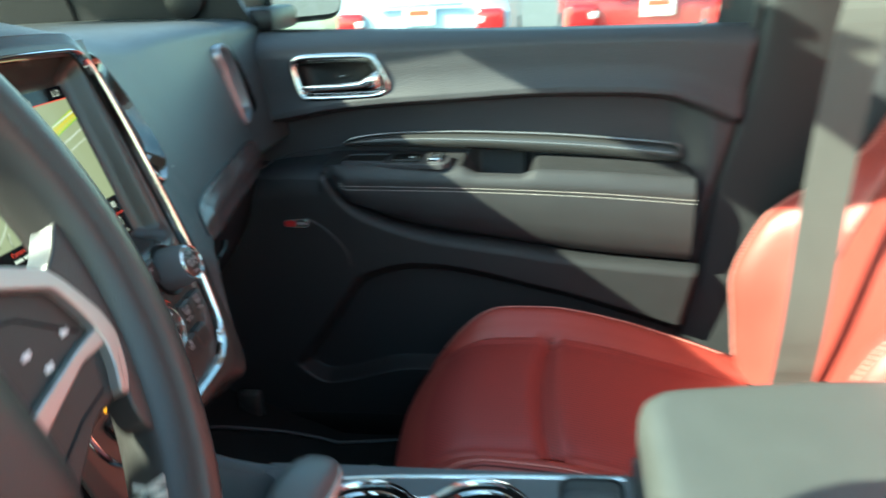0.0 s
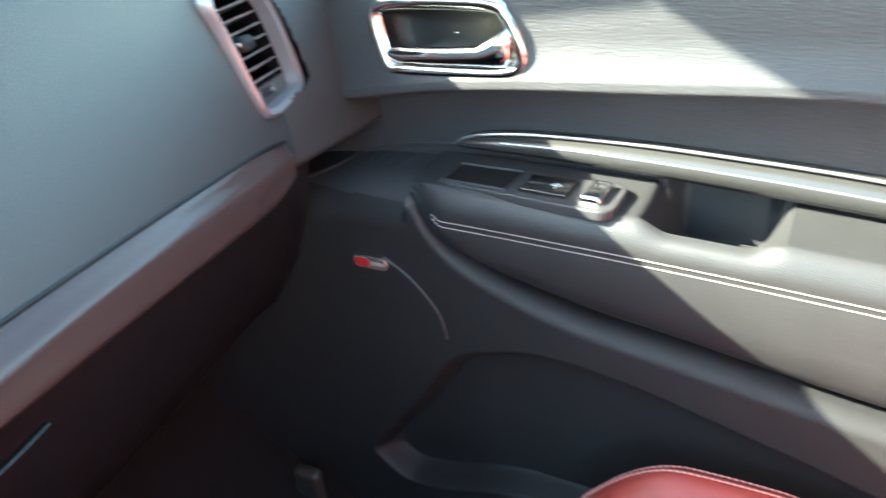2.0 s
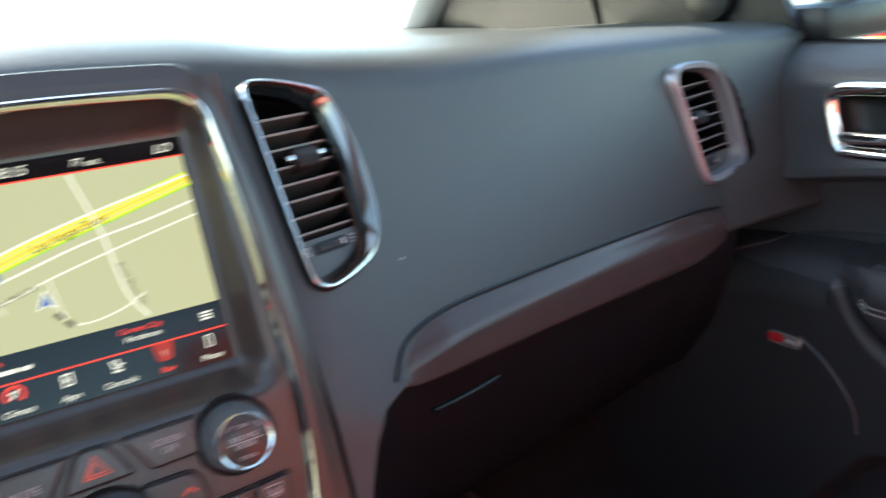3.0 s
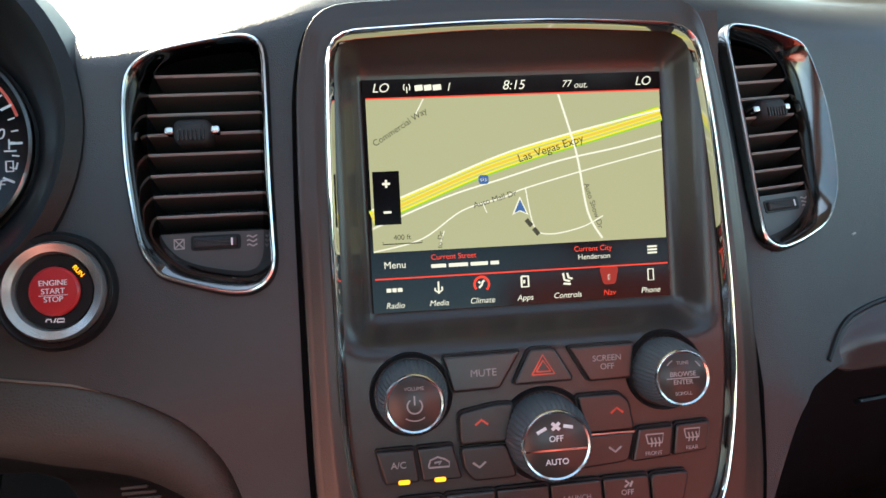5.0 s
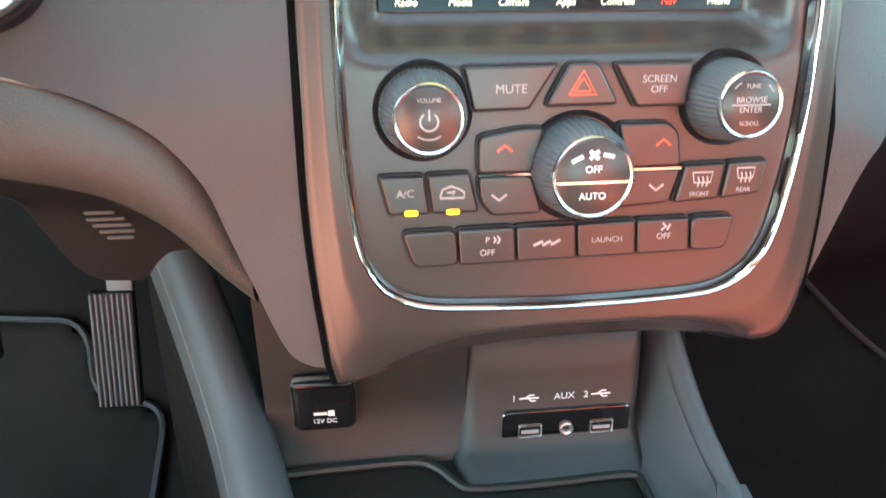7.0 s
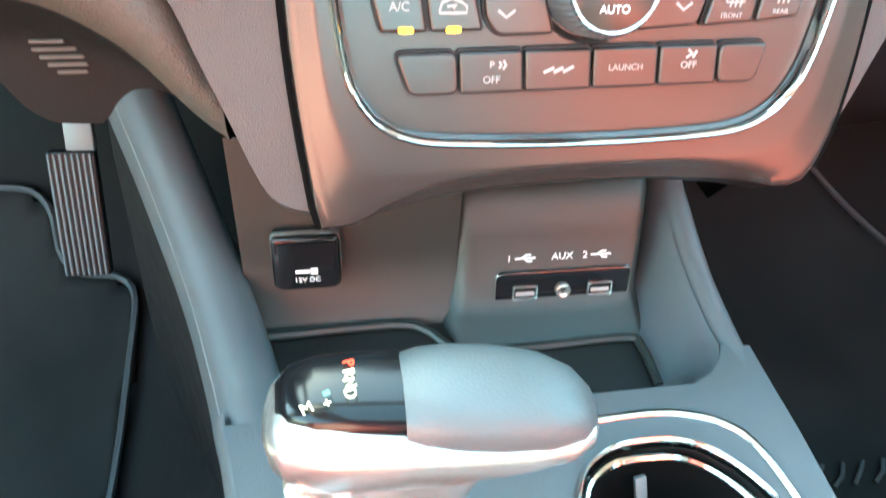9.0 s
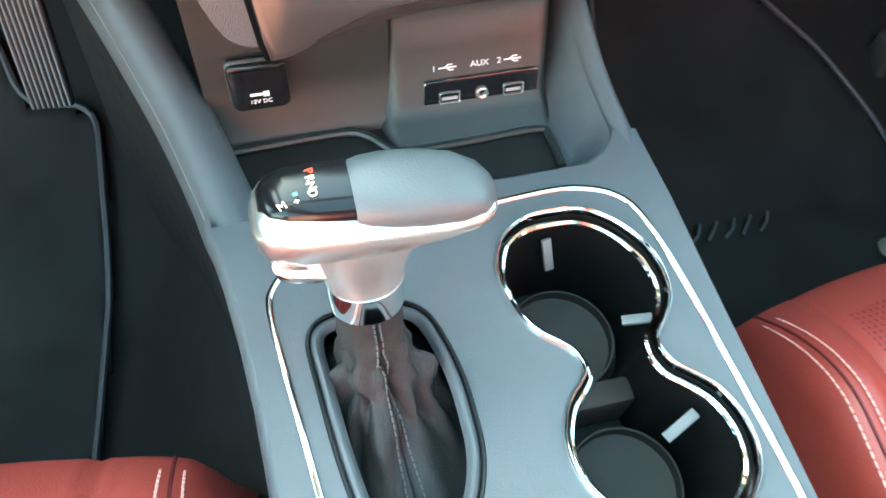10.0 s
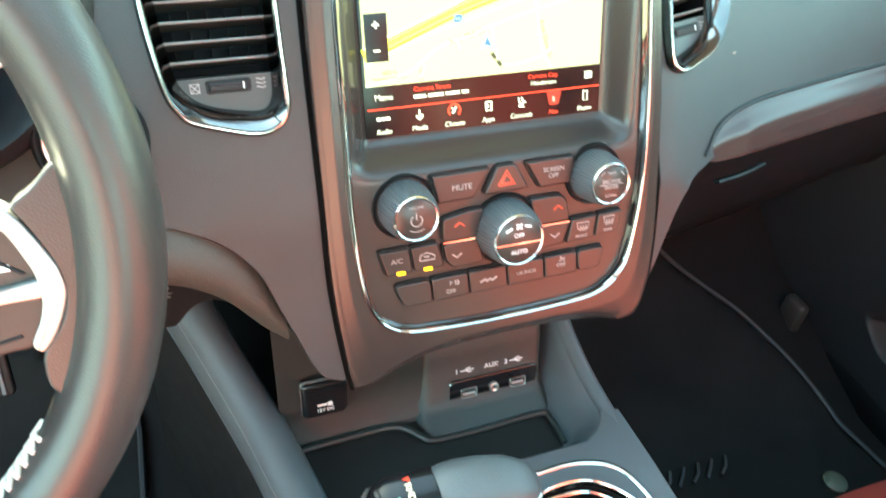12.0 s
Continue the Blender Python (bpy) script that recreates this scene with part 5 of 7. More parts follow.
for x in (-0.0242, 0.0242):
    part("usb_port", frame_ring(round_corners(box2(0.0165, 0.0100, x, -0.0005), 0.0015), round_corners(box2(0.0135, 0.0070, x, -0.0005), 0.001), 0.001, 0.0032), SATIN, plate)
    part("tongue", block(x - 0.0058, x + 0.0058, -0.0022, 0.0002, 0.001, 0.0022), DIM_INK, plate, smooth=0)
part("aux_jack", lathe([(0.0048, 0.001), (0.0048, 0.0034), (0.0038, 0.0040), (0.0022, 0.0034), (0.0020, 0.0012)], 24), SATIN, plate)
MU2 = at(MU, -0.002, 0.0235, -0.0018)
words("lettering", "AUX", 0.0066, WHITE_INK, console, at(MU2, 0, 0, 0.0018))
for x, n in ((-0.0250, "1"), (0.0230, "2")):
    words("lettering", n, 0.0066, WHITE_INK, console, at(MU2, x - 0.0085, 0, 0.0018))
    bars("usb_mark", [[(x - 0.005, 0), (x + 0.008, 0)], [(x - 0.001, 0), (x + 0.002, 0.0022), (x + 0.005, 0.0022)], [(x + 0.001, 0), (x + 0.003, -0.0022), (x + 0.006, -0.0022)]], 0.0006, WHITE_INK, console, at(MU2, 0, 0, 0.0018))
MP = frame_m((-0.125, -0.046, 0.502), (1, 0, 0), (0, 0.10, 0.995))
cap = part("power_socket_cover", slab(round_corners(box2(0.037, 0.038), [0.006, 0.006, 0.003, 0.003]), -0.004, 0.006, 0.003), GLOSS, console, "glossy black power socket cover", m=MP)
part("rim", frame_ring(round_corners(box2(0.0395, 0.040), 0.006), round_corners(box2(0.0370, 0.0375), 0.006), 0.0, 0.0030), SATIN, cap)
words("lettering", "12V DC", 0.0045, WHITE_INK, cap, pose(0, -0.0105, 0.0061))
bars("plug_mark", [[(-0.0065, -0.0045), (0.0015, -0.0045)]], 0.0011, WHITE_INK, cap, pose(0, 0, 0.0062))
bars("plug_mark", [[(0.0020, -0.0045), (0.0060, -0.0045)]], 0.0022, WHITE_INK, cap, pose(0, 0, 0.0062))

# chrome line round the panel
trim_r = [(-0.100, -0.162), (-0.05, -0.157), (0.010, -0.1535), (0.0487, -0.1515), (0.0704, -0.1540), (0.0895, -0.1625), (0.1012, -0.1790), (0.1085, -0.2200), (0.1142, -0.2980), (0.1180, -0.363), (0.120, -0.463)]
trim_l = [(-0.100, -0.162), (-0.122, -0.1720), (-0.1360, -0.1850), (-0.1410, -0.1990), (-0.1390, -0.2290), (-0.1345, -0.2710), (-0.1305, -0.3100), (-0.1275, -0.3400), (-0.1250, -0.463)]
trim = smooth_line(trim_l[::-1] + trim_r[1:], 6)
part("chrome_line", tube([(p.x, p.y, ZC + 0.0003) for p in trim], 0.0024, sides=10, flat=0.75, up=(0, 0, 1)), CHROME, console, "chrome trim line")
# cup holders
cup_c = [p for p in cup_line]


def cup_walls():
    bm = bmesh.new()
    rows = []
    mid = [Vector((0.048, -0.219)), Vector((0.055, -0.327))]
    for z, d in ((ZC + 0.0005, 0.0), (ZC - 0.012, 0.002), (0.40, 0.006), (0.378, 0.009)):
        rows.append([(p.x, p.y, z) for p in [q.to_2d() + (min(mid, key=lambda c: (c - q.to_2d()).length) - q.to_2d()).normalized() * d for q in cup_c]])
    sheet(rows, closed=True, bm=bm)
    return bm


holder = part("cup_holder", cup_walls(), CUP_WALL, console, "twin black cup holder", smooth=60)
base = bmesh.new()
base.faces.new([base.verts.new((p[0], p[1], 0.380)) for p in scaled(cup_c, 0.001)])
part("base", base, CUP_WALL, holder, smooth=0)
part("rim", frame_ring(scaled(cup_c, -0.0030), scaled(cup_c, 0.0022), ZC - 0.001, ZC + 0.0042), CHROME, holder, "chrome rim")
part("inner_rim", tube([(p[0], p[1], ZC - 0.0075) for p in scaled(cup_c, 0.0036)], 0.0024, closed=True, sides=8), CHROME, holder)
for cx, cy, r in ((0.048, -0.223, 0.0395), (0.056, -0.329, 0.0385)):
    mm = pose(cx, cy, 0.380)
    part("rubber_mat", lathe([(r, 0.0), (r, 0.013), (r - 0.0010, 0.0150), (r - 0.0026, 0.0150), (r - 0.0034, 0.007), (r - 0.006, 0.0062), (0.0, 0.0065)], 48), CUP_RUBBER, holder, "round rubber mat", m=mm)
part("web", block(0.028, 0.076, -0.284, -0.266, 0.38, 0.418, 0.004), CUP_RUBBER, holder)


def spring_tab(wall, tip):
    """A slim finger that leans out of the cup's wall."""
    a, b = Vector(wall), Vector(tip)
    m = frame_m((a + b) / 2, (b - a), Vector((0, 0, 1)).cross(b - a))
    part("spring_tab", block(-(b - a).length / 2, (b - a).length / 2, -0.0034, 0.0034, -0.0016, 0.0016, 0.0008), CLIP, holder, "slim grey spring tab", m=m)


for wall, tip in (((0.0420, -0.176, 0.455), (0.0440, -0.188, 0.434)), ((0.0930, -0.2440, 0.449), (0.0750, -0.2395, 0.443)), ((0.0945, -0.3090, 0.449), (0.0735, -0.3180, 0.440)), ((0.014, -0.352, 0.450), (0.026, -0.344, 0.436))):
    spring_tab(wall, tip)
# latch recess of the armrest box
rec = bmesh.new()
sheet([[(p[0], p[1], ZC) for p in latch_line], [(p[0], p[1], ZC - 0.010) for p in scaled(latch_line, 0.002)]], closed=True, bm=rec)
rec.faces.new([rec.verts.new((p[0], p[1], ZC - 0.010)) for p in scaled(latch_line, 0.002)])
part("recess", rec, CONSOLE, console, smooth=30)
part("recess_rim", tube([(p[0], p[1], ZC + 0.0005) for p in latch_line], 0.0016, closed=True, sides=8), BLACK, console)
# padded armrest lid
lid_o = round_corners([(-0.150, -0.474), (0.168, -0.474), (0.200, -0.66), (0.200, -0.96), (-0.150, -0.96)], [0.03, 0.045, 0.10, 0.03, 0.03], 8)
# Paler copy of the black leather; sunlight is put into its colour.
LID_HIDE_SUNLIT = node_mat("sunlit_lid_leather", (0.058, 0.062, 0.060), 0.45, grain=0.5, size=480, kind="leather", vary=0.12)
lid = part("armrest_lid", slab(lid_o, 0.482, 0.550, 0.020, dome=0.006), LID_HIDE_SUNLIT, console, "padded black leather armrest lid with pale stitching", smooth=60)


def stitches(name, pts, material, parent, gap=0.0048, length=0.0030, r=0.00055, m=None):
    """Separate thread stitches along a line, joined as one seam."""
    line = [Vector(p) for p in pts]
    bm = bmesh.new()
    walk_d, k = 0.0, 0
    for a, b in zip(line, line[1:]):
        seg = b - a
        ln = seg.length
        if ln < 1e-9:
            continue
        d = gap - walk_d
        while d < ln:
            p = a + seg * (d / ln)
            q = p + seg.normalized() * length
            tube([p, q], r, sides=5, bm=bm)
            d += gap
        walk_d = (walk_d + ln) % gap
    return part(name, bm, material, parent, m=m)


stitches("stitching", [(p[0], p[1], 0.5445) for p in scaled(lid_o, 0.0085)] , THREAD, lid, 0.006, 0.0042, 0.0008)
part("armrest_box", block(-0.142, 0.150, -0.955, -0.472, 0.20, 0.483, 0.006), CONSOLE, console)

# ---- gear lever ----
gear = thing("gear_lever", "silver gear lever with grey leather grip and black boot", "gear lever")


def ring_loft(sections, n=28, sq=2.6):
    """A body through super-elliptic rings: centre, half width vector, half height vector."""
    rows = []
    for c, a, b in sections:
        c, a, b = Vector(c), Vector(a), Vector(b)
        row = []
        for k in range(n):
            t = 2 * math.pi * k / n
            cs, sn = math.cos(t), math.sin(t)
            u = math.copysign(abs(cs) ** (2 / sq), cs)
            v = math.copysign(abs(sn) ** (2 / sq), sn)
            row.append(tuple(c + a * u + b * v))
        rows.append(row)
    bm = sheet(rows, closed=True)
    bm.verts.ensure_lookup_table()
    bm.faces.new(bm.verts[:n])
    bm.faces.new(bm.verts[-n:])
    return bm


def gx(x, dy=0.0, dz=0.0):
    """A point of the grip's axis."""
    return (x + 0.006, -0.2180 - 0.10 * (x + 0.085) + dy, 0.585 + dz)


CAP_BLACK = node_mat("display_black", (0.006, 0.006, 0.007), 0.16, vary=0.05, spec=0.25)
# silver shell that carries the grip
secs = []
for x, hw, hh, dz in ((-0.1435, 0.006, 0.004, -0.004), (-0.141, 0.014, 0.009, -0.004), (-0.136, 0.0190, 0.0125, -0.003), (-0.122, 0.0218, 0.015, -0.004), (-0.10, 0.0226, 0.0130, -0.0025), (-0.08, 0.0214, 0.0115, -0.0015), (-0.055, 0.0190, 0.0075, 0.0), (-0.040, 0.0158, 0.0055, 0.001), (-0.032, 0.0110, 0.0045, 0.0015), (-0.0295, 0.006, 0.003, 0.002)):
    secs.append((gx(x, 0, dz), (0.0, hw, 0), (0, 0, hh)))
part("shell", ring_loft(secs, sq=3.3), SATIN, gear, "satin silver shell", smooth=60)
secs = []
for x, hw, hh, dz in ((-0.1385, 0.006, 0.003, 0.006), (-0.134, 0.0115, 0.0065, 0.007), (-0.125, 0.0145, 0.0085, 0.0075), (-0.110, 0.0160, 0.0098, 0.0075), (-0.0955, 0.0166, 0.0102, 0.0075)):
    secs.append((gx(x, 0.0035, dz), (0.0, hw, 0.0012), (0, 0, hh)))
top = part("display_cap", ring_loft(secs, sq=3.6), CAP_BLACK, gear, "glossy black selector display", smooth=60)
secs = []
for x, hw, hh, dz in ((-0.0960, 0.0168, 0.0120, 0.0075), (-0.090, 0.0185, 0.0135, 0.0080), (-0.080, 0.0195, 0.0142, 0.0085), (-0.065, 0.0194, 0.0140, 0.0085), (-0.048, 0.0178, 0.0122, 0.0075), (-0.036, 0.0140, 0.0092, 0.0050), (-0.0300, 0.0080, 0.0048, 0.0035), (-0.0285, 0.003, 0.002, 0.003)):
    secs.append((gx(x, 0.0022, dz), (0.0, hw, 0.0012), (0, 0, hh)))
part("grip_pad", ring_loft(secs), GREY_PAD, gear, "grey leather grip pad", smooth=60)
for k, (t, mt) in enumerate((("P", S_RED), ("R", S_WHITE), ("N", S_WHITE), ("D", S_WHITE))):
    words("letter", t, 0.0056, mt, top, pose(-0.1075, -0.2050 - 0.0042 * k, 0.6038, 0, 0, -78))
words("letter", "M", 0.0056, S_WHITE, top, pose(-0.1215, -0.2215, 0.6030, 0, -4, 22))
words("letter", "=", 0.0046, S_CYAN, top, pose(-0.1150, -0.2165, 0.6034, 0, -4, 16))
words("letter", "+", 0.0050, S_WHITE, top, pose(-0.1148, -0.2205, 0.6034, 0, -4, 16))
# neck, release button and collar
secs = []
for z, hx, hy, x, y in ((0.587, 0.038, 0.018, -0.084, -0.219), (0.578, 0.0345, 0.0185, -0.086, -0.220), (0.568, 0.0280, 0.0186, -0.0875, -0.2215), (0.558, 0.0232, 0.0182, -0.0885, -0.2230), (0.549, 0.0208, 0.0180, -0.0885, -0.2245), (0.543, 0.0206, 0.0186, -0.088, -0.2258)):
    secs.append(((x, y, z), (hx, 0, 0), (0, hy, 0)))
part("neck", ring_loft(secs, sq=2.2), SATIN, gear, "satin silver neck", smooth=60)
part("release_button", ring_loft([((-0.129, -0.225, 0.566), (0.003, 0, 0), (0, 0.008, 0)), ((-0.122, -0.225, 0.561), (0.009, 0, 0.003), (0, 0.0105, 0)), ((-0.110, -0.225, 0.555), (0.012, 0, 0.003), (0, 0.010, 0))], 20, 2.2), CHROME_SOFT, gear, "chrome release button", smooth=60)
part("collar", ring_loft([((-0.088, -0.2258, 0.544), (0.0202, 0, 0), (0, 0.0190, 0)), ((-0.088, -0.2272, 0.538), (0.0204, 0, 0), (0, 0.0192, 0)), ((-0.088, -0.2295, 0.527), (0.0202, 0, 0), (0, 0.0192, 0))], 32, 2.2), CHROME, gear, "chrome collar", smooth=60)


def boot():
    rows = []
    n = 72
    base_pts = resample(boot_line, n, (-0.085, -0.277))
    for j in range(25):
        t = j / 24
        z = ZC - 0.036 + (0.529 - ZC + 0.036) * (t ** 0.9)
        row = []
        for k in range(n):
            a = 2 * math.pi * k / n
            b = Vector(base_pts[k])
            q = Vector((-0.088 + 0.0180 * math.cos(a), -0.2295 + 0.0172 * math.sin(a)))
            e = 1 - (1 - t) ** 4.2
            lean = Vector((0.004, -0.026)) * (1 - t) ** 1.2 * (1 if t > 0 else 0)
            low = math.sin(math.pi * min(1, t * 1.05))
            fold = (0.0050 * math.sin(4 * a + 7.0 * t) + 0.0034 * math.sin(9 * a - 9 * t + 1) + 0.0020 * math.sin(15 * a + 14 * t)) * low * 1.7 * (1 - t) ** 1.5
            tuck = 0.0045 * math.sin(26 * t + 2 * math.sin(2 * a)) * low * (1 - t)
            p = b * (1 - e) + q * e + lean * e
            d = (p - Vector((-0.088, -0.258))).normalized()
            p = p + d * (fold + tuck)
            row.append((p.x, p.y, z + 0.5 * fold + 0.006 * math.sin(9 * t + 3 * a) * low * (1 - t)))
        rows.append(row)
    return rows


BOOT_HIDE = node_mat("boot_leather", (0.022, 0.021, 0.021), 0.60, spec=0.3, grain=0.6, size=480, kind="leather", vary=0.12)
BOOT_THREAD = node_mat("boot_thread", (0.085, 0.08, 0.078), 0.7, vary=0.1)
boot_rows = boot()
bt = part("boot", sheet(boot_rows, closed=True), BOOT_HIDE, gear, "folded black leather boot", smooth=70)


def boot_line_at(k, lift):
    """A line up the back of the boot, just over its skin."""
    return [Vector(r[k]) + Vector((0, -0.8, 0.6)) * lift for r in boot_rows[::-1]]


for k in (54, 56):
    stitches("stitching", boot_line_at(k, 0.0010), BOOT_THREAD, bt, 0.0040, 0.0030, 0.0006)
part("seam", tube(boot_line_at(55, 0.0004), 0.0010, sides=6), BLACK, bt)
rim_out = resample(boot_line, 96, (-0.085, -0.277))
part("boot_rim", frame_ring(rim_out, scaled(rim_out, 0.0085), ZC - 0.003, ZC + 0.0022), CONSOLE, console, "grey boot surround")
part("rim_groove", tube([(p.x, p.y, ZC + 0.0004) for p in scaled(rim_out, -0.0006)], 0.0013, closed=True, sides=6), BLACK, console)
well = bmesh.new()
sheet([[(p.x, p.y, ZC) for p in boot_line], [(p.x, p.y, ZC - 0.03) for p in boot_line]], closed=True, bm=well)
part("boot_well", well, BLACK, console)

# ---- passenger door ----
door = thing("passenger_door", "closed black door with padded armrest and chrome handle", "door")


def crease_z(y):
    return lerp_table(y, [(-0.69, 0.695), (-0.613, 0.727), (-0.574, 0.739), (-0.506, 0.7445), (-0.38, 0.747), (-0.25, 0.7424), (-0.14, 0.738), (-0.05, 0.7316), (0.03, 0.7197), (0.10, 0.7095), (0.20, 0.70)])


def shelf_z(y):
    return lerp_table(y, [(-0.62, 0.610), (-0.45, 0.6245), (-0.20, 0.637), (-0.03, 0.641), (0.10, 0.632), (0.30, 0.60)])


def pocket(y, z):
    """How far a point lies in the map pocket's recess, 0 to 1."""
    top = lerp_table(y, [(-0.62, 0.36), (-0.40, 0.43), (-0.17, 0.475), (-0.08, 0.455), (-0.02, 0.38), (0.05, 0.29)])
    bot = lerp_table(y, [(-0.62, 0.25), (-0.15, 0.275), (0.0, 0.245), (0.06, 0.28)])
    a = max(0, min(1, (top - z) / 0.022))
    b = max(0, min(1, (z - bot) / 0.012))
    c = max(0, min(1, (0.06 - y) / 0.03))
    return a * b * c


def arm_bottom(y):
    return lerp_table(y, [(-0.64, 0.466), (-0.58, 0.472), (-0.50, 0.480), (-0.41, 0.492), (-0.31, 0.509), (-0.21, 0.525), (-0.138, 0.545), (-0.073, 0.575), (-0.044, 0.604), (-0.033, 0.625), (-0.022, 0.637)])


def door_x(y, z):
    cz, sz = crease_z(y), shelf_z(y)
    if z > cz:
        t = (z - cz) / (0.846 - cz)
        x = 0.7245 + 0.004 * t + 0.035 * max(0, t - 0.72) ** 2 / 0.08
        return x + 0.004 * max(0, 1 - (z - cz) / 0.008) - 0.013 * max(0, 1 - (z - cz) / 0.045) ** 2
    t = min(1, (cz - z) / 0.016)
    x = 0.7155 + 0.060 * lerp_table(y, [(-0.655, 0.25), (-0.585, 1.0)]) * t * t * (3 - 2 * t)
    zb = arm_bottom(y) if y < -0.022 else sz
    if z < zb:
        d = zb - z
        r = 0.020
        lip = r - math.sqrt(max(0, r * r - (r - min(d, r)) ** 2))
        face = 0.681 + lip * 1.5 - 0.004 * max(0, min(1, (0.52 - z) / 0.2))
        if y > -0.02:
            face += 0.030 * max(0, 1 - d / 0.05) ** 2
        x = min(x, face + 0.034 * pocket(y, z))
    x += 0.034 * lerp_table(y, [(-0.366, 0), (-0.352, 1), (-0.276, 1), (-0.262, 0)]) * max(0, min(1, (sz + 0.012 - z) / 0.004)) * (1 if z > 0.54 else 0)
    if y > 0.06:
        x -= 0.05 * ((y - 0.06) / 0.3) ** 2 * max(0, min(1, (0.70 - z) / 0.1))
    return x


def door_top(y):
    return lerp_table(y, [(-0.72, 0.835), (-0.42, 0.839), (-0.05, 0.849), (0.36, 0.866)])


def door_end(z):
    """Rear edge of the door, raked with the pillar."""
    return lerp_table(z, [(0.17, -0.57), (0.371, -0.602), (0.453, -0.620), (0.594, -0.647), (0.706, -0.676), (0.774, -0.686), (0.86, -0.701)])


rows = []
for j in range(380):
    line = []
    for i in range(251):
        z = 0.86 - 0.688 * j / 379
        y = 0.36 + (door_end(z) - 0.36) * i / 250
        zt = door_top(y)
        z = zt - (zt - 0.172) * j / 379
        line.append((door_x(y, z), y, z))
    rows.append(line)
rows = [[(0.80, p[1], p[2] - 0.004) for p in rows[0]], [(0.772, p[1], p[2] + 0.002) for p in rows[0]]] + rows
for r in rows:
    x, y, z = r[-1]
    r += [(x + 0.004, y - 0.008, z), (x + 0.07, y - 0.012, z)]
MH = frame_m((0.7235, -0.058, 0.7795), (0, -1, 0), (0, 0, 1))
HL = [(-0.082, 0.021), (-0.072, 0.034), (-0.050, 0.0385), (0.046, 0.0375), (0.066, 0.026), (0.080, 0.000), (0.083, -0.018), (0.074, -0.031), (0.055, -0.035), (-0.050, -0.0365), (-0.066, -0.030), (-0.074, -0.015)]
hline = smooth_line(HL, 6, closed=True)
door_bm = sheet(rows)
inv = MH.inverted()
cut = scaled(hline, 0.008)
bmesh.ops.delete(door_bm, geom=[f for f in door_bm.faces if f.calc_center_median().z > 0.72 and inside((inv @ f.calc_center_median()).to_2d(), cut)], context="FACES")
panel = part("panel", door_bm, DOOR, door, "black grained door panel", smooth=60)
panel.data.materials.append(DOOR_DIM)
# Below the armrest the panel takes the darkened copy for the dimmer light.
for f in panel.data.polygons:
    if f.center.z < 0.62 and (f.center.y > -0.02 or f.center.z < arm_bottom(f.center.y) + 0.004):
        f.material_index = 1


def arm_rows(y):
    zt, zb = shelf_z(y) + 0.003, arm_bottom(y)
    zb = min(zb, zt - 0.012)
    scoop = lerp_table(y, [(-0.374, 0), (-0.345, 1), (-0.283, 1), (-0.256, 0)])
    dip, near = 0.062 * scoop, 0.010 * scoop
    h = zt - zb
    k = min(1, h / 0.06)
    return [(0.766 + dip * 0.4, y, zt + 0.006 - dip), (0.722, y, zt - dip), (0.689, y, zt - dip), (0.683, y, zt - dip * 0.92), (0.6805, y, zt - dip * 0.25 - near), (0.679, y, zt - near), (0.676, y, zt - 0.001 - near), (0.671 + 0.012 * (1 - k), y, zt - 0.006 * k - 0.6 * near), (0.665 + 0.016 * (1 - k), y, zt - 0.018 * k), (0.6635 + 0.017 * (1 - k), y, zt - 0.030 * k), (0.6650 + 0.016 * (1 - k), y, zt - 0.036 * k), (0.6640 + 0.016 * (1 - k), y, zt - 0.042 * k),
            (0.664 + 0.015 * (1 - k), y, zb + 0.55 * (h - 0.042 * k)), (0.670 + 0.01 * (1 - k), y, zb + 0.25 * (h - 0.042 * k)), (0.680, y, zb + 0.010 * k), (0.694, y, zb + 0.001), (0.712, y, zb)]


ys = [-0.024 - 0.594 * i / 120 for i in range(121)]
ARM_IN = 0.014
armrest = part("armrest", sheet([[(p[0] + (ARM_IN if p[0] < 0.74 else 0), p[1], p[2]) for p in arm_rows(y)] for y in ys] + [[(0.74, -0.620, p[2] * 0.6 + 0.4 * 0.53) for p in arm_rows(-0.618)]]), HIDE, door, "padded black leather armrest with pale double stitching", smooth=55)
for k in (9, 10):
    line = []
    for y in ys:
        if y < -0.046:
            a, b = arm_rows(y)[k], arm_rows(y)[k + 1]
            line.append(((a[0] + b[0]) / 2 + ARM_IN - 0.0004, y, (a[2] + b[2]) / 2))
    stitches("stitching", line, THREAD, armrest, 0.0048, 0.0034, 0.00055)


def silver():
    up = [(-0.045, 0.6640), (-0.056, 0.6700), (-0.080, 0.6755), (-0.136, 0.6800), (-0.235, 0.6805), (-0.340, 0.6760), (-0.420, 0.6710), (-0.510, 0.6622), (-0.590, 0.6525), (-0.608, 0.6420)]
    lo = [(-0.045, 0.6600), (-0.056, 0.6580), (-0.085, 0.6570), (-0.136, 0.6550), (-0.235, 0.6500), (-0.340, 0.6425), (-0.420, 0.6365), (-0.510, 0.6280), (-0.590, 0.6185), (-0.608, 0.6260)]
    a, b = smooth_line(up, 8), smooth_line(lo, 8)
    rows = []
    for p, q in zip(a, b):
        rows.append([(0.7600 + (0.018 if k in (0, 8) else 0.0) - 0.012 * math.sin(math.pi * k / 8) ** 0.7 * min(1, (p.y - q.y) / 0.02), p.x * (1 - k / 8) + q.x * k / 8, p.y * (1 - k / 8) + q.y * k / 8) for k in range(9)])
    return sheet(rows)


RECESS_SHADE = node_mat("recess_shade", (0.004, 0.004, 0.004), 0.6, vary=0.1)
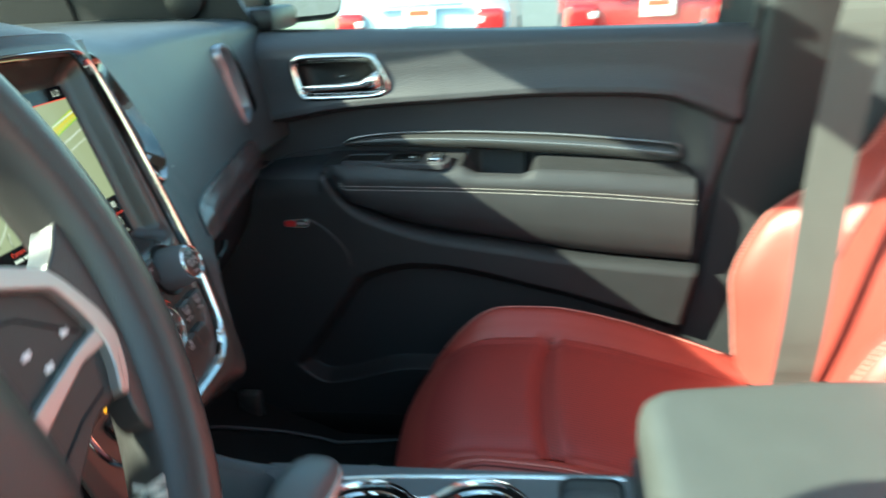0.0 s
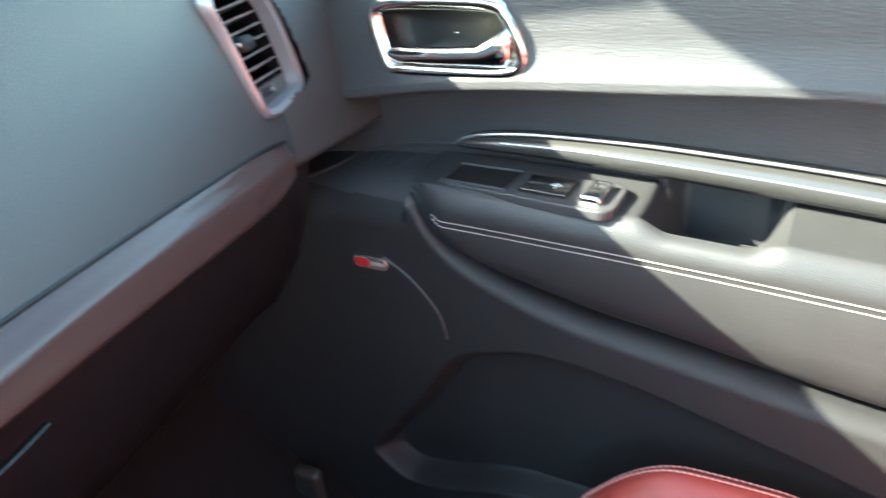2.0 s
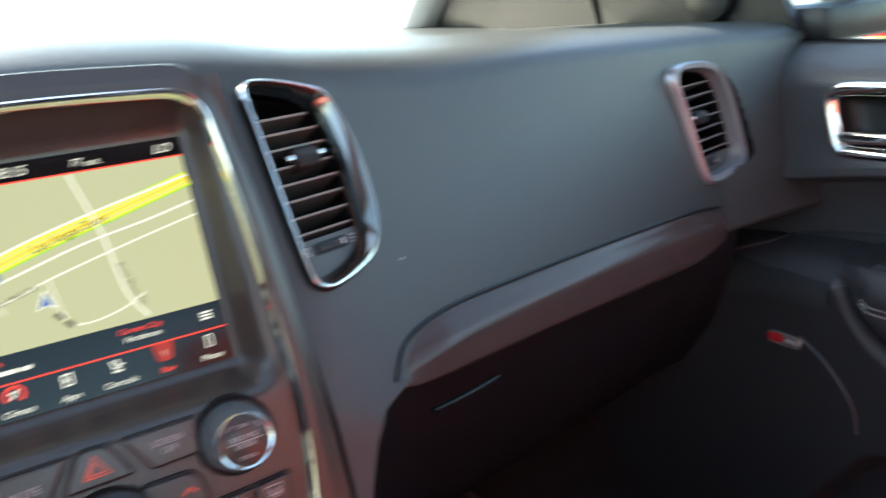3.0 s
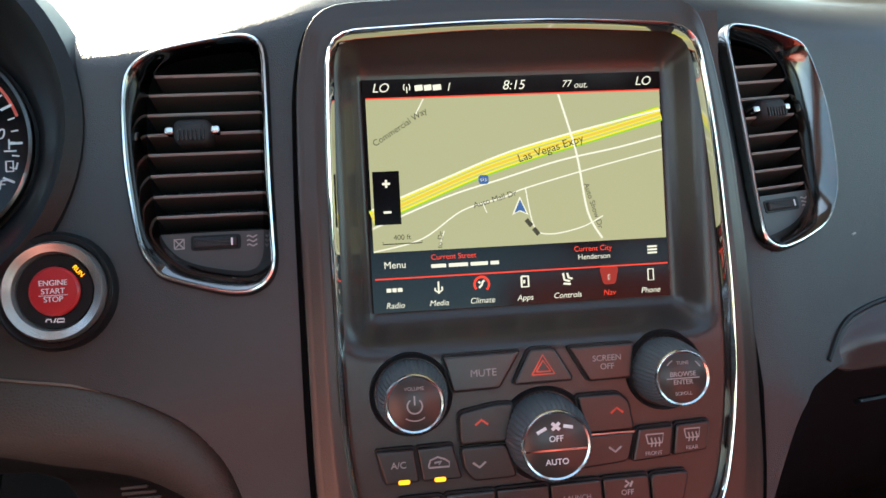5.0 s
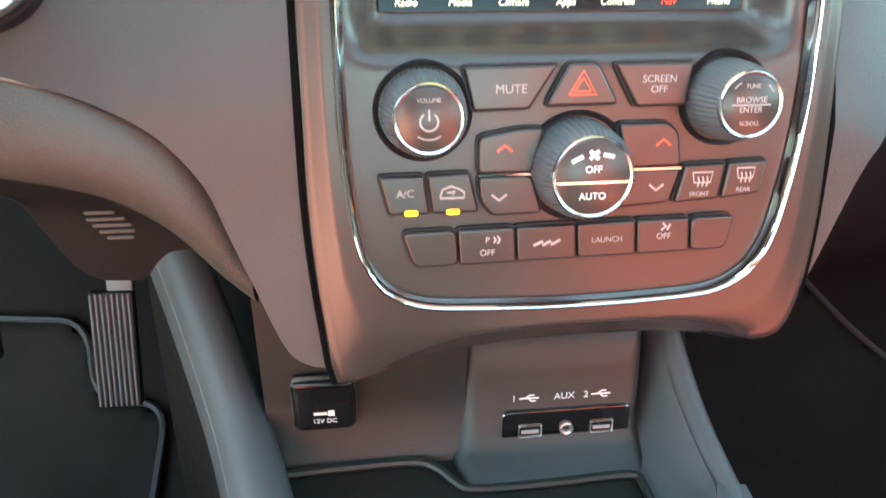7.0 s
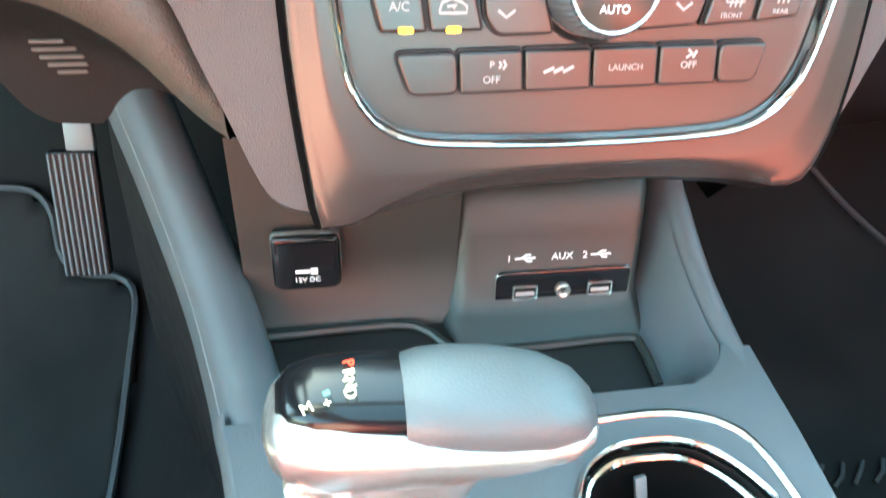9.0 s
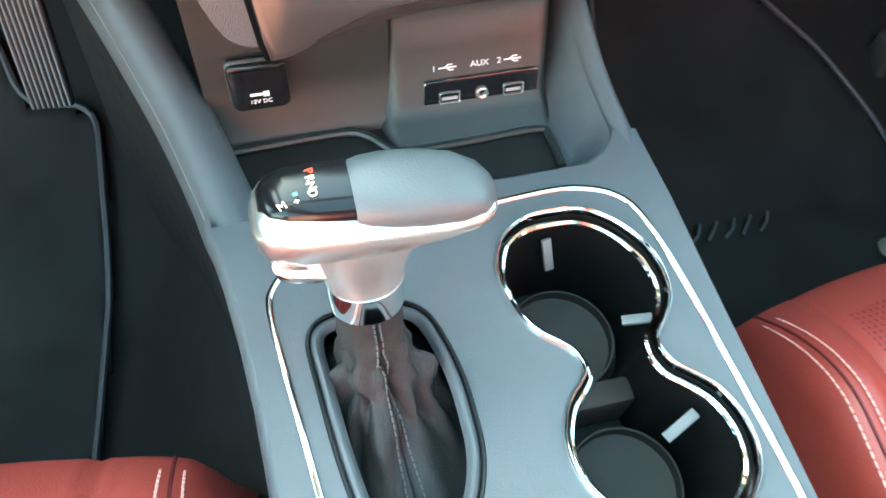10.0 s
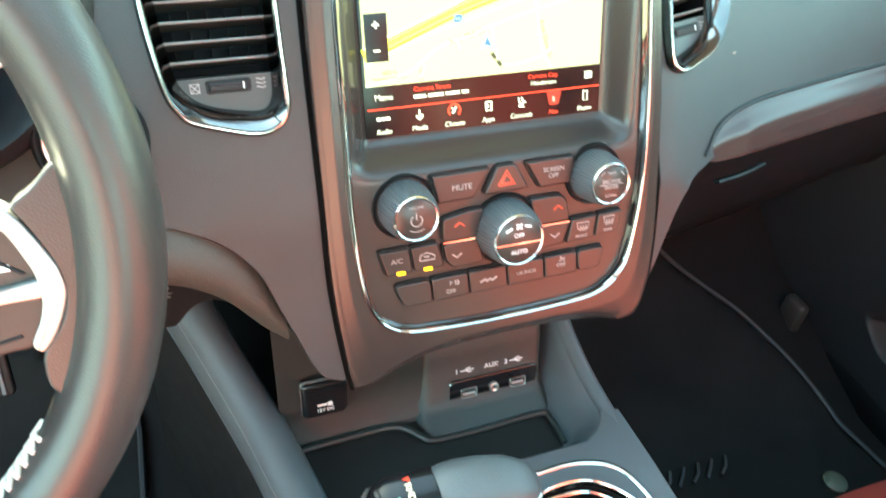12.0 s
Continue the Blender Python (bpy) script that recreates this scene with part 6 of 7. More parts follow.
DOOR_TRIM = node_mat("satin_grey_trim", (0.075, 0.075, 0.075), 0.26, metal=0.6, grain=0.1, size=2000, vary=0.05)
strip = part("trim_strip", silver(), DOOR_TRIM, door, "satin grey trim strip above the armrest", smooth=60)
# Thin bright tubes stand in for the highlight lines on the trim strip.
TRIM_GLINT = node_mat("trim_glint", (0.30, 0.30, 0.30), 0.25, metal=0.7, vary=0.04)
edge_up = smooth_line([(-0.046, 0.6645), (-0.056, 0.6705), (-0.080, 0.6762), (-0.136, 0.6808), (-0.235, 0.6812), (-0.340, 0.6768), (-0.420, 0.6718), (-0.510, 0.6630), (-0.590, 0.6533), (-0.607, 0.6440)], 8)
part("edge", tube([(0.7565, p.x, p.y) for p in edge_up], 0.0017, sides=8), TRIM_GLINT, strip, "painted highlight along the upper edge")
edge_mid = smooth_line([(-0.100, 0.6715), (-0.20, 0.6710), (-0.336, 0.6640), (-0.45, 0.6555), (-0.539, 0.6460), (-0.590, 0.6400)], 8)
part("edge", tube([(0.7488, p.x, p.y) for p in edge_mid], 0.0012, sides=8), TRIM_GLINT, strip, "painted highlight along the middle")
# window switches
MW = frame_m((0.710, -0.135, 0.6435), (0, -1, 0), (1, 0, 0.03))
pod = part("switch_panel", slab(round_corners([(-0.084, -0.014), (0.090, -0.033), (0.100, -0.024), (0.100, 0.020), (0.092, 0.030), (-0.080, 0.038)], 0.007), -0.006, 0.003, 0.002), DOOR, door, "black switch panel", m=MW)
# Flat black plate: the hollow's shade is put into its colour.
part("recess_floor", slab(round_corners([(-0.078, -0.011), (-0.008, -0.017), (-0.006, 0.028), (-0.076, 0.031)], 0.003), 0.0015, 0.0034), RECESS_SHADE, pod)
rim_o = round_corners([(-0.079, -0.012), (-0.007, -0.018), (-0.005, 0.029), (-0.077, 0.032)], 0.003)
part("recess_rim", frame_ring(rim_o, scaled(rim_o, 0.002), 0.002, 0.0056), DOOR, pod)
sw_o = round_corners([(0.004, -0.012), (0.052, -0.016), (0.053, 0.020), (0.005, 0.022)], 0.003)
part("switch_well", slab(scaled(sw_o, -0.0015), 0.0015, 0.0036), RECESS_SHADE, pod)
part("switch", slab(sw_o, 0.002, 0.0062, 0.0015), GLOSS, pod, "glossy window switch")
bars("mark", [[(0.032, 0.002), (0.037, 0.007), (0.042, 0.002)], [(0.032, 0.002), (0.042, 0.002)], [(0.037, 0.002), (0.037, -0.004)]], 0.0008, WHITE_INK, pod, pose(0, 0, 0.0064))
part("lock_switch", slab(round_corners([(0.066, -0.020), (0.086, -0.022), (0.088, 0.018), (0.068, 0.020)], 0.004), 0.002, 0.0105, 0.004), CHROME, pod, "chrome lock switch")
ledge = [(door_x(y, z) - 0.0008, y, z) for y, z in smooth_line([(0.130, 0.618), (0.110, 0.626), (0.082, 0.635), (0.045, 0.645), (0.0, 0.652), (-0.045, 0.656)], 8)]
part("ledge_edge", tube(ledge, 0.0022, sides=6), DOOR, door)
# release handle
hl_r = resample(hline, 120, (0, 0))
hl_i = resample(scaled(hline, 0.0135), 120, (0, 0))
rows = []
for t, w in ((-0.05, -0.004), (0.0, 0.003), (0.15, 0.0065), (0.45, 0.0068), (0.75, 0.004), (1.0, -0.004)):
    rows.append([(a.x * (1 - t) + b.x * t, a.y * (1 - t) + b.y * t, w) for a, b in zip(hl_r, hl_i)])
handle = part("release_handle", sheet(rows, closed=True), CHROME, door, "chrome-framed release handle in a dark bowl", m=MH, smooth=60)
bowl = bmesh.new()
rings = []
for s, w in ((1.0, -0.002), (0.97, -0.012), (0.90, -0.020), (0.70, -0.024), (0.30, -0.025), (0.02, -0.025)):
    rings.append([(p.x * s, p.y * s, w) for p in hl_i])
sheet(rings, closed=True, bm=bowl)
part("bowl", bowl, BLACK, handle, smooth=60)
secs = []
for u, hv, hw, v in ((-0.060, 0.0055, 0.004, -0.016), (-0.050, 0.0080, 0.006, -0.017), (0.00, 0.0085, 0.007, -0.016), (0.035, 0.0095, 0.008, -0.014), (0.050, 0.0140, 0.0085, -0.010), (0.062, 0.0170, 0.0075, -0.006), (0.0675, 0.010, 0.004, -0.006)):
    secs.append(((u, v, 0.002), (0, hv, 0), (0, 0, hw)))
part("lever", ring_loft(secs, 20, 2.4), CHROME, handle, "chrome pull lever", smooth=60)
# badge on the speaker panel
MG2 = frame_m((door_x(0.027, 0.547) - 0.0005, 0.027, 0.547), (0, -1, 0), (0, 0, 1))
badge = part("badge", slab(round_corners(box2(0.042, 0.015), 0.0074), -0.002, 0.002, 0.0008), SATIN, door, "small silver oval badge", m=MG2)
part("red_field", slab(round_corners(box2(0.018, 0.010, -0.010, 0), 0.0045), 0.0018, 0.0024), RED_BUTTON, badge)
bars("mark", [[(0.002, 0), (0.018, 0)]], 0.0022, DIM_INK, badge, pose(0, 0, 0.0020))
spk = [(door_x(y, z) - 0.0006, y, z) for y, z in smooth_line([(0.010, 0.556), (-0.022, 0.535), (-0.052, 0.50), (-0.060, 0.470)], 8)]
part("speaker_edge", tube(spk, 0.0016, sides=6), DOOR, door)
# door top, window and mirror sail
part("sill_cap", tube([(0.788, 0.36 - 0.1 * i, door_top(0.36 - 0.1 * i) - 0.008) for i in range(11)], 0.010, sides=10), BLACK, door)
part("lock_post", lathe([(0.007, 0), (0.007, 0.008), (0.004, 0.011), (0.004, 0.026), (0.0, 0.028)], 14), SATIN, door, m=pose(0.768, -0.632, 0.834))
wg = bmesh.new()
wg.faces.new([wg.verts.new(p) for p in ((0.795, 0.10, 0.84), (0.795, -0.70, 0.825), (0.69, -0.72, HEAD_Z), (0.70, -0.05, HEAD_Z - 0.02))])
dglass = part("glass", wg, GLASS, door, "clear door window", smooth=0)
thick(dglass, 0.004, 0.0)
dglass.visible_shadow = False
sail = bmesh.new()
sail.faces.new([sail.verts.new(p) for p in ((0.775, 0.42, 0.868), (0.775, 0.09, 0.866), (0.765, 0.13, 0.945), (0.752, 0.40, 1.04))])
sl = part("mirror_sail", sail, BLACK, door, smooth=0)
thick(sl, 0.012, 0.0)
part("tweeter", lathe([(0.034, 0.0), (0.033, 0.008), (0.024, 0.012), (0.0, 0.013)], 32), BLACK, door, m=frame_m((0.762, 0.20, 0.912), (0, -1, 0), (0, 0, 1)))

# driver's door, standing open
driver_door = thing("driver_door", "black driver door standing open", "door")
driver_door.matrix_world = pose(-0.80, 0.36, 0, 0, 0, -33) @ pose(0.765, -0.36, 0)
rows = []
for j in range(30):
    z = 0.86 - 0.70 * j / 29
    rows.append([(-0.745 - 0.02 * math.sin(8 * z), 0.36 - 1.2 * i / 20, z) for i in range(21)])
thick(part("panel", sheet(rows), DOOR, driver_door, smooth=60), 0.05)
for sx, nm in ((1, "rear_right_side"), (-1, "rear_left_side")):
    side = thing("rear_side_panel", "black rear side panel of the cabin", "panel")
    part("lower_panel", block(min(sx * 0.74, sx * 0.80), max(sx * 0.74, sx * 0.80), -1.9, -0.84 if sx < 0 else -0.72, 0.12, 0.85, 0.01), DOOR, side)

# ---- B-pillar and belt ----
bp = []
for z, y0, y1, x in ((0.14, -0.585, -0.78, 0.700), (0.30, -0.602, -0.78, 0.708), (0.345, -0.610, -0.78, 0.714), (0.43, -0.640, -0.79, 0.722), (0.57, -0.656, -0.80, 0.730), (0.66, -0.679, -0.81, 0.730), (0.75, -0.701, -0.82, 0.726), (0.84, -0.714, -0.83, 0.722), (1.05, -0.735, -0.85, 0.69), (HEAD_Z, -0.74, -0.87, 0.62)):
    bp.append([(x + 0.075, y0 + 0.06, z), (x + 0.045, y0 + 0.012, z), (x + 0.006, y0 + 0.002, z), (x, y0 - 0.010, z), (x, y1 + 0.01, z), (x + 0.06, y1, z)])
pillar = tagged(finish("pillar_middle", sheet(bp), DOOR_DIM, smooth=50), "black plastic pillar between the doors", "pillar", kind="structure")
thick(pillar, 0.006)
seal = tube(smooth_line([(0.742, -0.600, 0.30), (0.742, -0.630, 0.44), (0.746, -0.655, 0.60), (0.750, -0.694, 0.78), (0.742, -0.712, 0.90)], 6), 0.009, sides=8)
tagged(finish("trim_seal", seal, RUBBER), "black rubber door seal", "seal", kind="structure")
belt = thing("seat_belt", "dark grey woven seat belt hanging by the seat", "seat belt")
bl = smooth_line([(0.58, -0.800, 1.06), (0.44, -0.748, 0.92), (0.42, -0.727, 0.80), (0.42, -0.717, 0.65), (0.42, -0.712, 0.50), (0.44, -0.709, 0.38), (0.48, -0.709, 0.30)], 8)
part("webbing", sheet([[(p.x, p.y + 0.0265, p.z), (p.x, p.y, p.z), (p.x, p.y - 0.0265, p.z)] for p in bl]), WEB, belt, smooth=0)
thick(belt.children[0], 0.0014)
part("guide", block(0.56, 0.68, -0.84, -0.77, 1.04, 1.09, 0.012), BLACK, belt)


# ---- seats ----
PERF = node_mat("perforated_red_leather", (0.29, 0.037, 0.032), 0.48, vary=0.10, spots=14)
nt = PERF.node_tree
bs = nt.nodes["Principled BSDF"]
tc = nt.nodes.new("ShaderNodeTexCoord")
mp = nt.nodes.new("ShaderNodeMapping")
mp.inputs["Scale"].default_value = (180, 180, 0.001)
vo = nt.nodes.new("ShaderNodeTexVoronoi")
vo.inputs["Scale"].default_value = 1.0
vo.inputs["Randomness"].default_value = 0.0
mr = nt.nodes.new("ShaderNodeMapRange")
mr.inputs["From Min"].default_value, mr.inputs["From Max"].default_value = 0.15, 0.23
mx = nt.nodes.new("ShaderNodeMix")
mx.data_type = "RGBA"
mx.inputs["A"].default_value = (0.07, 0.007, 0.006, 1)
old = bs.inputs["Base Color"].links[0].from_socket
nt.links.new(tc.outputs["Object"], mp.inputs["Vector"])
nt.links.new(mp.outputs["Vector"], vo.inputs["Vector"])
nt.links.new(vo.outputs["Distance"], mr.inputs["Value"])
nt.links.new(mr.outputs["Result"], mx.inputs["Factor"])
nt.links.new(old, mx.inputs["B"])
nt.links.new(mx.outputs["Result"], bs.inputs["Base Color"])


def seat(cx, y_front, dz, label):
    ob = thing("front_seat", label, "car seat", "front seats")
    half = 0.245

    def top(u, v):
        """Height of the cushion; u across from -1 to 1, v from the front edge (0) to the back (1)."""
        a = abs(u)
        z = 0.377 - 0.075 * (max(0, v - 0.38) / 0.62) ** 1.4
        z += (0.038 if u > 0 and dz == 0 else 0.030) * lerp_table(a, [(0.60, 0.0), (0.72, 0.35), (0.85, 1.0), (0.94, 0.85), (1.0, 0.0)]) * lerp_table(v, [(0.0, 0.2), (0.22, 1.0), (0.5, 0.8), (1.0, 0.2)])
        z += 0.006 * (1 - a * a) * math.sin(math.pi * min(1, v * 1.4))
        z -= 0.007 * max(0, 1 - abs(a - 0.685) / 0.03)
        front = max(0, 1 - v / 0.24)
        z -= 0.058 * front ** 2.3
        z -= 0.045 * max(0, (a - 0.92) / 0.08) ** 2
        z -= 0.016 * max(0, 1 - abs(v - 0.40) / 0.05) ** 2 * (1 if a < 0.66 else 0)
        return z + dz

    def place(u, v, lift=0.0):
        round_front = 0.035 * u * u
        y = y_front - round_front - v * 0.50
        return (cx + u * half * (1 - 0.10 * (1 - v) ** 2), y, top(u, v) + lift)

    nu, nv = 64, 60
    rows = []
    for j in range(nv + 1):
        v = (j / nv) ** 1.25
        rows.append([place(-1 + 2 * i / nu, v) for i in range(nu + 1)])
    skirt = []
    for (x, y, z) in rows[0]:
        skirt.append((x, y + 0.006, z - 0.03))
    low = [(x, y - 0.02, z - 0.14) for x, y, z in rows[0]]
    rows = [low, skirt] + rows
    for r in rows:
        a, b = r[0], r[-1]
        r.insert(0, (a[0] - 0.012, a[1], a[2] - 0.035))
        r.insert(0, (a[0] + 0.0, a[1], 0.20))
        r.append((b[0] + 0.012, b[1], b[2] - 0.035))
        r.append((b[0] - 0.0, b[1], 0.20))
    cushion = part("cushion", sheet(rows), LEATHER, ob, "red leather cushion with raised bolsters", smooth=70)
    ins = []
    for j in range(61):
        v = 0.07 + 0.89 * j / 60
        ins.append([place(-0.665 + 1.33 * i / 60, v, 0.0034 * min(1, 8 * min(i, 60 - i, j) / 60) - 0.0003) for i in range(61)])
    part("insert", sheet(ins), PERF, ob, "perforated red leather insert", smooth=70)
    for su in (-1, 1):
        for uu in (0.865, 0.925):
            stitches("stitching", [place(su * (uu + 0.03 * k / 60), 0.02 + 0.9 * k / 60, 0.0012) for k in range(61)], RED_THREAD, cushion, 0.0062, 0.0046, 0.0009)
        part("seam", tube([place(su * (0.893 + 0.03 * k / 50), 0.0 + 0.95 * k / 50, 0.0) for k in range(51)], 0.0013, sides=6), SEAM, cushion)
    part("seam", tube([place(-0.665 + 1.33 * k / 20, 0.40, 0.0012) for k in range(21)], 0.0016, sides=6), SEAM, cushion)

    def back(u, s):
        """Front of the backrest; s from the cushion up."""
        a = abs(u)
        z = 0.30 + 0.72 * s
        y = y_front - 0.543 - 0.20 * s - 0.06 * s * s
        w = half * (1.02 - 0.25 * max(0, s - 0.55) ** 1.2)
        side = lerp_table(a, [(0.45, 0.0), (0.62, 0.35), (0.80, 1.0), (0.93, 0.9), (1.0, 0.45)])
        y += side * lerp_table(s, [(0.0, 0.035), (0.12, 0.070), (0.26, 0.105), (0.36, 0.095), (0.44, 0.040), (0.52, -0.010), (0.7, -0.02), (1.0, 0.0)])
        y -= 0.10 * max(0, (a - 0.92) / 0.08) ** 2
        y -= 0.12 * max(0, (s - 0.93) / 0.07) ** 2
        y -= 0.010 * max(0, 1 - abs(a - 0.50) / 0.03)
        y -= 0.008 * max(0, 1 - abs(s - 0.36 - 0.35 * a) / 0.02) * (1 if a < 0.5 else 0)
        return (cx + u * w, y, z + dz)

    rows = []
    for j in range(51):
        s = j / 50
        r = [back(-1 + 2 * i / 48, s) for i in range(49)]
        a, b = r[0], r[-1]
        rows.append([(a[0] + 0.02, a[1] - 0.14, a[2])] + r + [(b[0] - 0.02, b[1] - 0.14, b[2])])
    t = rows[-1]
    rows.append([(p[0], p[1] - 0.12, p[2] - 0.02) for p in t])
    br = part("backrest", sheet(rows), LEATHER, ob, "red leather backrest with side bolsters", smooth=70)
    for su in (-1, 1):
        stitches("stitching", [tuple(Vector(back(su * 0.86, 0.03 + 0.80 * k / 60)) + Vector((0, 0.0012, 0))) for k in range(61)], RED_THREAD, br, 0.0065, 0.0048, 0.0009)
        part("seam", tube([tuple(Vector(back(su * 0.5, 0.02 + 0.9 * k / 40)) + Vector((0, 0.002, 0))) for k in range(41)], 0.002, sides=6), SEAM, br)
    part("head_restraint", slab(round_corners(box2(0.25, 0.17), 0.05), 0, 0.09, 0.03), LEATHER, ob, m=frame_m((cx, y_front - 0.80, 1.16 + dz), (1, 0, 0), (0, -0.2, 1)))
    for sx in (-0.06, 0.06):
        part("post", tube([(cx + sx, y_front - 0.78, 0.98 + dz), (cx + sx, y_front - 0.795, 1.12 + dz)], 0.007), CHROME, ob)
    part("base", block(cx - 0.20, cx + 0.20, y_front - 0.50, y_front - 0.05, 0.14, 0.27 + dz, 0.02), BLACK, ob, "black seat base")
    part("side_cover", block(cx - 0.265, cx - 0.235, y_front - 0.50, y_front - 0.10, 0.16, 0.31 + dz, 0.012), BLACK, ob)
    part("side_cover", block(cx + 0.235, cx + 0.265, y_front - 0.50, y_front - 0.10, 0.16, 0.31 + dz, 0.012), BLACK, ob)
    return ob


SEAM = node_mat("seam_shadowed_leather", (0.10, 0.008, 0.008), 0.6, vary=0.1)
seat(0.435, -0.183, 0.0, "red leather passenger seat with perforated insert")
seat(-0.410, -0.225, 0.085, "red leather driver seat with pale stitching")

# ---- steering wheel ----
wheel = thing("steering_wheel", "black leather steering wheel with silver spoke trim", "steering wheel")
WM = frame_m((-0.398, -0.205, 0.837), (1, 0, 0), (0, 0.375, 0.927))
RW = 0.168
rows = []
for k in range(96):
    a = 2 * math.pi * k / 96
    fl = 1.0 - 0.06 * max(0, -math.sin(a)) ** 8
    rw, rd = 0.0165, 0.0185
    rows.append([((RW * fl + rw * math.cos(b)) * math.cos(a), (RW * fl + rw * math.cos(b)) * math.sin(a), rd * math.sin(b)) for b in [2 * math.pi * j / 14 for j in range(14)]])
WHEEL_HIDE = node_mat("wheel_leather", (0.034, 0.031, 0.030), 0.34, grain=0.18, size=700, kind="leather", vary=0.10)
rim = part("rim", sheet(rows, closed=True, wrap=True), WHEEL_HIDE, wheel, "black leather rim", m=WM, smooth=70)
WHEEL_THREAD = node_mat("wheel_lacing", (0.62, 0.58, 0.52), 0.6, vary=0.1)


def lacing(a0, a1):
    """Crossed lacing along the inner edge of the rim."""
    bm = bmesh.new()
    n = int(abs(a1 - a0) / 2.1)

    def knot(k, up):
        a = radians(a0 + (a1 - a0) * k / n)
        b = math.pi - 0.42 if up else math.pi + 0.34
        r = RW + 0.0172 * math.cos(b)
        return (r * math.cos(a), r * math.sin(a), 0.0192 * math.sin(b) + 0.0004)

    for k in range(n):
        mid = radians(a0 + (a1 - a0) * (k + 0.5) / n)
        over = ((RW - 0.0178) * math.cos(mid), (RW - 0.0178) * math.sin(mid), 0.0010)
        tube([knot(k, True), over, knot(k + 1, False)], 0.00115, sides=6, bm=bm)
        tube([knot(k, False), over, knot(k + 1, True)], 0.00115, sides=6, bm=bm)
    return part("lacing", bm, WHEEL_THREAD, rim, "pale crossed lacing")


lacing(-64, -34)
lacing(20, 46)
lacing(116, 160)
lacing(200, 244)
SPOKE = node_mat("spoke_plastic", (0.022, 0.021, 0.020), 0.42, grain=0.2, size=1500, vary=0.08)
SPOKE_TRIM = node_mat("spoke_silver", (0.40, 0.385, 0.365), 0.34, metal=0.7, vary=0.04)
part("hub", slab(round_corners([(-0.085, -0.06), (-0.055, -0.085), (0.055, -0.085), (0.085, -0.06), (0.080, 0.035), (0.05, 0.055), (-0.05, 0.055), (-0.080, 0.035)], 0.02), -0.03, 0.028, 0.016, dome=0.004), WHEEL_HIDE, wheel, "padded black hub", m=WM)
for sx in (1, -1):
    def side(pts):
        """An outline of the right-hand spoke, mirrored for the other one."""
        return pts if sx > 0 else [(-x, y) for x, y in pts[::-1]]

    pad_o = side([(0.070, -0.020), (0.075, -0.075), (0.1195, -0.0500), (0.1335, -0.0500), (0.1430, -0.038), (0.1455, -0.022), (0.1330, 0.003), (0.085, 0.014)])
    sp = part("spoke", slab(round_corners(pad_o, 0.006), -0.012, 0.0045, 0.0015), SPOKE, wheel, "black spoke with buttons", m=WM)
    rest = side([(0.1345, 0.0050), (0.1430, 0.0100), (0.1500, 0.0175), (0.1580, 0.0220), (0.1650, 0.0180), (0.1690, 0.0000), (0.1650, -0.0450), (0.1560, -0.0700), (0.1440, -0.0760), (0.1340, -0.0652), (0.1336, -0.0584), (0.1345, -0.0505), (0.1405, -0.0440), (0.1447, -0.0370), (0.1470, -0.0282), (0.1460, -0.0190), (0.1421, -0.0090), (0.1380, -0.0002)])
    part("thumb_rest", slab(round_corners(rest, 0.004, 3), -0.004, 0.0080, 0.0012), WHEEL_HIDE, wheel, "leather thumb rest", m=WM)
    band = side([(0.070, 0.012), (0.103, 0.010), (0.1311, -0.0021), (0.1345, -0.0092), (0.1384, -0.0203), (0.1388, -0.0310), (0.1365, -0.0385), (0.1314, -0.0472), (0.1350, -0.0510), (0.1405, -0.0449), (0.1447, -0.0370), (0.1477, -0.0282), (0.1465, -0.0188), (0.1421, -0.0090), (0.1377, -0.0002), (0.1329, 0.0062), (0.105, 0.019), (0.070, 0.021)])
    part("silver_trim", slab(round_corners(band, 0.003, 3), 0.0, 0.0090, 0.0010), SPOKE_TRIM, sp, "satin silver spoke trim")
    bar = side([(0.048, -0.060), (0.085, -0.0435), (0.1249, -0.0300), (0.1405, -0.0300), (0.1405, -0.0225), (0.126, -0.0245), (0.085, -0.0345), (0.048, -0.048)])
    part("silver_trim", slab(round_corners(bar, 0.003, 3), 0.0, 0.0082, 0.0010), SPOKE_TRIM, sp, "satin silver spoke trim")
    for line in ([(0.078, 0.004), (0.112, -0.004), (0.1345, -0.0205)], [(0.078, -0.060), (0.112, -0.047), (0.1290, -0.0440)]):
        part("button_edge", tube([(sx * x, y, 0.0046) for x, y in line], 0.0007, sides=6), BLACK, sp)
    for bx, by in ((0.1283, -0.0175), (0.1073, -0.0165), (0.1130, -0.0245)):
        bars("mark", [[(sx * bx - 0.0022, by), (sx * bx + 0.0022, by)]], 0.0013, WHITE_INK, sp, pose(0, 0, 0.0047))
part("lower_spoke", slab(round_corners([(-0.035, -0.158), (0.035, -0.158), (0.045, -0.075), (-0.045, -0.075)], 0.008), -0.012, 0.004, 0.004), GLOSS, wheel, m=WM)
part("column", lathe([(0.05, -0.02), (0.055, -0.06), (0.05, -0.20), (0.045, -0.24)], 24), BLACK, wheel, m=WM)

# ---- pedals ----
PEDAL = node_mat("pedal_metal", (0.13, 0.14, 0.15), 0.5, metal=0.1, vary=0.08)
accel = thing("accelerator_pedal", "ribbed metal accelerator pedal with rubber grooves", "pedal")
MA = frame_m((-0.309, 0.136, 0.392), (0.95, 0.0, -0.03), (0.40, 0.36, 0.93))
part("plate", slab(round_corners(box2(0.037, 0.106), 0.004), -0.006, 0.002, 0.002), BLACK, accel, m=MA)
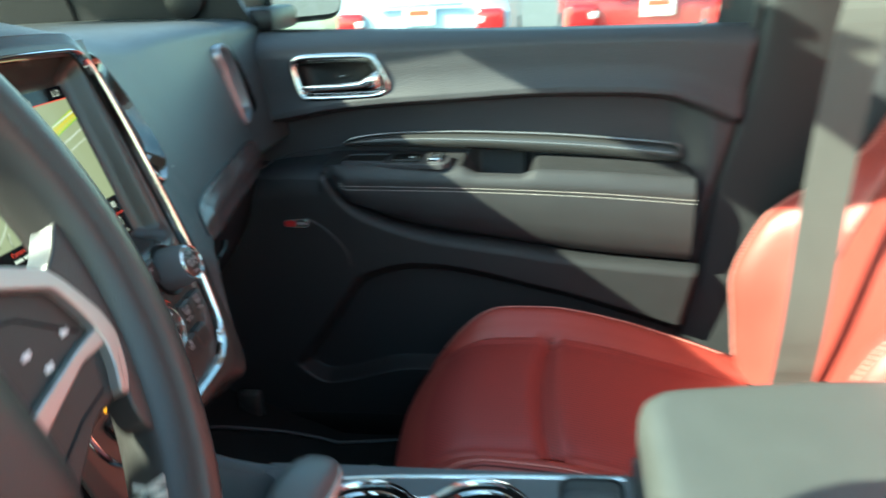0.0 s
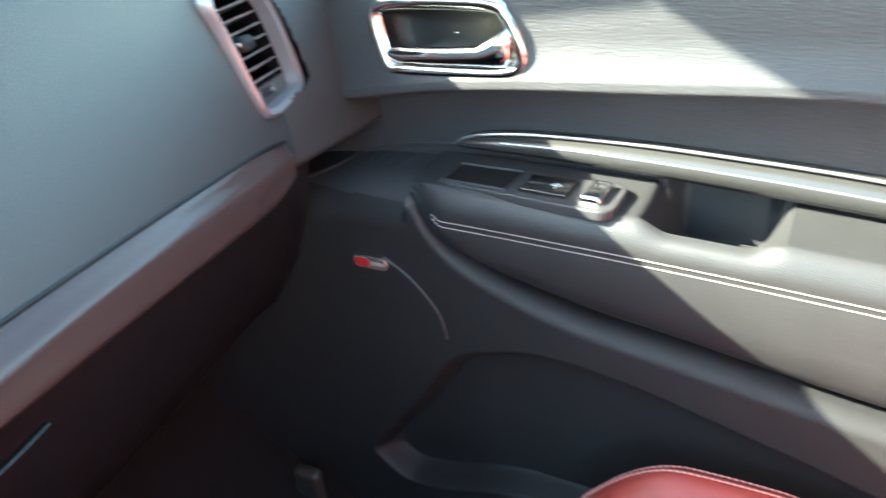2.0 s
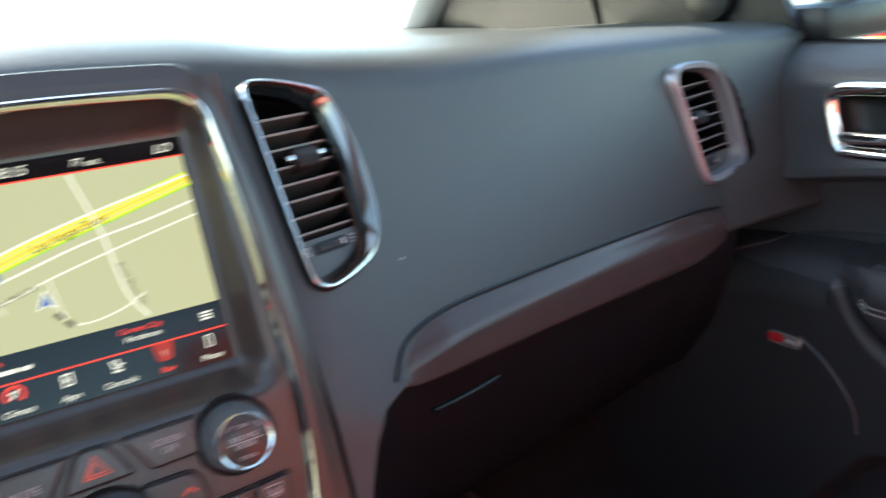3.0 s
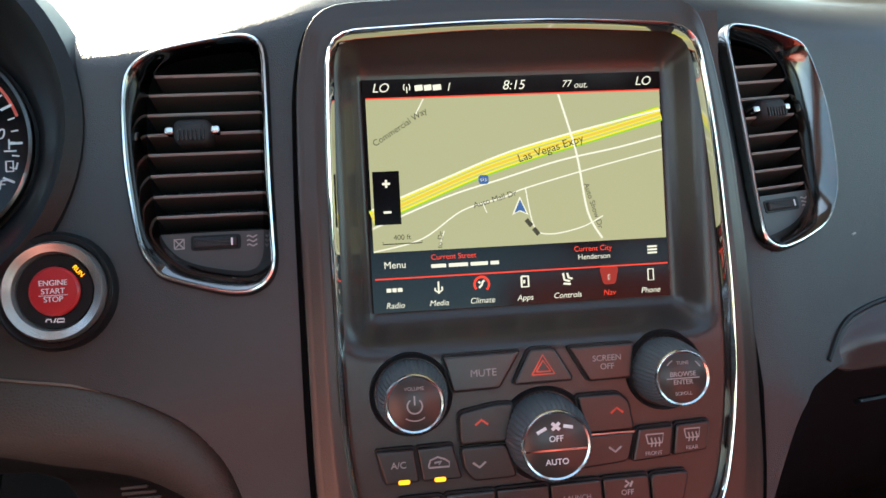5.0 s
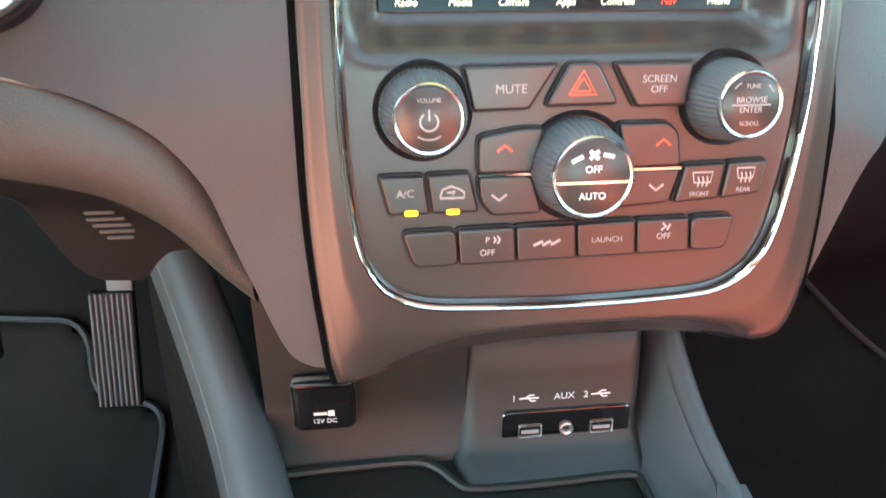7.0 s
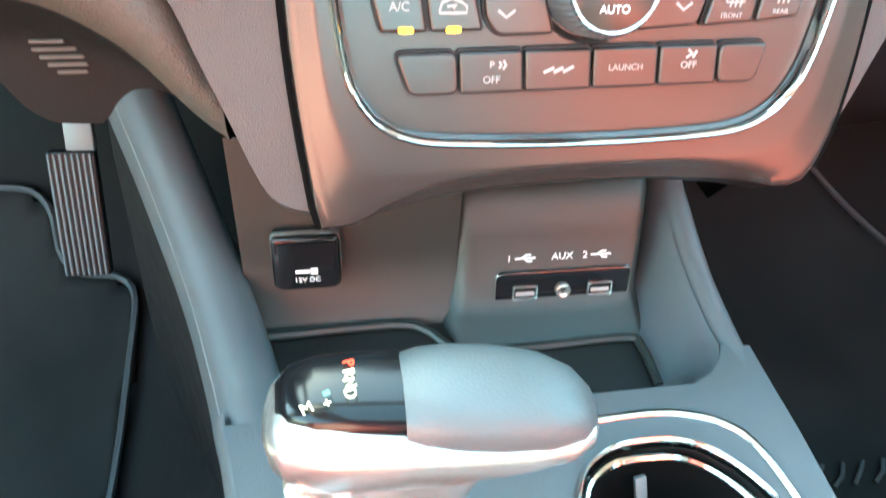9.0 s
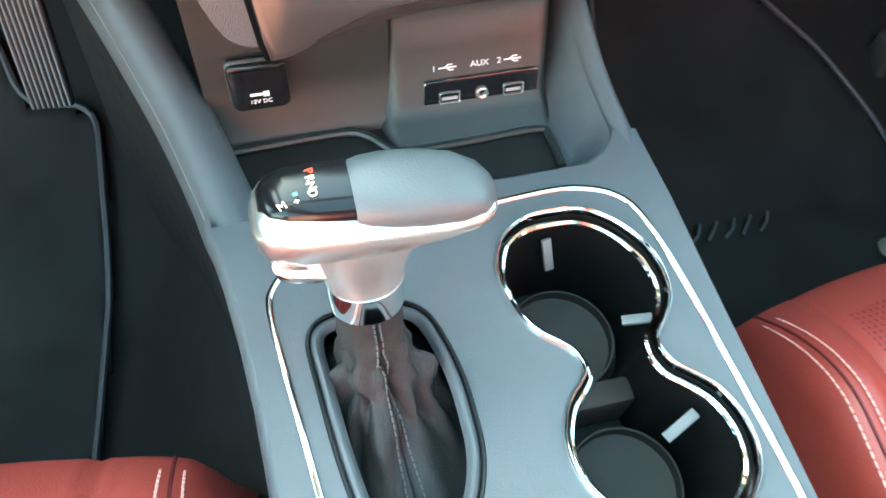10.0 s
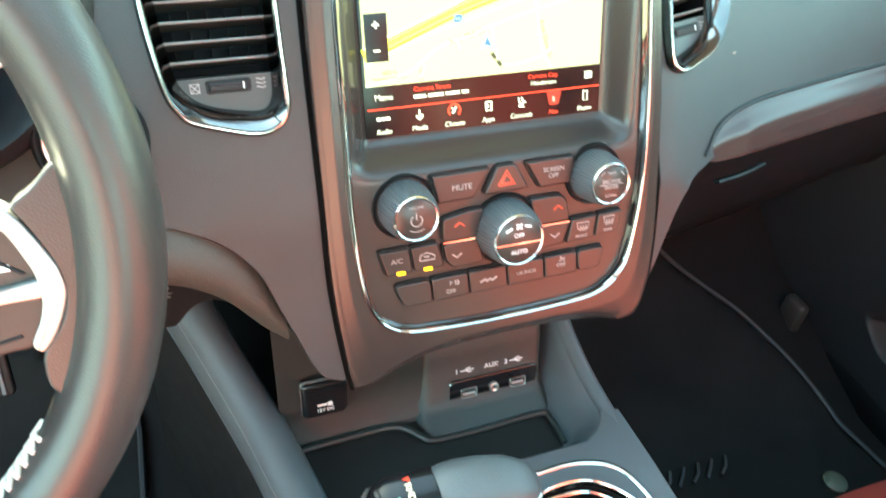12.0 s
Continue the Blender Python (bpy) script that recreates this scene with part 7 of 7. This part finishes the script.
for k in range(8):
    part("rib", block(-0.0170 + 0.0044 * k, -0.0148 + 0.0044 * k, -0.0515, 0.0515, 0.001, 0.0042, 0.0008, 1), PEDAL, accel, m=MA, smooth=0)
part("arm", block(-0.004, 0.018, 0.050, 0.078, -0.012, -0.001, 0.003), CLIP, accel, "grey pedal arm", m=MA)
part("bracket", block(-0.308, -0.262, 0.18, 0.60, 0.50, 0.58, 0.005), BLACK, accel)
brake = thing("brake_pedal", "ribbed metal brake pedal with rubber grooves", "pedal")
MK = frame_m((-0.425, 0.120, 0.440), (1, 0, 0), (0, 0.36, 0.93))
part("plate", slab(round_corners(box2(0.075, 0.062), 0.006), -0.006, 0.002, 0.002), BLACK, brake, m=MK)
for k in range(9):
    part("rib", block(-0.034 + 0.0076 * k, -0.030 + 0.0076 * k, -0.028, 0.028, 0.001, 0.0042, 0.0008, 1), PEDAL, brake, m=MK, smooth=0)
part("arm", tube([(-0.425, 0.125, 0.45), (-0.425, 0.22, 0.56), (-0.425, 0.40, 0.66), (-0.425, 0.62, 0.68)], 0.010), BLACK, brake)


# ---- floor mats ----
def floor_mat(outline, label):
    ob = thing("floor_mat", label, "floor mat", "front floor mats")
    line = round_corners(outline, 0.03, 5)
    bm = bmesh.new()
    xs = [p[0] for p in line]
    ysl = [p[1] for p in line]
    n, m2 = 40, 50
    grid = {}
    for i in range(n + 1):
        for j in range(m2 + 1):
            x = min(xs) + (max(xs) - min(xs)) * i / n
            y = min(ysl) + (max(ysl) - min(ysl)) * j / m2
            grid[i, j] = (x, y)
    made = {}
    for i in range(n):
        for j in range(m2):
            c = [(grid[i, j][0] + grid[i + 1, j + 1][0]) / 2, (grid[i, j][1] + grid[i + 1, j + 1][1]) / 2]
            if inside(c, line):
                vs = []
                for q in ((i, j), (i + 1, j), (i + 1, j + 1), (i, j + 1)):
                    if q not in made:
                        x, y = grid[q]
                        made[q] = bm.verts.new((x, y, floor_z(x, y) + 0.010 + 0.003 * noise.noise((x * 9, y * 9, 0))))
                    vs.append(made[q])
                bm.faces.new(vs)
    p = part("carpet_face", bm, MAT, ob, smooth=70)
    thick(p, 0.006)
    part("piping", tube([(q[0], q[1], floor_z(q[0], q[1]) + 0.012) for q in line], 0.0036, closed=True, sides=6), PIPING, ob)
    return ob


SCRIPT = node_mat("embroidery_thread", (0.05, 0.05, 0.052), 0.5, vary=0.1)
PIPING = node_mat("mat_piping", (0.036, 0.036, 0.04), 0.6, grain=0.8, size=600)
floor_mat([(-0.345, -0.25), (-0.337, -0.13), (-0.314, 0.040), (-0.301, 0.204), (-0.374, 0.209), (-0.380, 0.270), (-0.66, 0.285), (-0.68, -0.25)], "black carpet driver mat with piped edge")
pm = floor_mat([(0.22, -0.25), (0.24, 0.10), (0.27, 0.30), (0.390, 0.30), (0.455, 0.245), (0.515, 0.195), (0.557, 0.155), (0.600, 0.078), (0.622, 0.003), (0.637, -0.11), (0.662, -0.25)], "black carpet passenger mat with embroidered script mark")
for k in range(5):
    x = 0.325 + 0.022 * k
    bars("script_mark", [[(x - 0.011, -0.046), (x + 0.003, -0.036 + 0.004 * (k % 2)), (x + 0.011, -0.022)]], 0.0022, SCRIPT, pm, pose(0, 0, FLOOR_Z + 0.0178), 0.6)
FASTENER = node_mat("fastener_plastic", (0.09, 0.10, 0.075), 0.5)
part("fastener", lathe([(0.016, 0), (0.016, 0.004), (0.012, 0.006), (0.0, 0.006)], 20), FASTENER, pm, m=pose(0.548, -0.100, FLOOR_Z + 0.011))
sill = thing("door_sill", "black sill plate with a bright metal strip", "sill")
part("plate", block(0.672, 0.735, -0.65, 0.22, 0.13, 0.185, 0.012), BLACK, sill)
part("strip", block(0.678, 0.700, -0.30, 0.06, 0.185, 0.188, 0.001, 1), SATIN, sill)

# Small block added for a bright spot beside the sill.
SILL_END = node_mat("sill_end", (0.045, 0.040, 0.036), 0.33, grain=0.2, size=900)
part("end_cap", block(0.632, 0.652, 0.118, 0.158, 0.190, 0.245, 0.008, 3), SILL_END, sill, "brown-grey block added for a bright spot")

# ---- outside ----
ASPHALT = node_mat("asphalt", (0.10, 0.098, 0.095), 0.9, grain=0.8, size=300, vary=0.25, spots=2)
gr = bmesh.new()
gr.faces.new([gr.verts.new(p) for p in ((-900, -900, -0.42), (900, -900, -0.42), (900, 900, -0.42), (-900, 900, -0.42))])
tagged(finish("ground", gr, ASPHALT, smooth=0), "grey asphalt car park", "ground", kind="structure")


def paint(name, colour):
    return node_mat(name, colour, 0.25, vary=0.03, coat=0.8)


TAIL = node_mat("tail_lamp_red", (0.40, 0.01, 0.015), 0.15, vary=0.05, coat=0.5)
HEADL = node_mat("lamp_clear", (0.7, 0.7, 0.72), 0.1, metal=0.3, vary=0.05)
DARKGLASS = node_mat("dark_car_glass", (0.015, 0.018, 0.022), 0.05, vary=0.05)


def parked_car(x, y, colour, label, height=1.55):
    """A parked car across the aisle that shows its tail: it stands along x, tail towards the cabin."""
    ob = thing("parked_car", label, "car", "parked cars")
    g = -0.42
    w = 0.90
    pnt = paint("car_paint", colour)
    prof = [(0.0, 0.28), (-0.05, 0.50), (-0.04, 0.62), (0.03, 0.66), (0.05, 0.92), (0.12, 1.00), (0.55, height), (2.4, height + 0.02), (3.3, 1.05), (4.35, 0.88), (4.5, 0.55), (4.45, 0.28)]
    line = smooth_line(prof, 3)
    rows = []
    for k in range(17):
        v = -1 + 2 * k / 16
        tuck = 0.10 * abs(v) ** 4
        rows.append([(x + p.x + tuck * (1 if p.x < 2.2 else -1), y + v * w * (1 - 0.22 * max(0, (p.y - 0.95) / 0.6)), g + p.y - 0.05 * abs(v) ** 6) for p in line])
    bm = sheet(rows)
    bm.verts.ensure_lookup_table()
    n = len(line)
    bm.faces.new(bm.verts[:n])
    bm.faces.new(bm.verts[-n:])
    part("body", bm, pnt, ob, smooth=40)
    part("rear_window", block(x + 0.16, x + 0.50, y - 0.60, y + 0.60, g + 1.08, g + height - 0.12, 0.05), DARKGLASS, ob)
    for sy in (-1, 1):
        part("tail_lamp", block(x - 0.035, x + 0.14, y + sy * 0.72 - 0.14, y + sy * 0.72 + 0.14, g + 0.72, g + 0.94, 0.04, 3), TAIL, ob, "red tail lamp")
        part("reversing_lamp", block(x - 0.040, x + 0.1, y + sy * 0.62 - 0.045, y + sy * 0.62 + 0.045, g + 0.80, g + 0.87, 0.015), HEADL, ob)
        for wx in (0.85, 3.55):
            wh = part("wheel", lathe([(0.20, -0.10), (0.31, -0.10), (0.33, -0.06), (0.33, 0.06), (0.31, 0.10), (0.20, 0.10)], 28), RUBBER, ob, m=pose(x + wx, y + sy * 0.80, g + 0.33, 90))
            part("hub", lathe([(0.20, -0.09), (0.20, 0.09)], 20), SATIN, wh)
    part("bumper", block(x - 0.10, x + 0.25, y - 0.86, y + 0.86, g + 0.30, g + 0.60, 0.06, 3), pnt, ob)
    pl8 = part("number_plate", block(x - 0.012, x + 0.03, y - 0.16, y + 0.16, g + 0.80, g + 0.96, 0.01), WHITE_INK, ob)
    part("plate_bar", block(x - 0.016, x - 0.010, y - 0.11, y + 0.11, g + 0.90, g + 0.95), RED_INK, pl8, smooth=0)
    part("chrome_bar", block(x - 0.02, x + 0.05, y - 0.45, y + 0.45, g + 0.985, g + 1.005, 0.008), CHROME, ob)
    return ob


parked_car(7.5, 0.89, (0.30, 0.38, 0.46), "silver blue parked car showing its tail", height=1.6)
parked_car(7.5, -1.46, (0.45, 0.02, 0.02), "bright red parked car with red tail lamps", height=1.42)
parked_car(7.6, 3.35, (0.55, 0.50, 0.20), "pale yellow parked car beside the aisle", height=1.5)
parked_car(7.4, -3.75, (0.75, 0.75, 0.74), "white parked car beside the aisle", height=1.6)
# door mirror outside
mir = thing("door_mirror", "black door mirror on the passenger side", "mirror")
part("shell", slab(round_corners(box2(0.185, 0.142), 0.045), -0.05, 0.04, 0.012), BLACK, mir, m=frame_m((0.985, 0.085, 0.925), (0.81, -0.59, 0), (0, 0, 1)))
part("mirror_glass", slab(round_corners(box2(0.163, 0.12), 0.035), 0.038, 0.0415), CHROME, mir, m=frame_m((0.985, 0.085, 0.925), (0.81, -0.59, 0), (0, 0, 1)))
part("foot", block(0.78, 0.92, 0.06, 0.14, 0.85, 0.89, 0.012), BLACK, mir)
